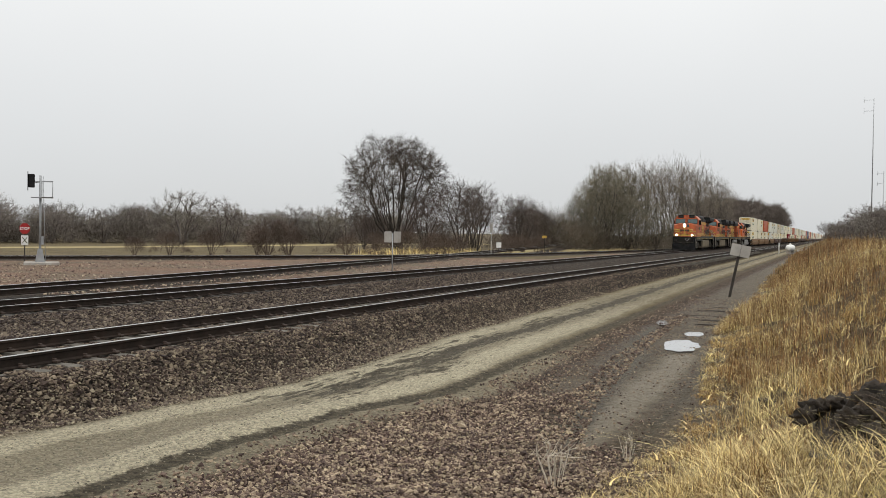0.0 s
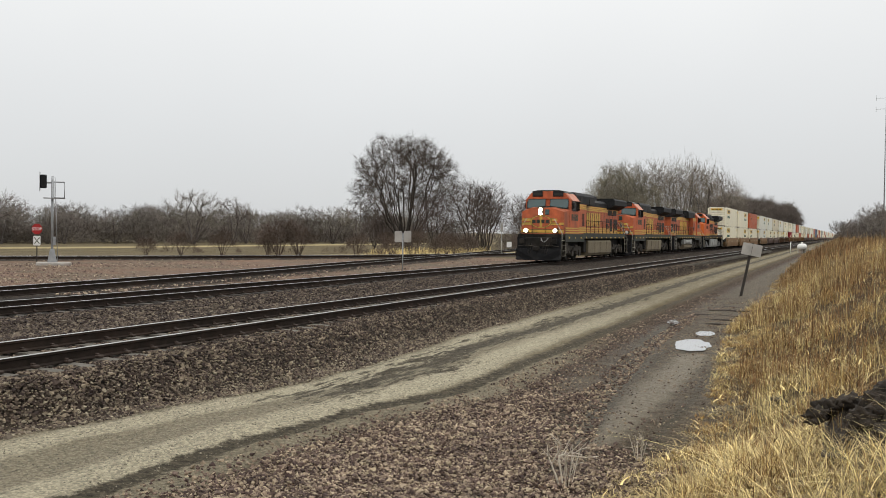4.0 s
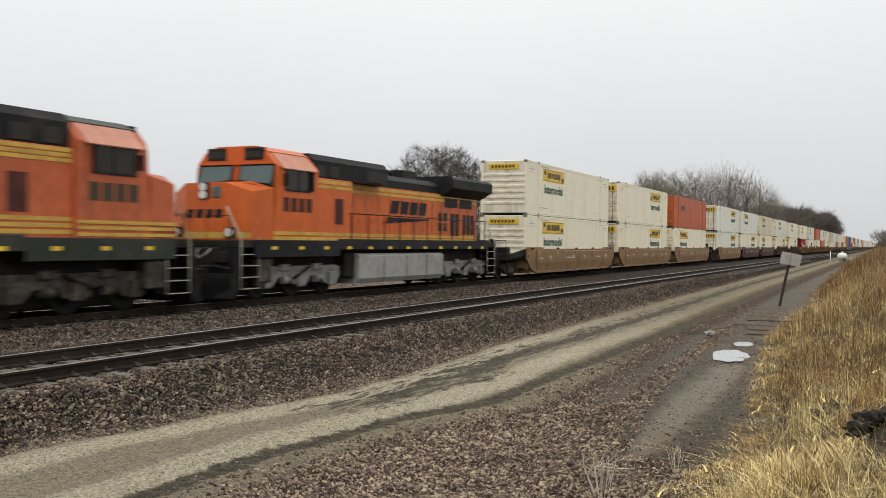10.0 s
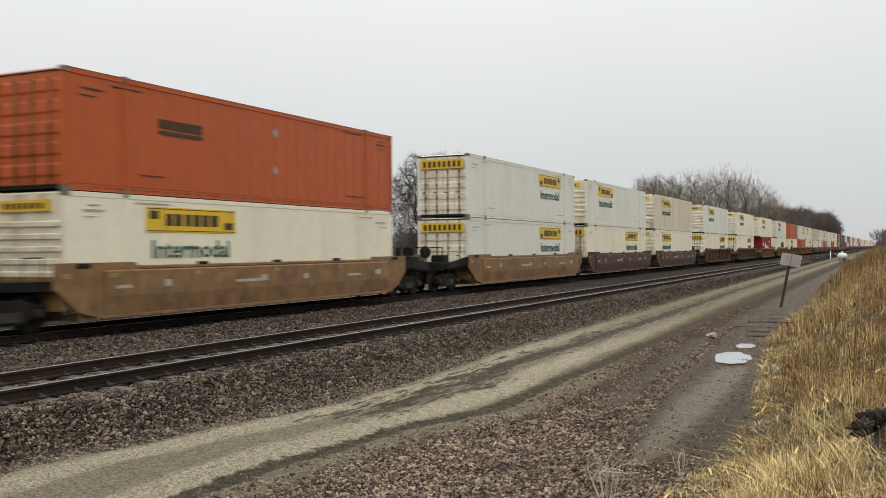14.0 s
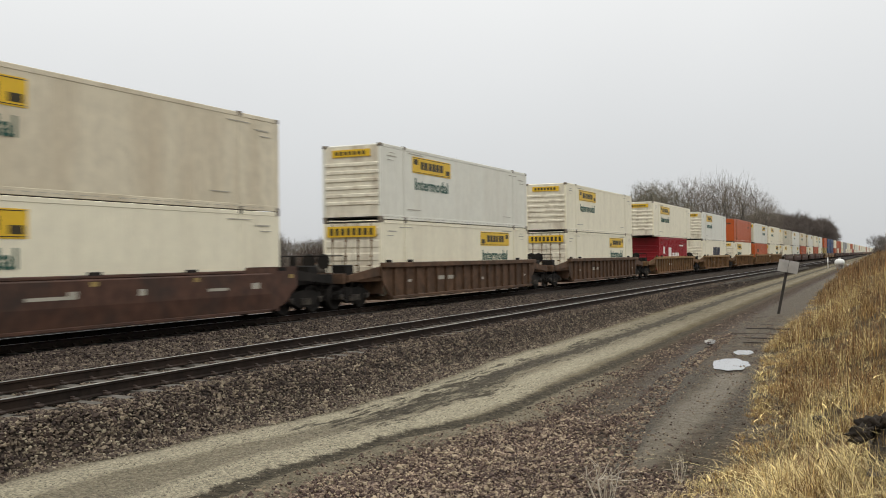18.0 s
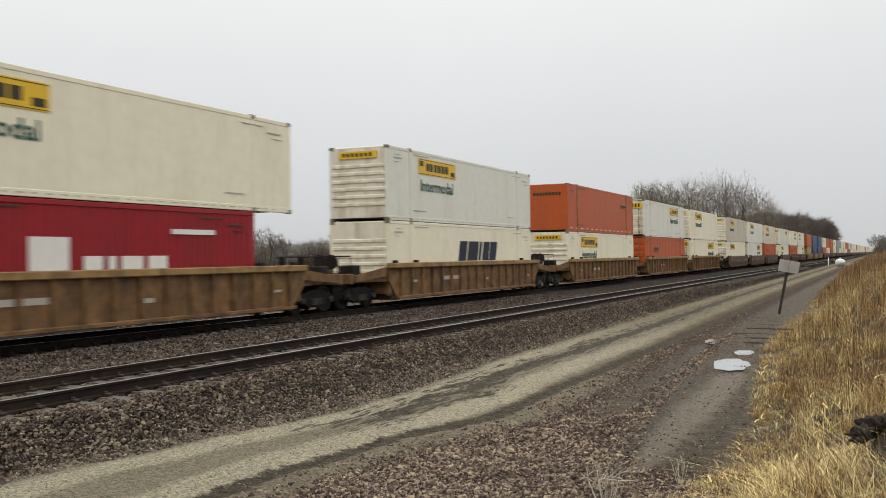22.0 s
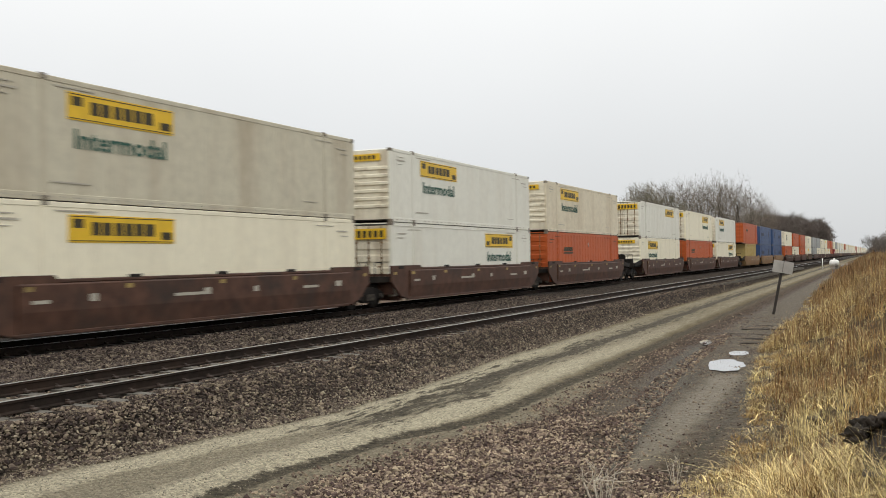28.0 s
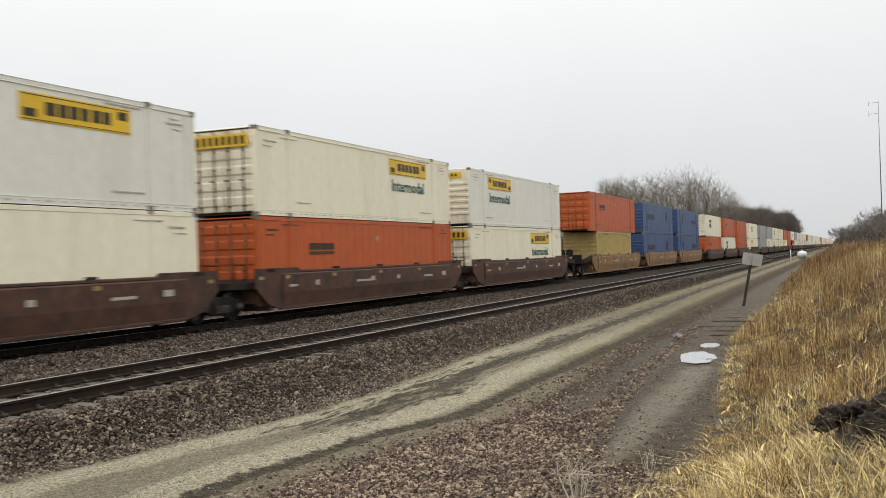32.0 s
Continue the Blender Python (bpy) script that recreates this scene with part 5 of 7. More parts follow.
            on_nose_plate("nose_emblem", o, m_, d, "yellow oval emblem with dark edge" if m_ is M_YELLOW else "")
        for k in range(4):
            x0 = -0.60 + 0.31 * k
            on_nose_plate("emblem_block", [(x0, 2.54), (x0 + 0.24, 2.54), (x0 + 0.24, 2.78), (x0, 2.78)], M_GREEN, 0.03)
        on_nose_plate("emblem_cross", [(-0.09, 2.28), (0.09, 2.28), (0.09, 3.02), (-0.09, 3.02)], M_YELLOW, 0.027)
    else:
        for k in range(4):
            x0 = -0.70 + 0.36 * k
            on_nose_plate("nose_block", [(x0, 2.50), (x0 + 0.26, 2.50), (x0 + 0.32, 2.76), (x0 + 0.06, 2.76)], M_BLACK, 0.012, "black slanted block")
        for a_, b_ in ((-1.45, -0.75), (-0.75, 0.75), (0.75, 1.45)):
            on_nose_plate("stripe", [(a_, 1.90), (b_, 1.90), (b_, 2.08), (a_, 2.08)], M_YELLOW, 0.008)
    for side in (-1, 1):
        a, b_ = sorted((side * 1.50, side * 1.556))
        part("cab_skirt", Shape().box(a, b_, 1.75, 6.6, 1.32, 1.86, 0.01), low, frm)
    # cab shell: walls round the openings are given by inset dark panes with raised frames
    prof = [(-1.55, 1.85), (1.55, 1.85), (1.56, 4.15), (1.18, 4.58), (0.75, 4.70), (-0.75, 4.70), (-1.18, 4.58), (-1.56, 4.15)]
    cab = Shape()
    front = [(x, 3.12 if z < 3.4 else 3.12 + 0.30 * (z - 3.4) / 1.2, z) for x, z in prof]
    rear = [(x, 5.62, z) for x, z in prof]
    n = len(prof)
    cab.add(front + rear, [tuple(range(n - 1, -1, -1)), tuple(range(n, 2 * n))] + [(i, (i + 1) % n, n + (i + 1) % n, n + i) for i in range(n)])
    cab_ob = part("cab", cab, body, c)
    cab_ob.matrix_basis = pose(0, -0.45, 0) @ Matrix.Diagonal((1, 1, 1, 1))
    part("cab_roof", Shape().prism([(-1.20, 4.62), (-0.76, 4.80), (0.76, 4.80), (1.20, 4.62), (1.18, 4.56), (0.75, 4.69), (-0.75, 4.69), (-1.18, 4.56)], 1, 3.30, 5.62), M_GREEN if style != "new" else body, cab_ob, "dark weathered cab roof")
    for side in (-1, 1):
        # the slope's brightness under the sky is part of its paint colour
        part("roof_slope", Shape().prism([(side * 1.19, 4.60), (side * 1.66, 4.10), (side * 1.64, 4.07), (side * 1.16, 4.565)], 1, 3.50, 5.40), M_VISOR, cab_ob, "faded pink roof slope, lightened as if lit from above")
    part("front_hood", Shape().prism([(-1.50, 4.22), (1.50, 4.22), (1.17, 4.60), (0.75, 4.72), (-0.75, 4.72), (-1.17, 4.60)], 1, 3.24, 3.40), body, cab_ob)
    apron = [(-1.43, 3.38), (1.43, 3.38), (1.46, 3.64), (0.14, 3.72), (-0.14, 3.72), (-1.46, 3.64)]
    v = [(x, 3.12 + 0.25 * max(0, z - 3.4) - d, z) for d in (0.012, -0.03) for x, z in apron]
    part("apron", Shape().add(v, [tuple(range(6)), tuple(range(11, 5, -1))] + [(i, (i + 1) % 6, 6 + (i + 1) % 6, 6 + i) for i in range(6)]), M_BLACK, cab_ob, "dark anti-glare apron below the windshields")
    for side in (-1, 1):
        pane = [(side * 0.16, 4.20), (side * 1.40, 4.20), (side * 1.44, 3.98), (side * 1.44, 3.66), (side * 1.30, 3.58), (side * 0.16, 3.72)]

        def at(p, d):
            return (p[0], 3.12 + 0.30 * max(0, p[1] - 3.4) / 1.2 - d, p[1])
        s = Shape()
        v = [at(p, 0.015) for p in pane] + [at(p, -0.03) for p in pane]
        k6 = len(pane)
        s.add(v, [tuple(range(k6)), tuple(range(2 * k6 - 1, k6 - 1, -1))] + [(i, (i + 1) % k6, k6 + (i + 1) % k6, k6 + i) for i in range(k6)])
        part("windshield", s, M_GLASS, cab_ob, "dark slanted windshield pane")
        s = Shape().tube([at(p, 0.025) for p in pane] + [at(pane[0], 0.025)], 0.022, 5)
        part("windshield_frame", s, M_BLACK, cab_ob)
        a, b_ = sorted((side * 1.545, side * 1.572))
        part("side_window", Shape().box(a, b_, 3.75, 4.42, 3.45, 4.10, 0.004), M_SIDEGLASS, cab_ob)
        part("side_window", Shape().box(a, b_, 4.50, 5.10, 3.45, 4.10, 0.004), M_SIDEGLASS, cab_ob)
        s = Shape()
        a, b_ = sorted((side * 1.55, side * 1.585))
        for y0, y1 in ((3.70, 3.75), (4.42, 4.50), (5.10, 5.15)):
            s.box(a, b_, y0, y1, 3.41, 4.14)
        s.box(a, b_, 3.70, 5.15, 4.10, 4.14).box(a, b_, 3.70, 5.15, 3.40, 3.45)
        part("window_frame", s, M_BLACK, cab_ob)
        # road number as bars, and stripes
        a, b_ = sorted((side * 1.552, side * 1.566))
        for k in range(4):
            part("number_bar", Shape().box(a, b_, 3.62 + 0.43 * k, 3.95 + 0.43 * k, 2.76, 3.20), M_DARKRED if style == "new" else M_INK, cab_ob, "dark bar of the road number")
        if style != "new":
            for z in (1.90, 2.06, 2.20):
                part("stripe", Shape().box(a, b_, 2.20, 5.60, z, z + 0.085), M_YELLOW, cab_ob)
        else:
            for z in (1.86, 2.02):
                part("stripe", Shape().box(a, b_, 3.10, 5.60, z, z + 0.11), M_YELLOW, cab_ob)
    for side in (-1, 1):
        part("number_board", Shape().box(side * 0.72 - 0.36, side * 0.72 + 0.36, 3.20, 3.36, 4.36, 4.74, 0.01), M_BLACK, cab_ob)
        part("number_glass", Shape().box(side * 0.72 - 0.30, side * 0.72 + 0.30, 3.185, 3.202, 4.43, 4.62), M_SEAM, cab_ob)
    # headlights between the windows and the nose, ditch lights on the deck
    hl = part("headlight", Shape().box(-0.20, 0.14, 1.72, 1.86, 3.06, 3.58, 0.03), M_BLACK, nose_ob)
    for z in (3.20, 3.44):
        part("lens", Shape().lathe([(0.0, 0.125), (0.03, 0.12)], (-0.03, 1.69, z), 1, 18), M_HEAD if style == "lead" else M_SIGNWHITE, hl)
    for side in (-1, 1):
        d = part("ditch_light", Shape().box(side * 1.0 - 0.14, side * 1.0 + 0.14, 1.20, 1.36, 1.92, 2.22, 0.02), M_BLACK, c)
        part("lens", Shape().lathe([(0.0, 0.135), (0.03, 0.13)], (side * 1.0, 1.17, 2.07), 1, 18), M_DITCH if style == "lead" else M_SIGNWHITE, d)
    s = Shape()
    for k in range(3):
        s.lathe([(0, 0.05), (0.35, 0.06), (0.5, 0.11)], (-0.2 + 0.2 * k, 12.0 + 0.1 * k, 4.66), 1, 8)
    s.box(-0.3, 0.3, 12.1, 12.22, 4.40, 4.66)
    part("horn", s, M_BLACK, c)
    # hood: lower than the cab, with doors, black top
    top = 4.46
    hood = part("hood", Shape().prism([(-hw, 1.78), (hw, 1.78), (hw, 3.95), (-hw, 3.95)], 1, 5.6, L - 1.95), body, c)
    roof_m = M_BLACK
    part("hood_top", Shape().prism([(-hw, 3.95), (hw, 3.95), (hw, 4.25), (hw - 0.25, top), (-hw + 0.25, top), (-hw, 4.25)], 1, 5.6, L - 1.95), roof_m, c)
    part("blower_housing", Shape().prism([(-1.30, 3.96), (1.30, 3.96), (1.32, 4.55), (1.15, 4.76), (-1.15, 4.76), (-1.32, 4.55)], 1, 5.18, 10.4), roof_m, c)
    for side in (-1, 1):
        a, b_ = sorted((side * 1.30, side * 1.335))
        for y0, y1 in ((5.45, 5.95), (6.25, 6.85), (8.8, 10.2)):
            part("intake_grille", Shape().box(a, b_, y0, y1, 4.02, 4.40, 0.005), M_SEAM, c)
    part("equipment_cabinet", Shape().box(-1.42, 1.42, 5.10, 7.6, 1.78, 3.955, 0.02), body, c)
    for side in (-1, 1):
        a, b_ = sorted((side * 1.415, side * 1.43))
        part("cabinet_door", Shape().box(a, b_, 6.45, 7.0, 2.42, 3.30, 0.005), M_DARKRED, c, "dark louvred door")
    # engine exhaust, radiator wings
    part("exhaust_stack", Shape().box(-0.45, 0.45, 13.3, 14.5, 4.35, 4.82, 0.04), M_BLACK, c)
    part("top_hatch", Shape().box(-0.6, 0.6, 9.6, 11.8, 4.42, 4.54, 0.03), M_SILL, c)
    part("radiator_wing", Shape().prism([(-0.9, 3.85), (0.9, 3.85), (1.52, 4.20), (1.52, 4.58), (1.38, 4.70), (-1.38, 4.70), (-1.52, 4.58), (-1.52, 4.20)], 1, 16.0, L - 1.55), M_BLACK, c, "black overhanging radiator wing")
    s = Shape()
    for k in range(13):
        s.box(-1.30, 1.30, 16.1 + 0.33 * k, 16.30 + 0.33 * k, 4.70, 4.725)
    part("radiator_slats", s, M_SEAM, c)
    for side in (-1, 1):
        a, b_ = sorted((side * (hw - 0.01), side * (hw + 0.018)))
        for y0, y1 in ((15.9, 17.3), (17.5, 18.9)):
            part("radiator_opening", Shape().box(a, b_, y0 + 0.55, y1 + 0.55, 3.38, 3.80), M_SEAM, c)
        for yy, z0, z1 in ((15.85, 2.32, 2.68), (15.85, 2.76, 3.12), (16.38, 2.32, 2.68), (16.38, 2.76, 3.12), (17.15, 2.12, 3.12), (17.62, 2.12, 3.12), (18.45, 2.20, 3.10), (18.90, 2.20, 3.10), (19.35, 2.20, 3.10)):
            part("louvre", Shape().box(a, b_, yy, yy + 0.36, z0, z1, 0.004), M_SEAM, c, "dark louvred opening")
        # door seams and latches along the hood
        for k in range(13):
            yy = 7.6 + 0.95 * k
            part("door_seam", Shape().box(*sorted((side * (hw - 0.002), side * (hw + 0.009))), yy, yy + 0.018, 1.95, 3.55), M_SEAM, c)
        for k in range(13):
            yy = 8.0 + 0.95 * k
            part("latch", Shape().box(*sorted((side * (hw - 0.002), side * (hw + 0.03))), yy, yy + 0.05, 2.5, 2.66), body, c)
        st = [(3.60, 0.09), (3.72, 0.09), (3.84, 0.09), (1.94, 0.10), (2.09, 0.10), (2.24, 0.10)] if style != "new" else [(3.62, 0.10), (3.78, 0.12), (1.86, 0.11), (2.02, 0.11)]
        for z, hh in st:
            a, b_ = sorted((side * (hw - 0.002), side * (hw + 0.012)))
            part("stripe", Shape().box(a, b_, 7.6, L - 1.97, z, z + hh), M_YELLOW, c)
            a, b_ = sorted((side * 1.418, side * 1.43))
            part("stripe", Shape().box(a, b_, 5.2, 7.58, z, z + hh), M_YELLOW, c)
        if style == "new":
            block_letters(c, 11.4, 2.95, 3.3, 0.52, hw + 0.012, side, M_BLACK, 4, label="black slanted block", slant=0.16 * side)
            a, b_ = sorted((side * (hw - 0.002), side * (hw + 0.014)))
            part("swoosh", Shape().prism([(11.1, 2.55), (14.9, 2.74), (14.9, 2.80), (11.2, 2.80)], 0, a, b_), M_BLACK, c, "black tapered swoosh")
        else:
            block_letters(c, 9.15, 2.46, 4.75, 1.0, hw + 0.012, side, M_YELLOW, 8)
        # walkway railings
        s = Shape()
        xr = side * 1.46
        for k in range(11):
            yy = 7.5 + 1.22 * k
            s.tube([(xr, yy, 1.78), (xr, yy, 2.82)], 0.02, 5)
        s.tube([(xr, 7.4, 2.82), (xr, L - 2.0, 2.82)], 0.02, 5)
        part("walkway_rail", s, M_BLACK, c, "thin black walkway railing")
        s = Shape()
        s.tube([(side * 1.2, L - 1.05, 1.78), (side * 1.2, L - 1.05, 2.75), (side * 0.2, L - 1.05, 2.75), (side * 0.2, L - 1.05, 1.78)], 0.022, 5)
        part("end_rail", s, M_HANDRAIL, c)
        s = Shape()
        if side > 0:
            s.tube([(0.20, 0.80, 1.58), (0.26, 0.62, 1.42), (0.44, 0.55, 1.30), (0.60, 0.62, 1.42), (0.66, 0.80, 1.58)], 0.028, 6)
            part("hose_loop", s, M_SILVER, c, "grey looped brake hose")
        part("cut_lever", Shape().tube([(side * 1.46, 0.62, 1.02), (side * 0.9, 0.60, 1.10), (side * 0.2, 0.50, 1.04)], 0.016, 5), M_TRUCK, c)
        part("hose_bracket", Shape().box(*sorted((side * 0.95, side * 1.25)), 0.62, 0.86, 1.18, 1.50, 0.02), M_TRUCK_DARK, c)
        part("front_rail", Shape().tube([(side * 1.30, 0.86, 1.62), (side * 1.30, 0.86, 2.55), (side * 0.45, 0.86, 2.55), (side * 0.45, 0.86, 1.62)], 0.022, 5), M_BLACK, c)
        part("sand_box", Shape().box(*sorted((side * 1.05, side * 1.46)), 2.05, 2.75, 0.55, 1.30, 0.04), M_TRUCK, c, "dusty equipment box behind the steps")
        part("mirror", Shape().box(*sorted((side * 1.57, side * 1.74)), 3.16, 3.20, 3.55, 3.95, 0.01), M_BLACK, c)
        part("wind_deflector", Shape().box(*sorted((side * 1.575, side * 1.70)), 4.70, 4.72, 3.45, 4.08, 0.004), M_SIDEGLASS, c)
    part("rear_door", Shape().box(-0.35, 0.35, L - 1.96, L - 1.93, 1.85, 3.6, 0.005), body, c)
    part("rear_headlight", Shape().box(-0.2, 0.2, L - 1.96, L - 1.86, 3.7, 3.9, 0.02), M_BLACK, c)
    # tank between the trucks
    if style == "worn":
        tank = part("fuel_tank", Shape().prism([(-1.30, 0.32), (1.30, 0.32), (1.48, 0.5), (1.48, 0.78), (1.05, 0.85), (1.05, 1.4), (-1.05, 1.4), (-1.05, 0.85), (-1.48, 0.78), (-1.48, 0.5)], 1, 8.7, 14.4), M_TANK, c)
        for side in (-1, 1):
            for y0, n0 in ((9.85, 1.45), (11.6, 1.7)):
                part("air_reservoir", Shape().lathe([(0, 0.12), (0.06, 0.24), (0.12, 0.27), (n0 - 0.12, 0.27), (n0 - 0.06, 0.24), (n0, 0.12)], (side * 1.28, y0, 1.13), 1, 16), M_TANK_GREY, tank, "dusty pale air reservoir")
            for y0, y1 in ((8.72, 9.75), (13.45, 14.38)):
                part("filter_box", Shape().box(*sorted((side * 1.04, side * 1.47)), y0, y1, 0.86, 1.42, 0.03), M_TANK_GREY, tank, "dusty pale equipment box")
    else:
        tank = part("fuel_tank", Shape().prism([(1.36, 0.32), (1.48, 0.50), (1.50, 1.30), (1.38, 1.40), (-1.38, 1.40), (-1.50, 1.30), (-1.48, 0.50), (-1.36, 0.32)], 1, 8.0, 15.1), M_TANK_GREY if style == "new" else M_TANK, c)
        s = Shape()
        for yy in (9.9, 11.7, 13.5):
            s.prism([(-1.37, 0.31), (1.37, 0.31), (1.495, 0.50), (1.512, 1.31), (-1.512, 1.31), (-1.495, 0.50)], 1, yy, yy + 0.02)
        part("tank_seam", s, M_TRUCK, tank)
    # dark gear under the sill between the front truck and the tank
    part("gear_box", Shape().box(-1.35, 1.35, 7.30, 7.95, 0.55, 1.45, 0.05), M_TRUCK_DARK, c)
    part("main_reservoir", Shape().lathe([(0, 0.12), (0.06, 0.2), (6.6, 0.2), (6.66, 0.12)], (-1.25, 8.7, 1.53), 1, 12), M_TRUCK_DARK, c)
    part("rear_gear_box", Shape().box(-1.30, 1.30, 15.12, 15.60, 0.6, 1.45, 0.04), M_TRUCK_DARK, c)
    tm = M_SILVER if style == "new" else M_TRUCK
    loco_truck(c, 4.75, tm)
    loco_truck(c, L - 3.9, tm)
    return c


# ---- the consist: the distance of each thing's front from the camera's cross line at the clip's start ----
SPEED = 17.216
rolling = []  # things and their start


def place(ob, y, z=0.0, flip=False, length=0.0, label="", category="", group=""):
    tagged(ob, label, category, group)
    rolling.append((ob, y + (length if flip else 0), z, flip))
    return ob


locos = [("lead", 128.1, False, "dirty orange striped diesel locomotive with lit headlights"), ("striped", 150.0, False, "faded orange diesel locomotive with yellow and green stripes"),
         ("worn", 171.9, True, "faded orange diesel locomotive running long hood first"), ("new", 193.9, False, "bright orange diesel locomotive with black roof and swoosh")]
for style, y, flip, text in locos:
    place(locomotive(style), y, 0, flip, LOCO_L, text, "locomotive", "locomotives of the train")

proto = {
    "W": container(M_WHITE), "C": container(M_COOL), "B": container(M_BEIGE), "D": container(M_GREIGE), "V": container(M_WHITE, lettering=False),
    "P": container(M_COOL, "posts", lettering=False),
    "O": plain_marks(container(M_CORANGE, "posts", label=False), "small"),
    "F": plain_marks(container(M_CORANGE, "smooth", label=False, ribs=0), "rear"),
    "S": plain_marks(container(M_WHITE, label=False), "slant"),
    "R": plain_marks(container(M_CRED, "corrugated", length=12.19, label=False), "white"),
    "U": plain_marks(container(M_CBLUE, "posts", label=False), "navy"),
    "T": container(M_TAN, "corrugated", length=12.19, label=False),
    "G": container(M_CGREY, label=False),
    "K": plain_marks(container(M_WHITE, label=False), "black"),
}
words = {
    "W": "cream-white container with yellow label and green lettering", "C": "cool white container with yellow label and green lettering",
    "B": "weathered beige container with yellow label and green lettering", "D": "weathered grey-tan container with yellow label and green lettering", "V": "cream-white container with yellow label panel alone", "P": "white container with plate posts and yellow label",
    "O": "orange container with small dark lettering bars", "F": "orange container with plain front and dark lettering bars", "S": "white container with slanted navy lettering blocks",
    "R": "crimson corrugated container with white lettering blocks", "U": "blue container with navy panel on its side",
    "T": "tan corrugated container with plain sides", "G": "plain grey container with dusty sides", "K": "white container with dark lettering bars",
}
wells = {
    "tan": M_WELL, "maroon": M_WELLDARK, "rust": M_WELLRUST, "rib": M_WELLRIB,
}
well_words = {"tan": "tan-brown well car with smooth deep side sills", "maroon": "maroon-brown well car with smooth grimy side sills",
              "rust": "rusty yellow-brown well car with ribbed sides", "rib": "dark rusty well car with ribbed sides"}
# start, well kind, free front, free rear, upper and lower container; lower case: doors leading
units = [
    (219.65, "tan", 1, 0, "WW"), (238.5, "tan", 0, 0, "ww"), (257.5, "tan", 0, 1, "oW"),
    (281.0, "tan", 1, 0, "cc"), (299.75, "maroon", 0, 0, "Cw"), (319.0, "maroon", 0, 1, "BW"),
    (341.85, "rib", 1, 1, "Cw"), (364.95, "rib", 1, 1, "Ww"), (388.5, "rust", 1, 1, "WR"), (411.2, "rust", 1, 1, "CS"),
    (434.0, "rust", 1, 0, "FW"), (453.9, "rust", 0, 0, "co"), (473.2, "rust", 0, 1, "Ww"),
    (496.2, "maroon", 1, 0, "DV"), (515.2, "maroon", 0, 0, "Cc"), (534.3, "maroon", 0, 1, "Bo"),
    (557.6, "maroon", 1, 0, "pW"), (576.8, "maroon", 0, 0, "wo"), (595.65, "maroon", 0, 1, "Cw"),
    (619.6, "tan", 1, 0, "oT"), (639.4, "tan", 0, 0, "UU"), (658.6, "tan", 0, 1, "uu"),
    (681.6, "maroon", 1, 0, "Ko"), (700.8, "maroon", 0, 0, "oK"), (720.0, "maroon", 0, 1, "oo"),
    (743.0, "rib", 1, 1, "KW"), (766.0, "maroon", 1, 0, "GG"), (785.2, "maroon", 0, 0, "GK"), (804.4, "maroon", 0, 1, "KK"),
]
rnd = random.Random(5)
y = 827.4
while y < 1900:
    for k in range(3):
        up = rnd.choice("WWCCBKGOW" if y > 850 else "OW")
        dn = rnd.choice("WWCWOKCR" if y > 850 else "OW")
        units.append((y + 19.2 * k, rnd.choice(("maroon", "tan", "maroon")), int(k == 0), int(k == 2), up + dn))
    y += 61.4
FAR_KEEP = {"side_wall", "rail_frame", "roof", "bulkhead", "door", "label_panel", "name_print", "end_label", "side_sill", "top_chord", "end_deck", "truck", "side_frame", "underframe"}


def far_copy(ob):
    """A copy of a thing with its large parts alone, for the train's distant rear."""
    made_ = {ob: ob.copy()}
    scene.collection.objects.link(made_[ob])
    for o in ob.children_recursive:
        if o.name.split(".")[0] in FAR_KEEP and o.parent in made_:
            made_[o] = o.copy()
            scene.collection.objects.link(made_[o])
            made_[o].parent = made_[o.parent]
    return made_[ob]


made = {}
for y, kind, front, rear, load in units:
    key = (kind, front, rear)
    if key not in made:
        ob = made[key] = well_car(wells[kind], kind in ("rust", "rib"), bool(front), bool(rear))
    else:
        ob = far_copy(made[key]) if y > 735 else copy_thing(made[key], Matrix())
    place(ob, y, 0, label=well_words[kind], category="well car", group="well cars of the train")
    for level, letter in enumerate(load):
        big = letter.upper()
        src = proto[big]
        ob = src if not src.get("label") else far_copy(src) if y > 735 else copy_thing(src, Matrix())
        length = 12.19 if big in "RT" else BOX_L
        place(ob, y + (BOX_L - length) / 2, BOX_BASE + (0.0 if level else BOX_H + 0.025), letter.islower(), length, words[big], "shipping container", "containers on the train")
for ob in proto.values():
    if not ob.get("label"):
        for o in (*ob.children_recursive, ob):
            bpy.data.objects.remove(o)


def motions():
    for ob, y, z, flip in rolling:
        walk(ob, [(t, pose(FAR_X + SKEW * (y - SPEED * t - 18), y - SPEED * t, z, 0, 0, (180 if flip else 0) - math.degrees(SKEW))) for t in (0.0, 16.0, 32.0)])

# ---- trackside things ----
def g(x, y):
    return float(ground_z(x, y))


def plate(parent, name, cx, cy, cz, w, h, mat, turn, label="", thick=0.012, corner=0.04):
    o = []
    for sx, sz, a0 in ((1, 1, 0), (-1, 1, 90), (-1, -1, 180), (1, -1, 270)):
        for k in (0, 30, 60, 90):
            a = radians(a0 + k)
            o.append((sx * (w / 2 - corner) + corner * math.cos(a), sz * (h / 2 - corner) + corner * math.sin(a)))
    p = part(name, Shape().prism(o, 1, -thick / 2, thick / 2), mat, parent, label)
    p.matrix_basis = pose(cx, cy, cz, 0, 0, turn)
    return p


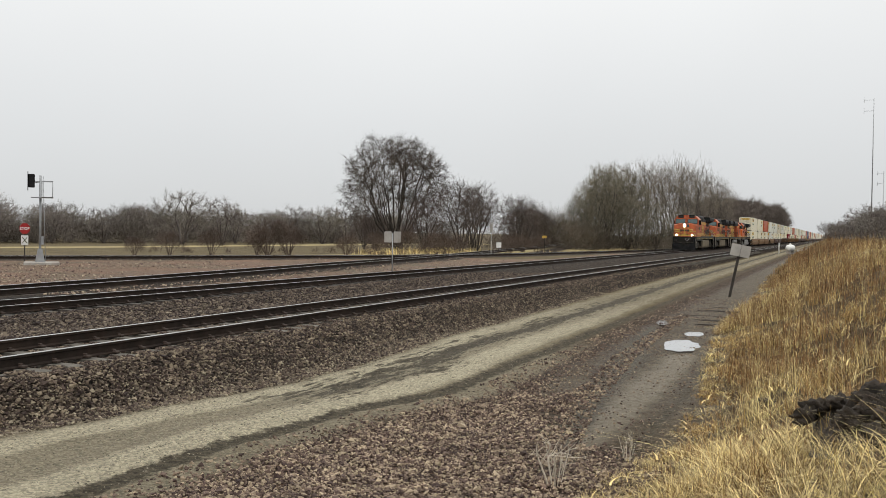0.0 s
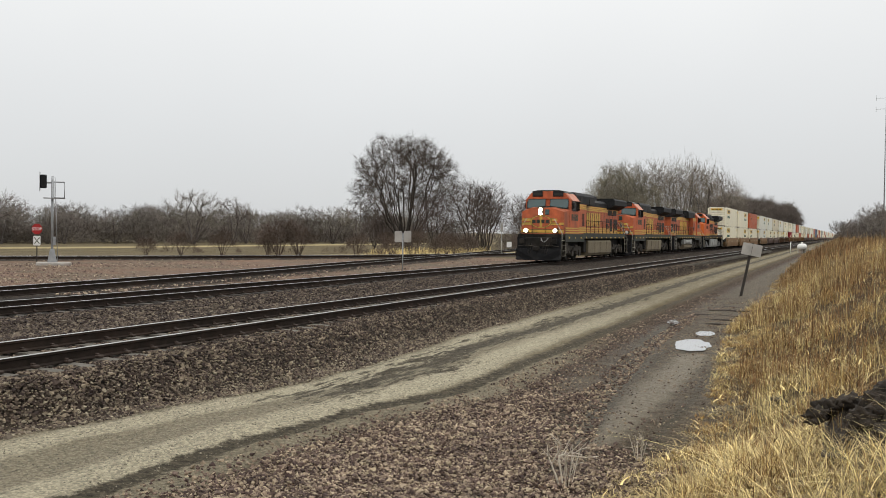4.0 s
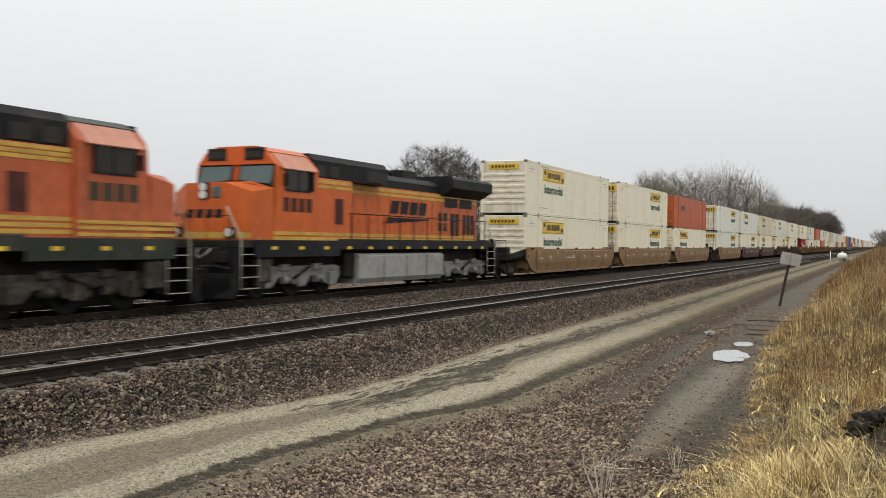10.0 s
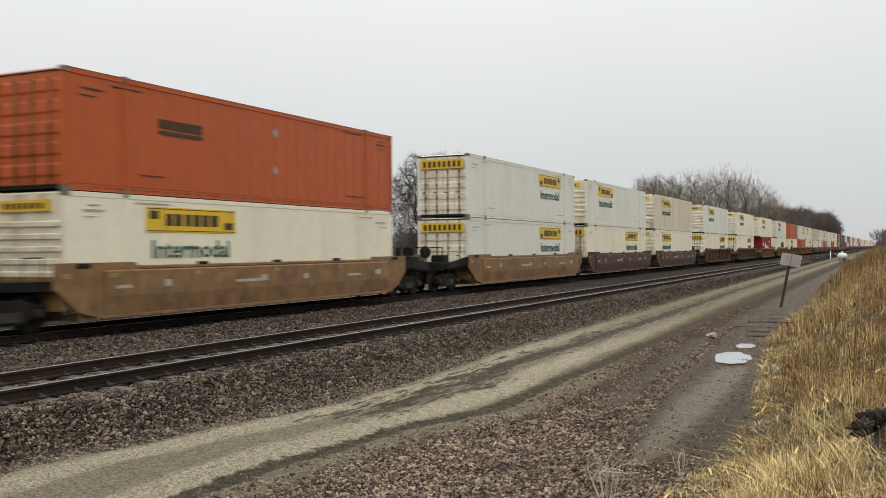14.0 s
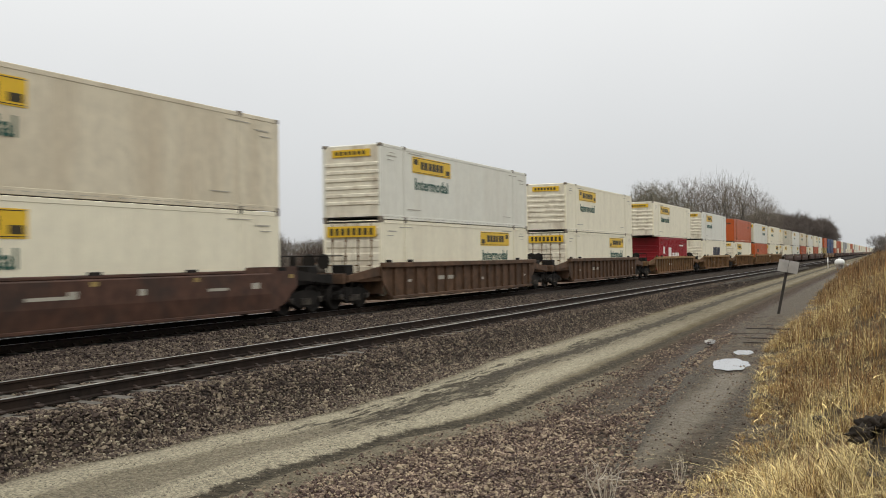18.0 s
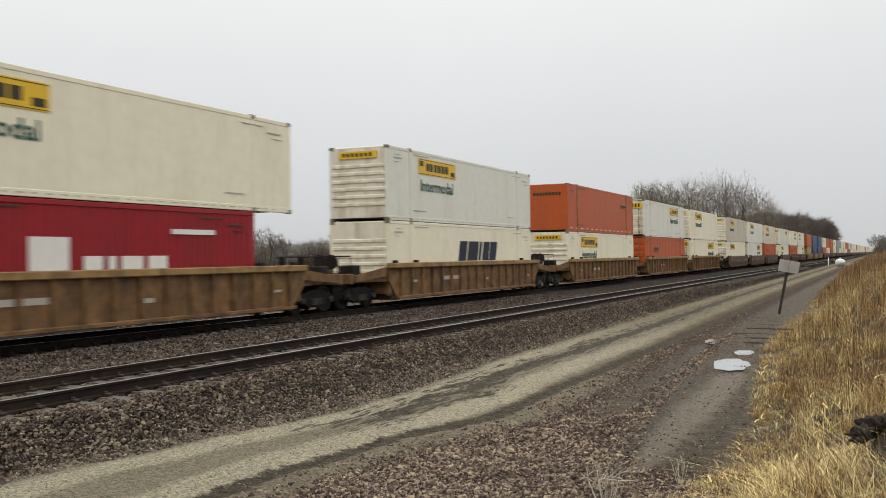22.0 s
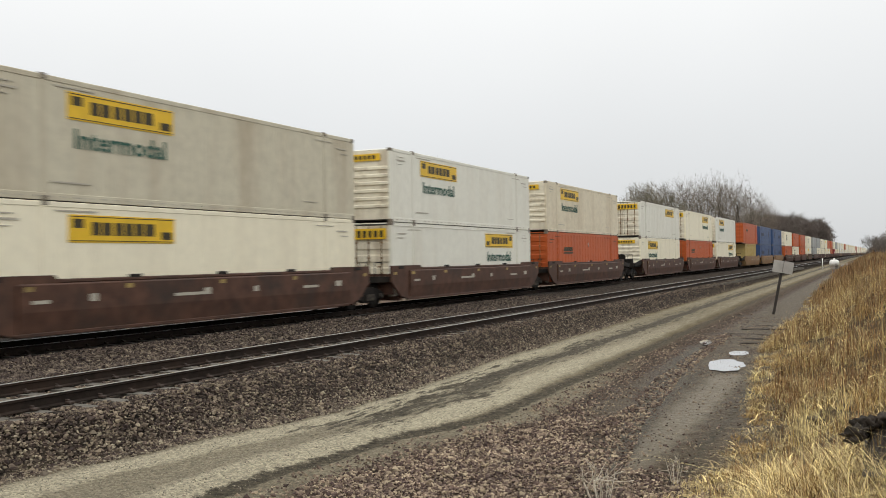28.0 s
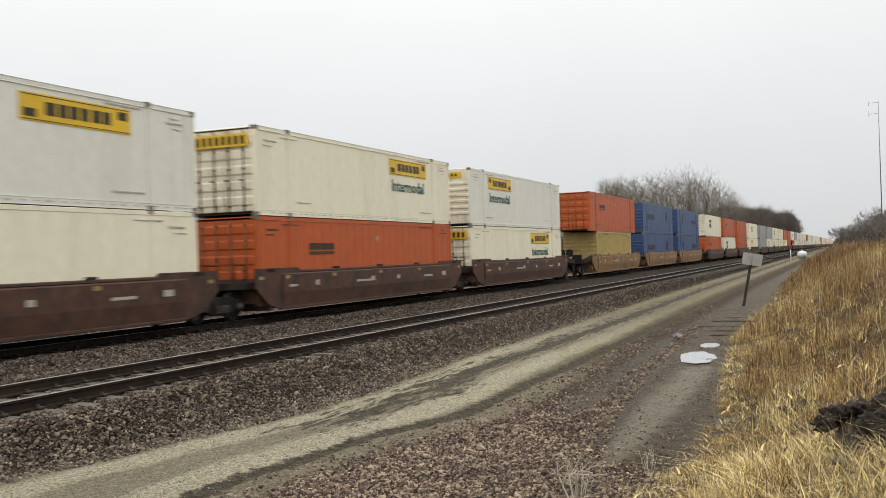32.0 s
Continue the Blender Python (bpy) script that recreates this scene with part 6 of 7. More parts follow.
def signal_mast():
    x, y = -42.7, 42.6
    z = g(x, y)
    c = tagged(empty("signal_mast", x, y, z, 45), "grey steel railway signal mast with black signal head and maintenance cage", "railway signal")
    pad = part("concrete_base", Shape().box(-1.0, 1.2, -0.9, 0.9, -0.3, 0.16, 0.05), M_CONCRETE, c)
    part("pedestal", Shape().prism([(-0.30, 0.16), (0.30, 0.16), (0.14, 0.95), (-0.14, 0.95)], 1, -0.22, 0.22), M_GALV, c)
    part("mast", Shape().tube([(0, 0, 0.4), (0, 0, 5.35)], 0.085, 10, 0.075), M_GALV, c)
    lad = part("ladder", Shape().tube([(0.34, -0.16, 0.2), (0.16, -0.16, 5.3)], 0.022, 6).tube([(0.34, 0.16, 0.2), (0.16, 0.16, 5.3)], 0.022, 6), M_GALV, c)
    for k in range(14):
        zz = 0.5 + 0.34 * k
        xx = 0.34 - 0.18 * (zz - 0.2) / 5.1
        part("rung", Shape().tube([(xx, -0.16, zz), (xx, 0.16, zz)], 0.014, 5), M_GALV, lad)
    cage = Shape()
    for zz in (4.05, 5.0):
        cage.tube([(0.1, -0.45, zz), (0.75, -0.45, zz), (0.75, 0.45, zz), (0.1, 0.45, zz), (0.1, -0.45, zz)], 0.022, 5)
    for px, py in ((0.75, -0.45), (0.75, 0.45), (0.1, -0.45), (0.1, 0.45)):
        cage.tube([(px, py, 4.05), (px, py, 5.0)], 0.02, 5)
    part("cage", cage, M_GALV, c, "galvanised maintenance cage")
    part("platform", Shape().box(-0.55, 0.78, -0.42, 0.42, 4.0, 4.05), M_GALV, c)
    head = part("signal_head", Shape().box(-0.75, -0.35, -0.30, 0.30, 4.62, 5.42, 0.04), M_BLACK, c, "black signal head with hood")
    part("backing", Shape().prism([(-0.42, 4.45), (0.42, 4.45), (0.42, 5.55), (-0.42, 5.55)], 0, -0.79, -0.75), M_BLACK, head)
    part("bracket", Shape().box(-0.4, -0.05, -0.05, 0.05, 4.9, 5.0), M_GALV, c)
    part("cable_box", Shape().box(0.05, 0.22, -0.12, 0.12, 1.2, 1.7, 0.01), M_GALV, c)
    c.matrix_basis = c.matrix_basis @ Matrix.Diagonal((0.88, 0.88, 0.97, 1))
    return c


def stop_sign():
    x, y = -44.6, 43.3
    c = tagged(empty("stop_sign", x, y, g(x, y), 45), "red octagonal stop sign above white cross plate on dark post", "road sign")
    part("post", Shape().box(-0.035, 0.035, -0.025, 0.025, -0.3, 2.55), M_POST, c)
    o = [(0.36 * math.cos(radians(22.5 + 45 * k)), 0.36 * math.sin(radians(22.5 + 45 * k))) for k in range(8)]
    oc = part("octagon", Shape().prism(o, 1, -0.045, -0.03), M_SIGNRED, c, "red octagonal plate with white letters")
    oc.matrix_basis = pose(0, 0, 2.25)
    cu = text_mesh("STOP", 0.26, M_SIGNWHITE)
    cu.transform(Matrix.Rotation(radians(-90), 4, "Z"))
    w = part("lettering", cu, None, oc, "white lettering")
    w.matrix_basis = pose(-0.32, -0.05, -0.09)
    p = plate(c, "cross_plate", 0, -0.035, 1.50, 0.46, 0.62, M_SIGNWHITE, 0, "white plate with black cross")
    s = Shape()
    for a in (-1, 1):
        s.prism([(-0.17, -a * 0.2 - 0.035), (-0.17, -a * 0.2 + 0.035), (0.17, a * 0.2 + 0.035), (0.17, a * 0.2 - 0.035)], 1, -0.014, -0.007)
    part("cross", s, M_INK, p)
    c.matrix_basis = c.matrix_basis @ Matrix.Diagonal((0.86, 0.86, 0.93, 1))
    return c


def double_plate_sign():
    x, y = -22.0, 46.8
    c = tagged(empty("double_plate_sign", x, y, g(x, y), 26), "two square weathered sign plates on a thin steel post", "sign")
    part("post", Shape().tube([(0, 0, -0.3), (0, 0, 2.15)], 0.035, 6), M_GALV, c)
    for k in (-0.25, 0.25):
        plate(c, "plate", k, -0.045, 1.95, 0.40, 0.60, M_SIGNBACK, 0)
    return c


def leaning_sign():
    x, y = -3.9, 41.5
    c = tagged(new("leaning_sign"), "leaning dark wooden post with two weathered grey sign plates", "sign")
    c.matrix_basis = pose(x, y, g(x, y) - 0.05, -4, 11, 6)
    part("post", Shape().box(-0.055, 0.055, -0.05, 0.05, -0.4, 2.32, 0.01), M_POST, c)
    for side in (-1, 1):
        plate(c, "plate", side * 0.20 + 0.03, -0.10 - (0.06 if side > 0 else 0), 2.04, 0.40, 0.50, M_SIGNBACK, 14 * side, corner=0.02)
    for z in (1.9, 2.18):
        part("bolt", Shape().lathe([(-0.02, 0.02), (0.0, 0.02)], (0, -0.06, z), 1, 6), M_STEEL, c)
    return c


def mile_marker():
    x, y = -31.6, 90.5
    c = tagged(empty("mile_marker", x, y, g(x, y), 20), "slim white and grey marker post beside the siding", "marker post")
    part("post", Shape().tube([(0, 0, -0.3), (0, 0, 4.3)], 0.05, 6, 0.04), M_GALV, c)
    part("white_band", Shape().tube([(0, 0, 0.1), (0, 0, 1.4)], 0.055, 8), M_SIGNBACK, c)
    part("box", Shape().box(-0.13, 0.13, -0.10, 0.10, 2.3, 3.2, 0.02), M_SIGNBACK, c)
    x, y = -34.2, 100.5
    d = tagged(empty("white_plate_sign", x, y, g(x, y), 20), "small white square plate on a low dark post", "sign")
    part("post", Shape().box(-0.04, 0.04, -0.03, 0.03, -0.3, 1.6), M_POST, d)
    plate(d, "plate", 0, -0.05, 1.5, 0.55, 0.6, M_SIGNWHITE, 0)
    x, y = -36.6, 127.0
    e = tagged(empty("yellow_plate_sign", x, y, g(x, y), 16), "small yellow plate on a tall dark post", "sign")
    part("post", Shape().box(-0.05, 0.05, -0.04, 0.04, -0.3, 2.6), M_POST, e)
    plate(e, "plate", 0, -0.06, 2.5, 0.62, 0.34, M_YELLOW, 0)


def propane_tank():
    x, y = -5.9, 160
    z = g(x, y)
    c = tagged(empty("propane_tank", x, y, z, 68), "white horizontal propane tank on concrete feet", "gas tank")
    prof = [(-1.05, 0.02), (-1.0, 0.25), (-0.88, 0.42), (-0.70, 0.50), (0.70, 0.50), (0.88, 0.42), (1.0, 0.25), (1.05, 0.02)]
    part("vessel", Shape().lathe(prof, (0, 0, 0.95), 0, 24), M_TANKWHITE, c)
    part("dome", Shape().lathe([(0, 0.17), (0.2, 0.16), (0.25, 0.08)], (0, 0, 1.42), 2, 14), M_TANKWHITE, c)
    for k in (-0.6, 0.6):
        part("foot", Shape().box(k - 0.12, k + 0.12, -0.35, 0.35, 0, 0.55, 0.02), M_CONCRETE, c)
    d = tagged(empty("marker_post", x - 1.6, y - 2, g(x - 1.6, y - 2)), "short white plastic marker post", "marker post")
    part("post", Shape().tube([(0, 0, -0.2), (0, 0, 1.7)], 0.07, 8), M_TANKWHITE, d)
    rn = random.Random(9)
    for k in range(7):
        xx, yy = x + rn.uniform(1.3, 3.4), y + rn.uniform(-2, 6)
        r = rn.uniform(0.25, 0.5)
        s = lump(r, rn.random() * 99, 0.35)
        o = tagged(part("concrete_rubble", s, M_CONCRETE), "broken pale concrete lump in the grass", "rubble", "rubble by the tank")
        o.matrix_basis = pose(xx, yy, g(xx, yy) + r * 0.35, 0, 0, rn.uniform(0, 360))


def lump(r, seed, rough):
    bm = bmesh.new()
    bmesh.ops.create_icosphere(bm, subdivisions=3 if r > 0.06 else 2, radius=r)
    for v in bm.verts:
        n1 = noise.noise(v.co * (2.2 / r) + Vector((seed, 0, 0)))
        n2 = noise.noise(v.co * (6.0 / r) + Vector((0, seed, 0)))
        v.co *= 1 + rough * n1 + rough * 0.55 * n2
        v.co.z *= 0.75
    s = Shape()
    s.add([tuple(v.co) for v in bm.verts], [[v.index for v in f.verts] for f in bm.faces], True)
    bm.free()
    return s


def radio_mast():
    x, y = 9.5, 268.0
    z = g(x, y)
    c = tagged(empty("radio_mast", x, y, z), "very slender steel radio mast with two side antennas", "radio mast")
    part("pole", Shape().tube([(0, 0, 0), (0, 0, 24), (0, 0, 36.6)], 0.17, 6, 0.08), M_GALV, c)
    for zz in (33.4, 36.2):
        part("antenna", Shape().tube([(0, 0, zz), (-2.3, 0, zz)], 0.05, 5).tube([(-2.3, 0, zz - 0.7), (-2.3, 0, zz + 0.7)], 0.04, 5), M_GALV, c)
    part("equipment_box", Shape().box(-0.4, 0.4, -0.3, 0.3, 0, 1.8, 0.03), M_GALV, c)
    x, y = 13.6, 300.0
    d = tagged(empty("radio_mast", x, y, g(x, y)), "shorter radio mast with side antennas behind brush", "radio mast")
    part("pole", Shape().tube([(0, 0, 0), (0, 0, 20)], 0.14, 6, 0.08), M_GALV, d)
    for zz in (16.5, 19.5):
        part("antenna", Shape().tube([(0, 0, zz), (-1.6, 0, zz)], 0.05, 5).tube([(-1.6, 0, zz - 0.6), (-1.6, 0, zz + 0.6)], 0.04, 5), M_GALV, d)


signal_mast()
stop_sign()
double_plate_sign()
leaning_sign()
mile_marker()
propane_tank()
radio_mast()


def soil_heap(x, y):
    c = tagged(empty("soil_heap", x, y, g(x, y) - 0.12), "heap of dark upturned soil and clods in the grass", "soil heap")
    rg = random.Random(41)
    bm = bmesh.new()
    bmesh.ops.create_grid(bm, x_segments=44, y_segments=36, size=1.0)
    for v in bm.verts:
        u, w = v.co.x, v.co.y
        fall = max(0.0, 1 - (u * u + w * w)) ** 0.7
        q = Vector((u * 2.1, w * 2.1, 0.3))
        n1, n2, n3 = noise.noise(q * 1.6), noise.noise(q * 4.5), abs(noise.noise(q * 9.0))
        v.co = Vector((u * 0.85, w * 0.8, -0.10 + fall * (0.40 + 0.20 * n1) + (0.09 * n2 + 0.13 * n3) * min(1.0, 2.5 * fall)))
    s = Shape().add([tuple(v.co) for v in bm.verts], [[v.index for v in f.verts] for f in bm.faces])
    bm.free()
    part("mound", s, M_SOIL, c)
    for k in range(110):
        a, d = rg.uniform(0, 6.283), rg.random() ** 0.7 * 0.95
        r = 0.025 + 0.085 * rg.random() ** 1.5
        px, py = d * math.cos(a), d * 0.8 * math.sin(a)
        o = part("clod", lump(r, rg.random() * 99, 0.85), M_SOIL, c)
        o.matrix_basis = pose(px, py, 0.40 * max(0, 1 - d * d) + r * 0.3 - 0.02, rg.uniform(-30, 30), rg.uniform(-30, 30), rg.uniform(0, 360))


soil_heap(0.72, 8.9)
for x, y, r, sd in ((-0.75, 13.6, 0.12, 31), (-0.9, 15.0, 0.10, 35), (-2.3, 36.0, 0.2, 45)):
    o = tagged(part("soil_clod", lump(r, sd, 0.6), M_SOIL), "dark crumbly clod of upturned soil in grass", "soil clod", "upturned soil clods")
    o.matrix_basis = pose(x, y, g(x, y) + r * 0.22)
for x, y, a, b, t in ((-3.5, 29.5, 0.75, 0.16, 82), (-3.8, 31.2, 0.85, 0.14, 86), (-3.3, 33.0, 0.8, 0.18, 94), (-3.7, 35.2, 0.7, 0.15, 90), (-3.0, 28.0, 0.6, 0.12, 86)):
    o = tagged(part("mud_ridge", lump(1.0, x * 3 + y, 0.3), M_SOIL), "low ridge of wet mud pushed up by tyres", "mud", "mud ridges", kind="structure")
    o.matrix_basis = pose(x, y, g(x, y) - 0.01, 0, 0, t - 90 if a > b else t) @ Matrix.Diagonal((a, b, 0.035, 1))


# ---- trees ----
def branch_mesh(name, segs, mat, sides=3):
    """Tapered bars for all branches of one part: segs rows of x0 y0 z0 x1 y1 z1 r0 r1."""
    a = np.array(segs, float)
    p0, p1, r0, r1 = a[:, :3], a[:, 3:6], a[:, 6], a[:, 7]
    d = p1 - p0
    d /= np.linalg.norm(d, axis=1, keepdims=True) + 1e-9
    ref = np.where(np.abs(d[:, 2:3]) < 0.9, np.array([[0, 0, 1.0]]), np.array([[1.0, 0, 0]]))
    u = np.cross(d, ref)
    u /= np.linalg.norm(u, axis=1, keepdims=True) + 1e-9
    w = np.cross(d, u)
    rings = []
    for p, r in ((p0, r0), (p1, r1)):
        for k in range(sides):
            t = 2 * math.pi * k / sides
            rings.append(p + r[:, None] * (math.cos(t) * u + math.sin(t) * w))
    v = np.stack(rings, 1).reshape(-1, 3)
    n = len(a)
    base = np.arange(n)[:, None] * (2 * sides)
    f = np.concatenate([base + np.array([[k, (k + 1) % sides, sides + (k + 1) % sides, sides + k]]) for k in range(sides)], 0)
    return quick_mesh(name, v, f, mat, True)


def ribbons(name, segs, mat, seed=3):
    """Flat tapering strips for the finest twigs, each turned its own way: rows as for branch_mesh."""
    a = np.array(segs, float)
    p0, p1 = a[:, :3], a[:, 3:6]
    d = p1 - p0
    d /= np.linalg.norm(d, axis=1, keepdims=True) + 1e-9
    u = np.cross(d, np.random.default_rng(seed).normal(size=d.shape))
    u /= np.linalg.norm(u, axis=1, keepdims=True) + 1e-9
    v = np.stack([p0 - u * a[:, 6:7], p0 + u * a[:, 6:7], p1 + u * a[:, 7:8], p1 - u * a[:, 7:8]], 1).reshape(-1, 3)
    return quick_mesh(name, v, np.arange(len(v)).reshape(-1, 4), mat)


def crown(seed, height, width, base, limbs, tips, twigs, wide=115, upright=0.45, girth=0.30, tip=0.008, twig_len=0.9, hollow=0.5, lump=0.16, lift=0.15, bent=True):
    """Branches of a bare tree: limbs rise from its foot and radiate; tips fill the crown's shell, each joined to the branch that grows
    towards it; fine twigs fan out from every tip. (limbs and branches, twigs)"""
    rg = np.random.default_rng(seed)
    a, b = width / 2, (height - base) / 2
    mid = base + b
    pos, par, way = [], [], []

    def outline(d):
        """How far the crown reaches that way: its outline is made of clumps."""
        w = np.sin(3.1 * d[..., 0] + seed) + np.sin(3.7 * d[..., 1] + 2.0 * seed) + np.sin(4.3 * d[..., 2] + 3 * d[..., 0]) + 0.8 * np.sin(9 * d[..., 0] + 7 * d[..., 2]) + 0.6 * np.sin(11 * d[..., 1] - 8 * d[..., 2])
        return 1 - lump + lump * 0.45 * w

    for i in range(limbs):
        az = 2.39996 * i + rg.uniform(-0.4, 0.4)
        th = radians(wide) * math.sqrt((i + 0.5) / limbs) * rg.uniform(0.88, 1.06)
        d = np.array([math.sin(th) * math.cos(az), math.sin(th) * math.sin(az), math.cos(th)])
        k = rg.uniform(0.60, 0.82) * outline(d)
        end = np.array([k * a * d[0], k * a * d[1], mid + k * b * d[2]])
        foot = np.array([0.022 * width * math.cos(az) * rg.random(), 0.022 * width * math.sin(az) * rg.random(), -0.2])
        ctrl = np.array([end[0] * (1 - upright), end[1] * (1 - upright), end[2] * upright + 0.1 * height])
        n = 10
        for j in range(n + 1):
            t = j / n
            q = foot * (1 - t) ** 2 + ctrl * 2 * t * (1 - t) + end * t * t + np.array([*rg.normal(0, 1, 2), 0]) * 0.007 * height * (0 < j)
            par.append(-1 if j == 0 else len(pos) - 1)
            way.append(np.array([0, 0, 1.0]) if j == 0 else (q - pos[-1]) / np.linalg.norm(q - pos[-1]))
            pos.append(q)
    d = rg.normal(size=(tips * 3, 3))
    d /= np.linalg.norm(d, axis=1, keepdims=True)
    d = d[d[:, 2] > math.cos(radians(min(wide + 12, 178)))][:tips]
    r = (hollow ** 3 + (1 - hollow ** 3) * rg.random(len(d))) ** (1 / 3) * outline(d)
    goal = np.stack([d[:, 0] * r * a, d[:, 1] * r * a, mid + d[:, 2] * r * b], 1)
    goal = goal[np.argsort(r + rg.normal(0, 0.07, len(r)))]
    m0 = len(pos)
    buf, to = np.zeros((m0 + 2 * len(goal), 3)), np.zeros((m0 + 2 * len(goal), 3))
    buf[:m0], to[:m0] = pos, way
    ok = np.zeros(len(buf), bool)
    ok[:m0] = [(i % 11) >= 4 for i in range(m0)]
    n, ends = m0, []
    for q in goal:
        gap = q - buf[:n]
        dist = np.linalg.norm(gap, axis=1) + 1e-6
        cost = dist * (1.75 - np.einsum("ij,ij->i", gap, to[:n]) / dist) + np.where(ok[:n], 0, 1e3)
        o = int(np.argmin(cost))
        dd = gap[o] / dist[o]
        m = buf[o] + 0.5 * gap[o] + 0.09 * dist[o] * (to[o] - dd) + rg.normal(0, 0.025, 3) * dist[o] - np.array([0, 0, lift * 0.2 * dist[o]])
        buf[n], buf[n + 1] = m, q
        to[n], to[n + 1] = (m - buf[o]) / (np.linalg.norm(m - buf[o]) + 1e-6), (q - m) / (np.linalg.norm(q - m) + 1e-6)
        ok[n], ok[n + 1] = True, rg.random() < 0.5
        par += [o, n]
        ends.append(n + 1)
        n += 2
    load = np.zeros(n)
    load[ends] = 1
    for i in range(n - 1, -1, -1):
        if par[i] >= 0:
            load[par[i]] += load[i]
    rad = np.minimum(tip * np.maximum(load, 1) ** 0.52, girth * (1 - 0.5 * np.clip(buf[:n, 2] / height, 0, 1)))
    wood, thin = [], []
    for i in range(n):
        if par[i] >= 0:
            row = (*buf[par[i]], *buf[i], min(rad[par[i]], rad[i] * 1.7), rad[i])
            (wood if load[i] > 4 else thin).append(row)
    e = np.repeat(np.array(ends), twigs)
    p = np.array(par)[e]
    s0 = buf[e] + (buf[p] - buf[e]) * rg.random((len(e), 1)) ** 1.2
    v = to[e] + rg.normal(0, 0.50, (len(e), 3)) + np.array([0, 0, lift])
    v *= (twig_len * rg.uniform(0.4, 1.25, len(e)) / np.linalg.norm(v, axis=1))[:, None]
    one = np.full((len(e), 1), tip)
    fine = np.concatenate([s0, s0 + v, one * 0.85, one * 0.4], 1)
    if bent:
        half = s0 + v * 0.55
        last = half + (v + rg.normal(0, 0.22, v.shape) * twig_len + np.array([0, 0, lift * 0.4])) * 0.45
        fine = np.concatenate([np.concatenate([s0, half, one * 0.85, one * 0.65], 1), np.concatenate([half, last, one * 0.65, one * 0.35], 1)], 0)
    return wood, np.concatenate([np.array(thin), fine], 0)


def tree_kind(seed, bark, twig, *a, **k):
    wood, twigs = crown(seed, *a, **k)
    return branch_mesh("trunk", wood, bark, 5), ribbons("crown", twigs, twig)


def tree(kind, x, y, scale, turn, label, group="", name="tree", z=None, category="tree"):
    c = tagged(empty(name, x, y, (g(x, y) if z is None else z)), label, category, group)
    c.matrix_basis = pose(x, y, g(x, y) if z is None else z, 0, 0, turn) @ Matrix.Diagonal((*scale, 1))
    part("trunk", kind[0], None, c)
    part("crown", kind[1], None, c)
    return c


oak = tree_kind(11, M_BARK, M_TWIG, 18.2, 17.4, 2.0, 30, 2800, 16, wide=124, upright=0.36, girth=0.26, tip=0.0088, twig_len=1.05, hollow=0.55, lump=0.11)
tree(oak, -62.0, 133, (1.03, 1.03, 1.03), 30, "large bare round-crowned tree with several dark stems", name="tree")
mixed = [tree_kind(40 + k, M_BARK, M_TWIG, 11.5, 9.5, 0.6, 9, 700, 10, wide=126, upright=0.42, girth=0.15, tip=0.0085, twig_len=1.05, hollow=0.4, bent=False) for k in range(3)]
pale = [tree_kind(60 + k, M_BARKPALE, M_TWIGPALE, 21.0, 12.0, 1.5, 9, 520, 5, wide=112, upright=0.42, girth=0.24, tip=0.0095, twig_len=1.6, hollow=0.25, lift=0.5, bent=False) for k in range(3)]
bushy = [tree_kind(65 + k, M_BARKPALE, M_TWIGGREEN, 17.0, 12.0, 0.3, 14, 1000, 12, wide=140, upright=0.44, girth=0.12, tip=0.010, twig_len=1.3, hollow=0.2, lift=0.5, bent=False) for k in range(2)]
rowt = [tree_kind(70 + k, M_BARK, M_TWIGROW, 14.5, 11.0, 0.3, 9, 400, 12, wide=140, upright=0.46, girth=0.20, tip=0.021, twig_len=1.6, hollow=0.2, lift=0.35, bent=False) for k in range(3)]
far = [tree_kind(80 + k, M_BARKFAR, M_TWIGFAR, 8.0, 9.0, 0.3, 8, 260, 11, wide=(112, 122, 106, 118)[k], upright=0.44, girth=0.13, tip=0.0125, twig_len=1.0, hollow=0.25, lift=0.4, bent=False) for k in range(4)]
shrub = [tree_kind(100 + k, M_BUSH, M_BUSH, 3.2, 3.8, 0.1, 14, 260, 8, wide=105, upright=0.45, girth=0.03, tip=0.0065, twig_len=0.6, hollow=0.2, bent=False) for k in range(2)]
rn = random.Random(77)
for x, y, s in ((-55, 128, 0.80), (-50.5, 131, 0.92), (-52, 142, 1.0), (-56, 150, 0.95), (-50, 158, 0.85), (-55, 170, 0.9), (-53, 182, 0.8), (-58, 192, 0.8), (-68, 138, 0.6), (-74, 146, 0.56), (-60, 205, 0.8), (-66, 222, 0.8), (-72, 240, 0.8), (-47, 150, 0.7)):
    tree(mixed[rn.randrange(3)], x, y, (s * rn.uniform(0.9, 1.15), s, s * rn.uniform(0.9, 1.1)), rn.uniform(0, 360), "bare dark tree at the edge of the field", "trees behind the siding")
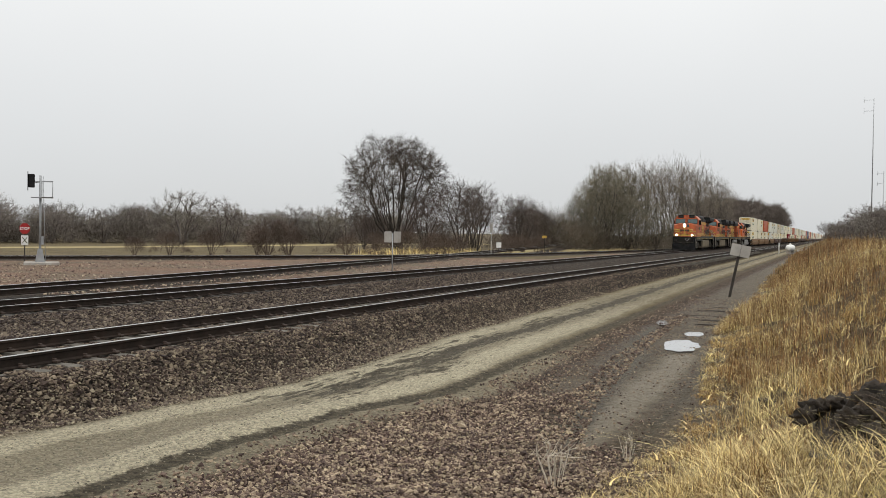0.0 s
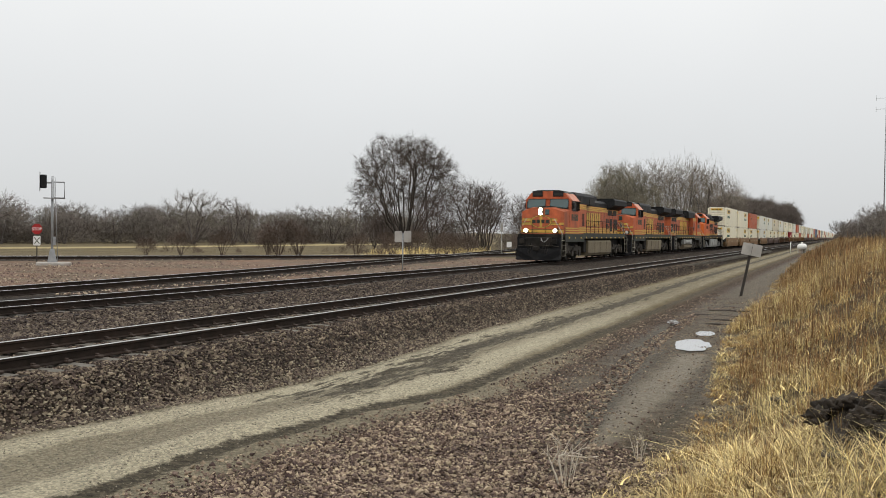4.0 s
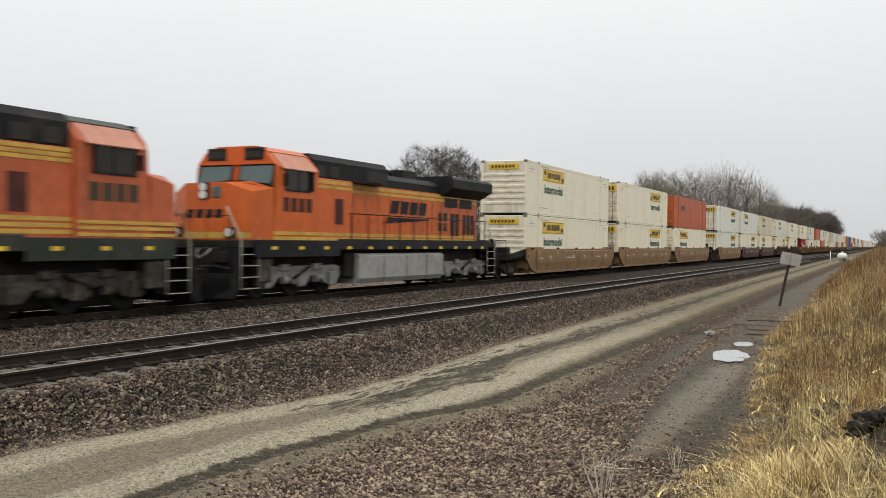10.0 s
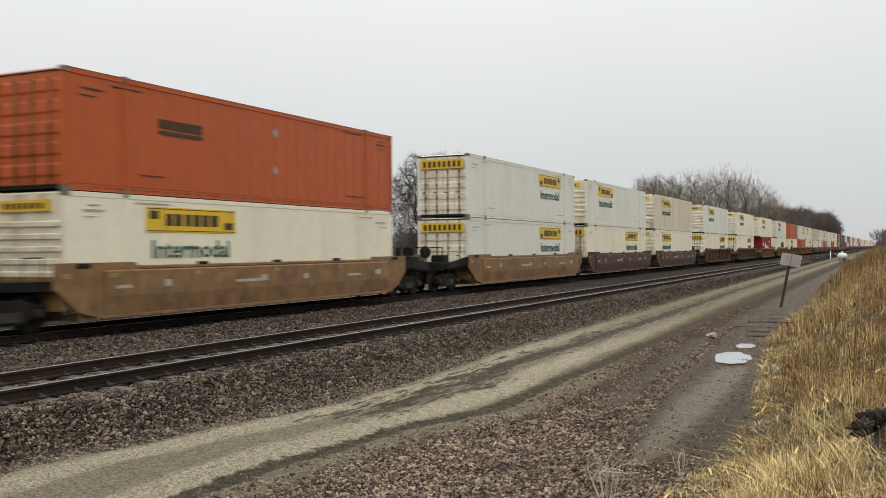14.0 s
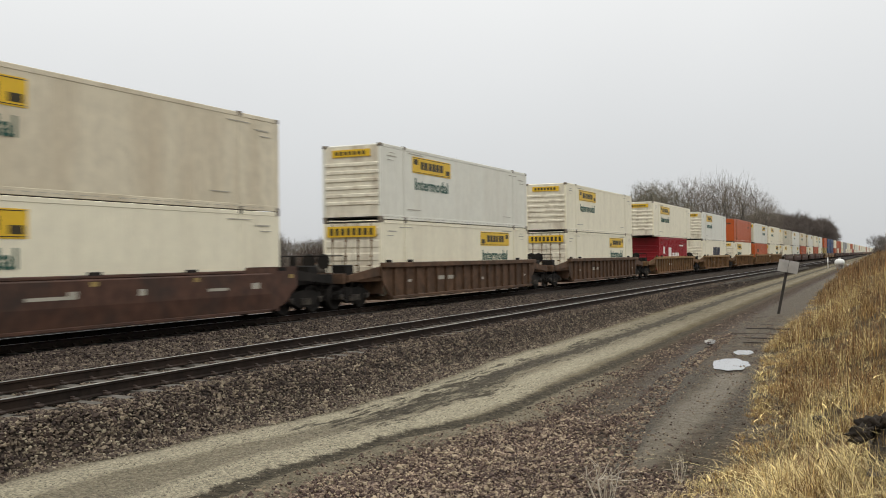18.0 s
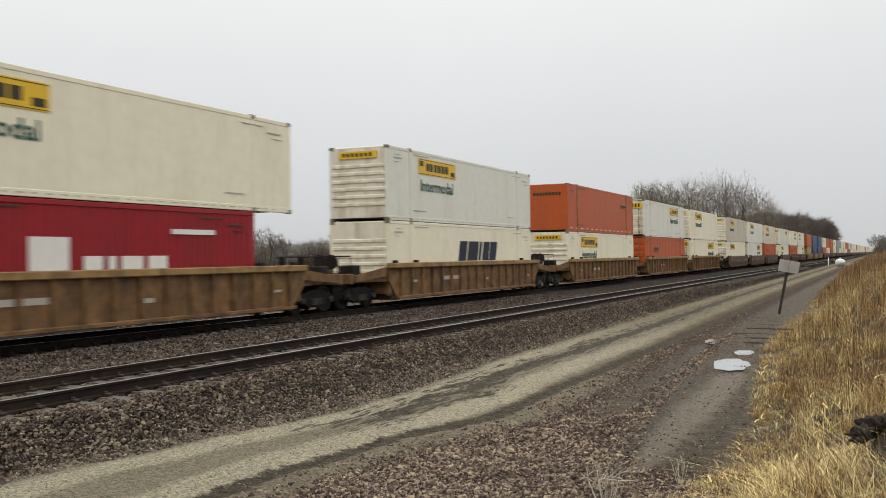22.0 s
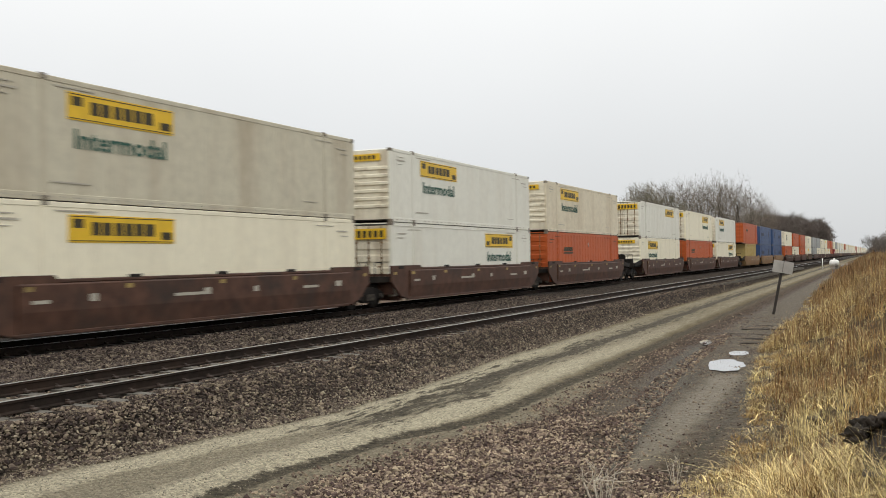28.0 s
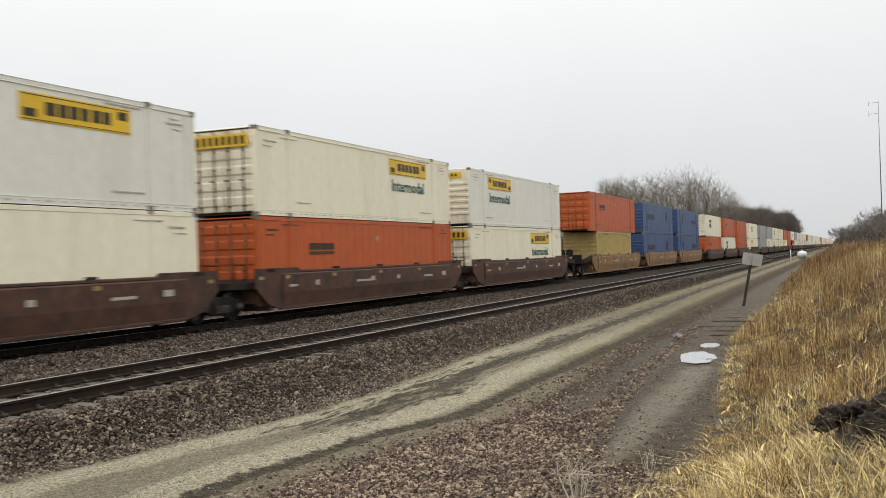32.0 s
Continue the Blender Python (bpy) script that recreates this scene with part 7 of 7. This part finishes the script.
# the tall grove beside the far main track: bushy at its near end, open and upright beyond; then a long row running away
for x, y, h in ((-47.0, 186, 11.0), (-44.5, 190, 15.0), (-43.0, 197, 17.5), (-41.0, 188, 17.0), (-45.5, 201, 16.5), (-38.6, 195, 17.5), (-36.0, 190, 10.5), (-32.5, 193, 9.5), (-28.5, 199, 9.0)):
    s = h / 16.0
    tree(bushy[rn.randrange(2)], x, y, (s, s, s), rn.uniform(0, 360), "tall bare pale-twigged tree with dense brushy crown", "grove beside the track")
for x, y, h in ((-41.5, 205, 19.5), (-38.5, 212, 20.5), (-35.5, 203, 19.8), (-33.2, 214, 21.0), (-31.0, 205, 19.8), (-28.6, 212, 20.2), (-26.6, 204, 18.3), (-25.6, 216, 18.8), (-24.6, 228, 18.0), (-36.5, 224, 21.0), (-30.5, 226, 21.0), (-25.0, 240, 16.5)):
    s = h / 20.0
    tree(pale[rn.randrange(3)], x, y, (s, s, s), rn.uniform(0, 360), "tall upright bare pale-barked tree in an open grove", "grove beside the track")
for k in range(48):
    y = 246 + 7.4 * k
    x = -25.0 - rn.uniform(0, 9)
    s = rn.uniform(0.90, 1.10) * (1 + 0.42 * (y - 246) / 300)
    tree(rowt[k % 3], x, y, (s, s, s), rn.uniform(0, 360), "bare tree in a long row along the railway", "tree row along the track")
# the far edge of the field
edge = [(-190, 40), (-150, 82), (-131, 120), (-121, 165), (-112, 205), (-96, 250)]
ek = np.concatenate([[0], np.cumsum(np.hypot(*np.diff(np.array(edge, float), axis=0).T))])
for k in range(110):
    t = rn.uniform(0, ek[-1])
    ex, ey = np.interp(t, ek, [p[0] for p in edge]), np.interp(t, ek, [p[1] for p in edge])
    back = rn.uniform(0, 34)
    s = rn.uniform(0.75, 1.08) * (1.3 if k % 13 == 0 else 1.0)
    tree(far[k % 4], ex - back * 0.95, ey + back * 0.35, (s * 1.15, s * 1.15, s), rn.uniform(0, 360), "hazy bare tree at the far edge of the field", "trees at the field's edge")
for x, y, s in ((-115, 150, 1.75), (-110, 156, 1.4), (-112, 186, 1.35), (-108, 192, 1.45), (-106, 200, 1.5), (-103, 206, 1.35), (-118, 172, 1.3)):
    tree(far[rn.randrange(4)], x, y, (s * 0.95, s * 0.95, s * 0.82), rn.uniform(0, 360), "taller bare tree before the far field's edge", "trees at the field's edge")
# right of the track in the distance
for k in range(30):
    y = 165 + 11 * k + rn.uniform(-5, 5)
    x = np.interp(y, (165, 320, 420, 600), (8.5, 6.5, -2.0, -4.0)) + rn.uniform(0, 13)
    s = rn.uniform(0.8, 1.15)
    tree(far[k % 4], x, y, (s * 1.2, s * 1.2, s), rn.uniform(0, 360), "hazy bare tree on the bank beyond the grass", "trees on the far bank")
for x, y, s in ((-66, 84, 0.9), (-63.5, 88, 1.0), (-69, 82, 0.7), (-57.5, 90, 1.5), (-55.8, 91.5, 1.3), (-59.5, 91, 0.9), (-52, 98, 0.9), (-49, 101, 0.8), (-46, 108, 0.8), (-43.5, 112, 0.9), (-47, 116, 0.9), (-40, 121, 0.8), (-38, 128, 0.8), (-44, 135, 1.0), (-49, 118, 1.0), (-60, 122, 1.0), (-54, 119, 1.1), (-73, 112, 0.9), (-45.5, 146, 1.0), (-46, 158, 1.0)):
    tree(shrub[rn.randrange(2)], x, y, (s, s, s), rn.uniform(0, 360), "leafless reddish-brown shrub at the field's edge", "shrubs by the branch track", "shrub", category="shrub")


# ---- brush, grass and stones, past counting ----
def slivers(name, n, place_at, mat, label, category, seed, width=0.03, lean=0.25, bend=0.0, rows=3, flow=False):
    """Many upright curved strips, each tapering to its tip. place_at(rng, n) gives x, y, z, height."""
    rg = np.random.default_rng(seed)
    x, y, z, h = place_at(rg, n)
    n = len(x)
    a = rg.uniform(0, 2 * np.pi, n) if not flow else 3.2 * wave(x, y, 0.9, 11) + 1.6 * wave(x, y, 2.3, 12) + rg.normal(0, 0.9, n)
    out = np.abs(rg.normal(0, lean, n)) + bend * rg.uniform(0.4, 1.3, n)
    dx, dy = np.cos(a), np.sin(a)
    face = a + np.pi / 2 + rg.normal(0, 0.5, n)
    wx, wy = np.cos(face), np.sin(face)
    wd = width * rg.uniform(0.6, 1.4, n)
    verts = []
    for k in range(rows + 1):
        t = k / rows
        px = x + dx * out * h * t ** 1.8
        py = y + dy * out * h * t ** 1.8
        pz = z + h * (t - 0.28 * np.minimum(out, 1.6) * t ** 2.4)
        ww = wd * (1 - 0.88 * t)
        verts += [np.stack([px - wx * ww, py - wy * ww, pz], 1), np.stack([px + wx * ww, py + wy * ww, pz], 1)]
    v = np.stack(verts, 1).reshape(-1, 3)
    b = np.arange(n)[:, None] * (2 * rows + 2)
    f = np.concatenate([b + np.array([[2 * k, 2 * k + 1, 2 * k + 3, 2 * k + 2]]) for k in range(rows)], 0)
    return tagged(new(name, quick_mesh(name, v, f, mat, True)), label, category, kind="stuff")


def clumpy(x, y, s, k):
    return 0.5 + 0.5 * wave(x, y, s, k)


def bank_spot(y0, y1, w0, w1, h0, h1, least=-1.0, s=1.0, k=4, start=-0.1):
    """Places on the bank, in patches where a slow wave is above least."""
    def spot(rg, n):
        y = y0 * (y1 / y0) ** rg.random(n)
        x = grass_edge(y) + start + w0 * (w1 / w0) ** rg.random(n) - w0
        ok = wave(x, y, s, k) + 0.5 * wave(x, y, s * 2.7, k + 3) > least + rg.normal(0, 0.22, n)
        ok &= ~((np.hypot((x - 0.75) / 0.72, (y - 9.0) / 0.68) < 1))
        x, y = x[ok], y[ok]
        h = (h0 + (h1 - h0) * rg.random(len(x)) ** 1.3) * (0.62 + 0.30 * wave(x, y, 1.4, 7) + 0.22 * wave(x, y, 0.55, 17)) * np.clip(0.30 + (x - grass_edge(y)) * 0.42 + 0.25 * wave(x, y, 0.9, 21), 0.2, 1)
        return x, y, ground_z(x, y) - 0.03, np.maximum(h, 0.1)
    return spot


def tufted(spot, m, spread=0.05):
    """Places in tufts of m blades round each spot."""
    def spots(rg, n):
        x, y, z, h = spot(rg, n // m)
        k = len(x)
        x, y, z, h = np.repeat(x, m), np.repeat(y, m), np.repeat(z, m), np.repeat(h, m)
        return x + rg.normal(0, spread, k * m), y + rg.normal(0, spread, k * m), z, h * rg.uniform(0.45, 1.15, k * m)
    return spots


slivers("dry_grass", 56000, tufted(bank_spot(7.0, 60, 0.5, 8.0, 0.32, 0.95, -0.45, 1.5), 32, 0.07), M_GRASS, "tufts of tall dry golden grass covering the bank", "grass", 1, 0.0046, 0.62, 0.12, 4)
slivers("dry_grass", 30000, tufted(bank_spot(55, 330, 1.0, 16.0, 0.35, 1.1, -0.5, 0.5), 14, 0.14), M_GRASSFAR, "dry golden grass far along the bank", "grass", 2, 0.020, 0.35)
slivers("weed_stalks", 32000, tufted(bank_spot(9.5, 60, 0.8, 8.0, 0.6, 1.2, 0.05, 0.75, 9, 0.4), 16, 0.16), M_WEED, "russet dead weed stalks standing in the grass", "weeds", 3, 0.0042, 0.38)
slivers("weed_stalks", 12000, tufted(bank_spot(55, 300, 1.0, 14.0, 0.7, 1.5, 0.0, 0.3, 9, 0.4), 12, 0.2), M_WEED, "russet weed patches far along the bank", "weeds", 13, 0.020, 0.3)
slivers("straw_grass", 19000, tufted(bank_spot(5.2, 11.2, 0.35, 4.5, 0.40, 0.95, -0.9, 2.2, 4, -0.25), 28, 0.05), M_STRAW, "pale straw grass bent over beside the mud", "grass", 4, 0.0040, 0.55, 0.60, 5)
slivers("straw_grass", 24000, tufted(bank_spot(10, 60, 0.3, 8.0, 0.30, 0.95, 0.15, 1.1, 2, -0.1), 26, 0.06), M_STRAW, "pale straw grass in patches on the bank", "grass", 5, 0.005, 0.5, 0.30, 4)
slivers("fallen_straw", 15000, bank_spot(5.5, 45, 0.5, 7.0, 0.4, 1.0, -0.3, 1.9, 6, -0.15), M_STRAW, "flattened tangled straw between the standing grass", "grass", 12, 0.0045, 0.9, 1.2, 5)


slivers("tall_stalks", 2600, bank_spot(9.5, 60, 0.8, 8.0, 0.9, 1.5, -0.6, 1.2, 3, 0.5), M_STRAW, "single tall bleached stalks above the grass", "weeds", 15, 0.0035, 0.22)


def head_spot(rg, n):
    x, y, z, h = bank_spot(8.0, 26, 0.3, 2.5, 0.5, 0.9, -0.8, 1.6, 5, -0.15)(rg, n)
    return x, y, z + h * 0.75, np.full(len(x), 0.09)


slivers("seed_heads", 420, head_spot, M_STRAW, "pale nodding seed heads of dead foxtail grass", "grass", 14, 0.011, 0.9, 0.9, 4)


def field_spot(rg, n):
    x, y = rg.uniform(-57, -46, n), rg.uniform(108, 136, n)
    ok = (line_distance(x, y, SIDING) > 4) & (line_distance(x, y, BRANCH) > 5) & (clumpy(x, y, 0.25, 3) > rg.uniform(0.2, 0.9, n))
    x, y = x[ok], y[ok]
    return x, y, ground_z(x, y) - 0.02, rg.uniform(0.4, 1.1, len(x))


slivers("field_grass", 4500, field_spot, M_STRAW, "pale dry grass at the foot of the trees", "grass", 6, 0.03, 0.3)


def siding_spot(rg, n):
    x, y = rg.uniform(-38, -29, n), rg.uniform(84, 175, n)
    ok = (line_distance(x, y, SIDING) > 2.2) & (line_distance(x, y, BRANCH) > 3) & (clumpy(x, y, 0.35, 5) > rg.uniform(0.3, 0.9, n))
    x, y = x[ok], y[ok]
    return x, y, ground_z(x, y) - 0.02, rg.uniform(0.3, 0.8, len(x))


slivers("siding_grass", 5000, siding_spot, M_STRAW, "tufts of pale dry grass between the tracks", "grass", 7, 0.03, 0.3)


def thicket(name, n, line, depth, h0, h1, mat, label, seed, twig=0.8, thin=0.020, each=90):
    """Leafless brush along a line: many domed bushes of fine twigs, of uneven height, the lower ones in front."""
    rg = np.random.default_rng(seed)
    p = np.array(line, float)
    k = np.concatenate([[0], np.cumsum(np.hypot(*np.diff(p, axis=0).T))])
    m = n // each
    s = rg.uniform(0, k[-1], m)
    b = rg.random(m)
    x = np.interp(s, k, p[:, 0]) - 0.95 * b * depth
    y = np.interp(s, k, p[:, 1]) + 0.3 * b * abs(depth)
    h = (h0 + (h1 - h0) * np.clip(0.45 + 0.25 * np.sin(s * 0.09 + seed) + 0.2 * np.sin(s * 0.31 + 1) + rg.normal(0, 0.16, m), 0, 1.3)) * (0.62 + 0.38 * b)
    w = h * rg.uniform(0.42, 0.75, m)
    x, y, h, w = (np.repeat(q, each) for q in (x, y, h, w))
    d = rg.normal(size=(len(x), 3))
    d /= np.linalg.norm(d, axis=1, keepdims=True)
    d[:, 2] = np.abs(d[:, 2]) * 1.7 - 0.75
    r = rg.random(len(x)) ** 0.45
    p0 = np.stack([x + d[:, 0] * r * w, y + d[:, 1] * r * w, np.maximum(ground_z(x, y) + h * (0.36 + 0.52 * d[:, 2] * r), ground_z(x, y))], 1)
    v = d * np.array([1, 1, 0.8]) + np.array([0, 0, 0.5]) + rg.normal(0, 0.45, d.shape)
    v *= (twig * (0.5 + 0.09 * h) * rg.uniform(0.5, 1.3, len(x)) / np.linalg.norm(v, axis=1))[:, None]
    t = np.full((len(x), 1), thin) * rg.uniform(0.6, 1.3, (len(x), 1))
    return tagged(new(name, ribbons(name, np.concatenate([p0, p0 + v, t, t * 0.4], 1), mat, seed)), label, "brush", kind="stuff")


thicket("far_brush", 130000, edge, 24, 3.6, 8.6, M_HAZE, "grey leafless brush closing off the far field", 8, 1.05, 0.032)
thicket("grove_brush", 30000, [(-49, 182), (-43, 184), (-37, 188)], 9, 5.0, 12.0, M_GROVE, "tall olive-grey brush at the near end of the grove", 9, 1.0, 0.016)
thicket("grove_brush", 34000, [(-37, 188), (-31, 193), (-26, 203), (-24.5, 222), (-24.5, 245)], 7, 4.0, 9.0, M_GROVE, "leafless undergrowth at the foot of the grove", 29, 1.1, 0.020)
thicket("row_brush", 26000, [(-25.5, 240), (-25.5, 640)], 8, 4.0, 9.0, M_HAZE, "leafless undergrowth below the row of trees", 19, 1.3, 0.060)
thicket("tree_brush", 46000, [(-50, 122), (-49, 150), (-52, 200), (-66, 250), (-95, 330)], 16, 2.4, 5.6, M_HAZE, "dark leafless undergrowth below the field trees", 10, 0.8, 0.018)
thicket("bank_brush", 30000, [(8.5, 165), (6.5, 320), (-2, 420), (-4, 620)], -12, 3.5, 7.0, M_HAZE, "grey leafless brush on the far bank", 11, 1.0, 0.03)
thicket("field_shrubs", 5000, [(-78, 92), (-62, 100), (-52, 108), (-46, 120)], 3, 0.8, 2.2, M_BUSH, "low russet brush along the field's near edge", 16, 0.6, 0.010)


def stones(name, n, spot, size, mat, label, seed):
    """Loose angular stones: squashed eight-sided lumps, each turned its own way."""
    rg = np.random.default_rng(seed)
    x, y = spot(rg, n)
    n = len(x)
    base = np.array([[1, 0, 0], [-1, 0, 0], [0, 1, 0], [0, -1, 0], [0, 0, 1], [0, 0, -1.0]])
    v = base[None] * rg.uniform(0.6, 1.25, (n, 6, 1)) + rg.normal(0, 0.16, (n, 6, 3))
    q = rg.normal(size=(n, 4))
    q /= np.linalg.norm(q, axis=1, keepdims=True)
    w_, a, b, c = q.T
    rot = np.stack([np.stack([1 - 2 * (b * b + c * c), 2 * (a * b - w_ * c), 2 * (a * c + w_ * b)], 1), np.stack([2 * (a * b + w_ * c), 1 - 2 * (a * a + c * c), 2 * (b * c - w_ * a)], 1), np.stack([2 * (a * c - w_ * b), 2 * (b * c + w_ * a), 1 - 2 * (a * a + b * b)], 1)], 1)
    v = np.einsum("nij,nkj->nki", rot, v) * (size * np.exp(rg.normal(0, 0.32, n)))[:, None, None]
    v[:, :, 2] *= 0.8
    z = ground_z(x, y) + size * rg.uniform(-0.1, 0.75, n)
    v += np.stack([x, y, z], 1)[:, None, :]
    f = np.array([[0, 2, 4], [2, 1, 4], [1, 3, 4], [3, 0, 4], [2, 0, 5], [1, 2, 5], [3, 1, 5], [0, 3, 5]])
    faces = (np.arange(n)[:, None, None] * 6 + f[None]).reshape(-1, 3)
    return tagged(new(name, quick_mesh(name, v.reshape(-1, 3), faces, mat)), label, "ballast", kind="stuff")


def strip(x0, x1, y0, y1, keep=None):
    def spot(rg, n):
        y = y0 * (y1 / y0) ** rg.random(n)
        a, b = x0(y), x1(y)
        x = a + (b - a) * rg.random(n)
        if keep is not None:
            ok = keep(x, y, rg)
            x, y = x[ok], y[ok]
        return x, y
    return spot


def off_rail(x, y, rg):
    return (np.abs(np.abs(x - NEAR_X) - GAUGE) > 0.12) & ((np.abs(x - NEAR_X) > 1.32) | (((y - 2.0) / 0.61) % 1 > 0.24) & (((y - 2.0) / 0.61) % 1 < 0.76))


stones("ballast_stones", 74000, strip(lambda y: -12.8 + 0 * y, lambda y: toe(y) + 0.15, 7, 42, off_rail), 0.0245, M_STONE, "grey and brown crushed-rock ballast stones", 21)
stones("ballast_stones", 15000, strip(lambda y: -12.8 + 0 * y, lambda y: toe(y) + 0.15, 42, 80, off_rail), 0.036, M_STONE, "grey and brown crushed-rock ballast stones", 31)
stones("dusty_stones", 13000, strip(lambda y: toe(y) - 0.75, lambda y: toe(y) + 0.22, 7, 40, lambda x, y, rg: rg.random(len(x)) < 0.15 + 0.85 * smooth(-0.75, 0.0, x - toe(y))), 0.020, M_DUSTY, "dusty tan stones at the foot of the ballast", 30)
stones("ballast_stones", 28000, strip(lambda y: -17.1 + 0 * y, lambda y: -12.7 + 0 * y, 11, 48), 0.034, M_DARKSTONE, "dark brownish crushed-rock ballast between the tracks", 22)
stones("gravel_stones", 58000, strip(lambda y: road_edge(y) + 0.45, lambda y: grass_edge(y) + 0.2, 6.5, 19,
                                     lambda x, y, rg: 1.15 - smooth(13.5, 17.5, y + 1.1 * (x - road_edge(y))) - 0.66 * muddy_side(x, y) * (0.75 + 0.5 * wave(x, y, 3.1, 8)) > rg.uniform(0.05, 0.9, len(x)) + np.clip(2.2 - (x - road_edge(y)) * 1.6, 0, 1)), 0.0195, M_REDSTONE, "pinkish loose gravel beside the road", 23)
stones("gravel_stones", 2600, strip(lambda y: ridge_x(y) - 0.24, lambda y: ridge_x(y) + 0.24, 11.5, 31), 0.022, M_REDSTONE, "ridge of loose gravel on the mud", 24)
stones("gravel_stones", 4200, strip(lambda y: road_edge(y) + 0.5, lambda y: road_edge(y) + 1.35, 13, 42, lambda x, y, rg: clumpy(x, y, 1.7, 9) > rg.uniform(0.1, 0.9, len(x))), 0.019, M_REDSTONE, "loose gravel along the road's edge", 28)
stones("mud_stones", 9000, strip(lambda y: road_edge(y) + 0.8, lambda y: grass_edge(y) + 0.1, 9.5, 40, lambda x, y, rg: clumpy(x, y, 2.3, 4) > rg.uniform(0.0, 0.9, len(x))), 0.015, M_REDSTONE, "small loose stones pressed into the mud", 27)
stones("yard_stones", 20000, strip(lambda y: -46 + 0 * y, lambda y: -21.5 + 0 * y, 22, 75, lambda x, y, rg: ((x + 48.4) * 28 - (y - 45.0) * 17.6 > -30) & (line_distance(x, y, SIDING) > 1.3) & (line_distance(x, y, BRANCH) > 1.3) & (clumpy(x, y, 0.3, 6) > rg.uniform(0.1, 0.9, len(x)))), 0.042, M_YARD, "coarse reddish stones scattered beyond the tracks", 26)
stones("road_grit", 6000, strip(lambda y: toe(y) + 0.1, lambda y: road_edge(y) + 0.3, 7, 30), 0.008, M_GRIT, "fine pale grit on the gravel road", 25)


def dry_weed(x, y, s, seed):
    wood, twigs = crown(seed, 0.54, 0.62, 0.02, 5, 22, 2, wide=95, upright=0.35, girth=0.011, tip=0.0034, twig_len=0.09, hollow=0.35, bent=False)
    c = tagged(empty("dry_weed", x, y, g(x, y)), "small bleached dead weed on the gravel", "weed", "dead weeds on gravel")
    c.matrix_basis = pose(x, y, g(x, y)) @ Matrix.Diagonal((s, s, s, 1))
    part("stalk", branch_mesh("stalk", wood, M_BLEACHED, 4), None, c)
    part("twig", branch_mesh("twig", twigs, M_BLEACHED, 3), None, c)


dry_weed(-2.47, 9.1, 1.05, 301)
dry_weed(-2.62, 9.7, 0.6, 302)
dry_weed(-2.05, 10.6, 0.6, 303)


motions()
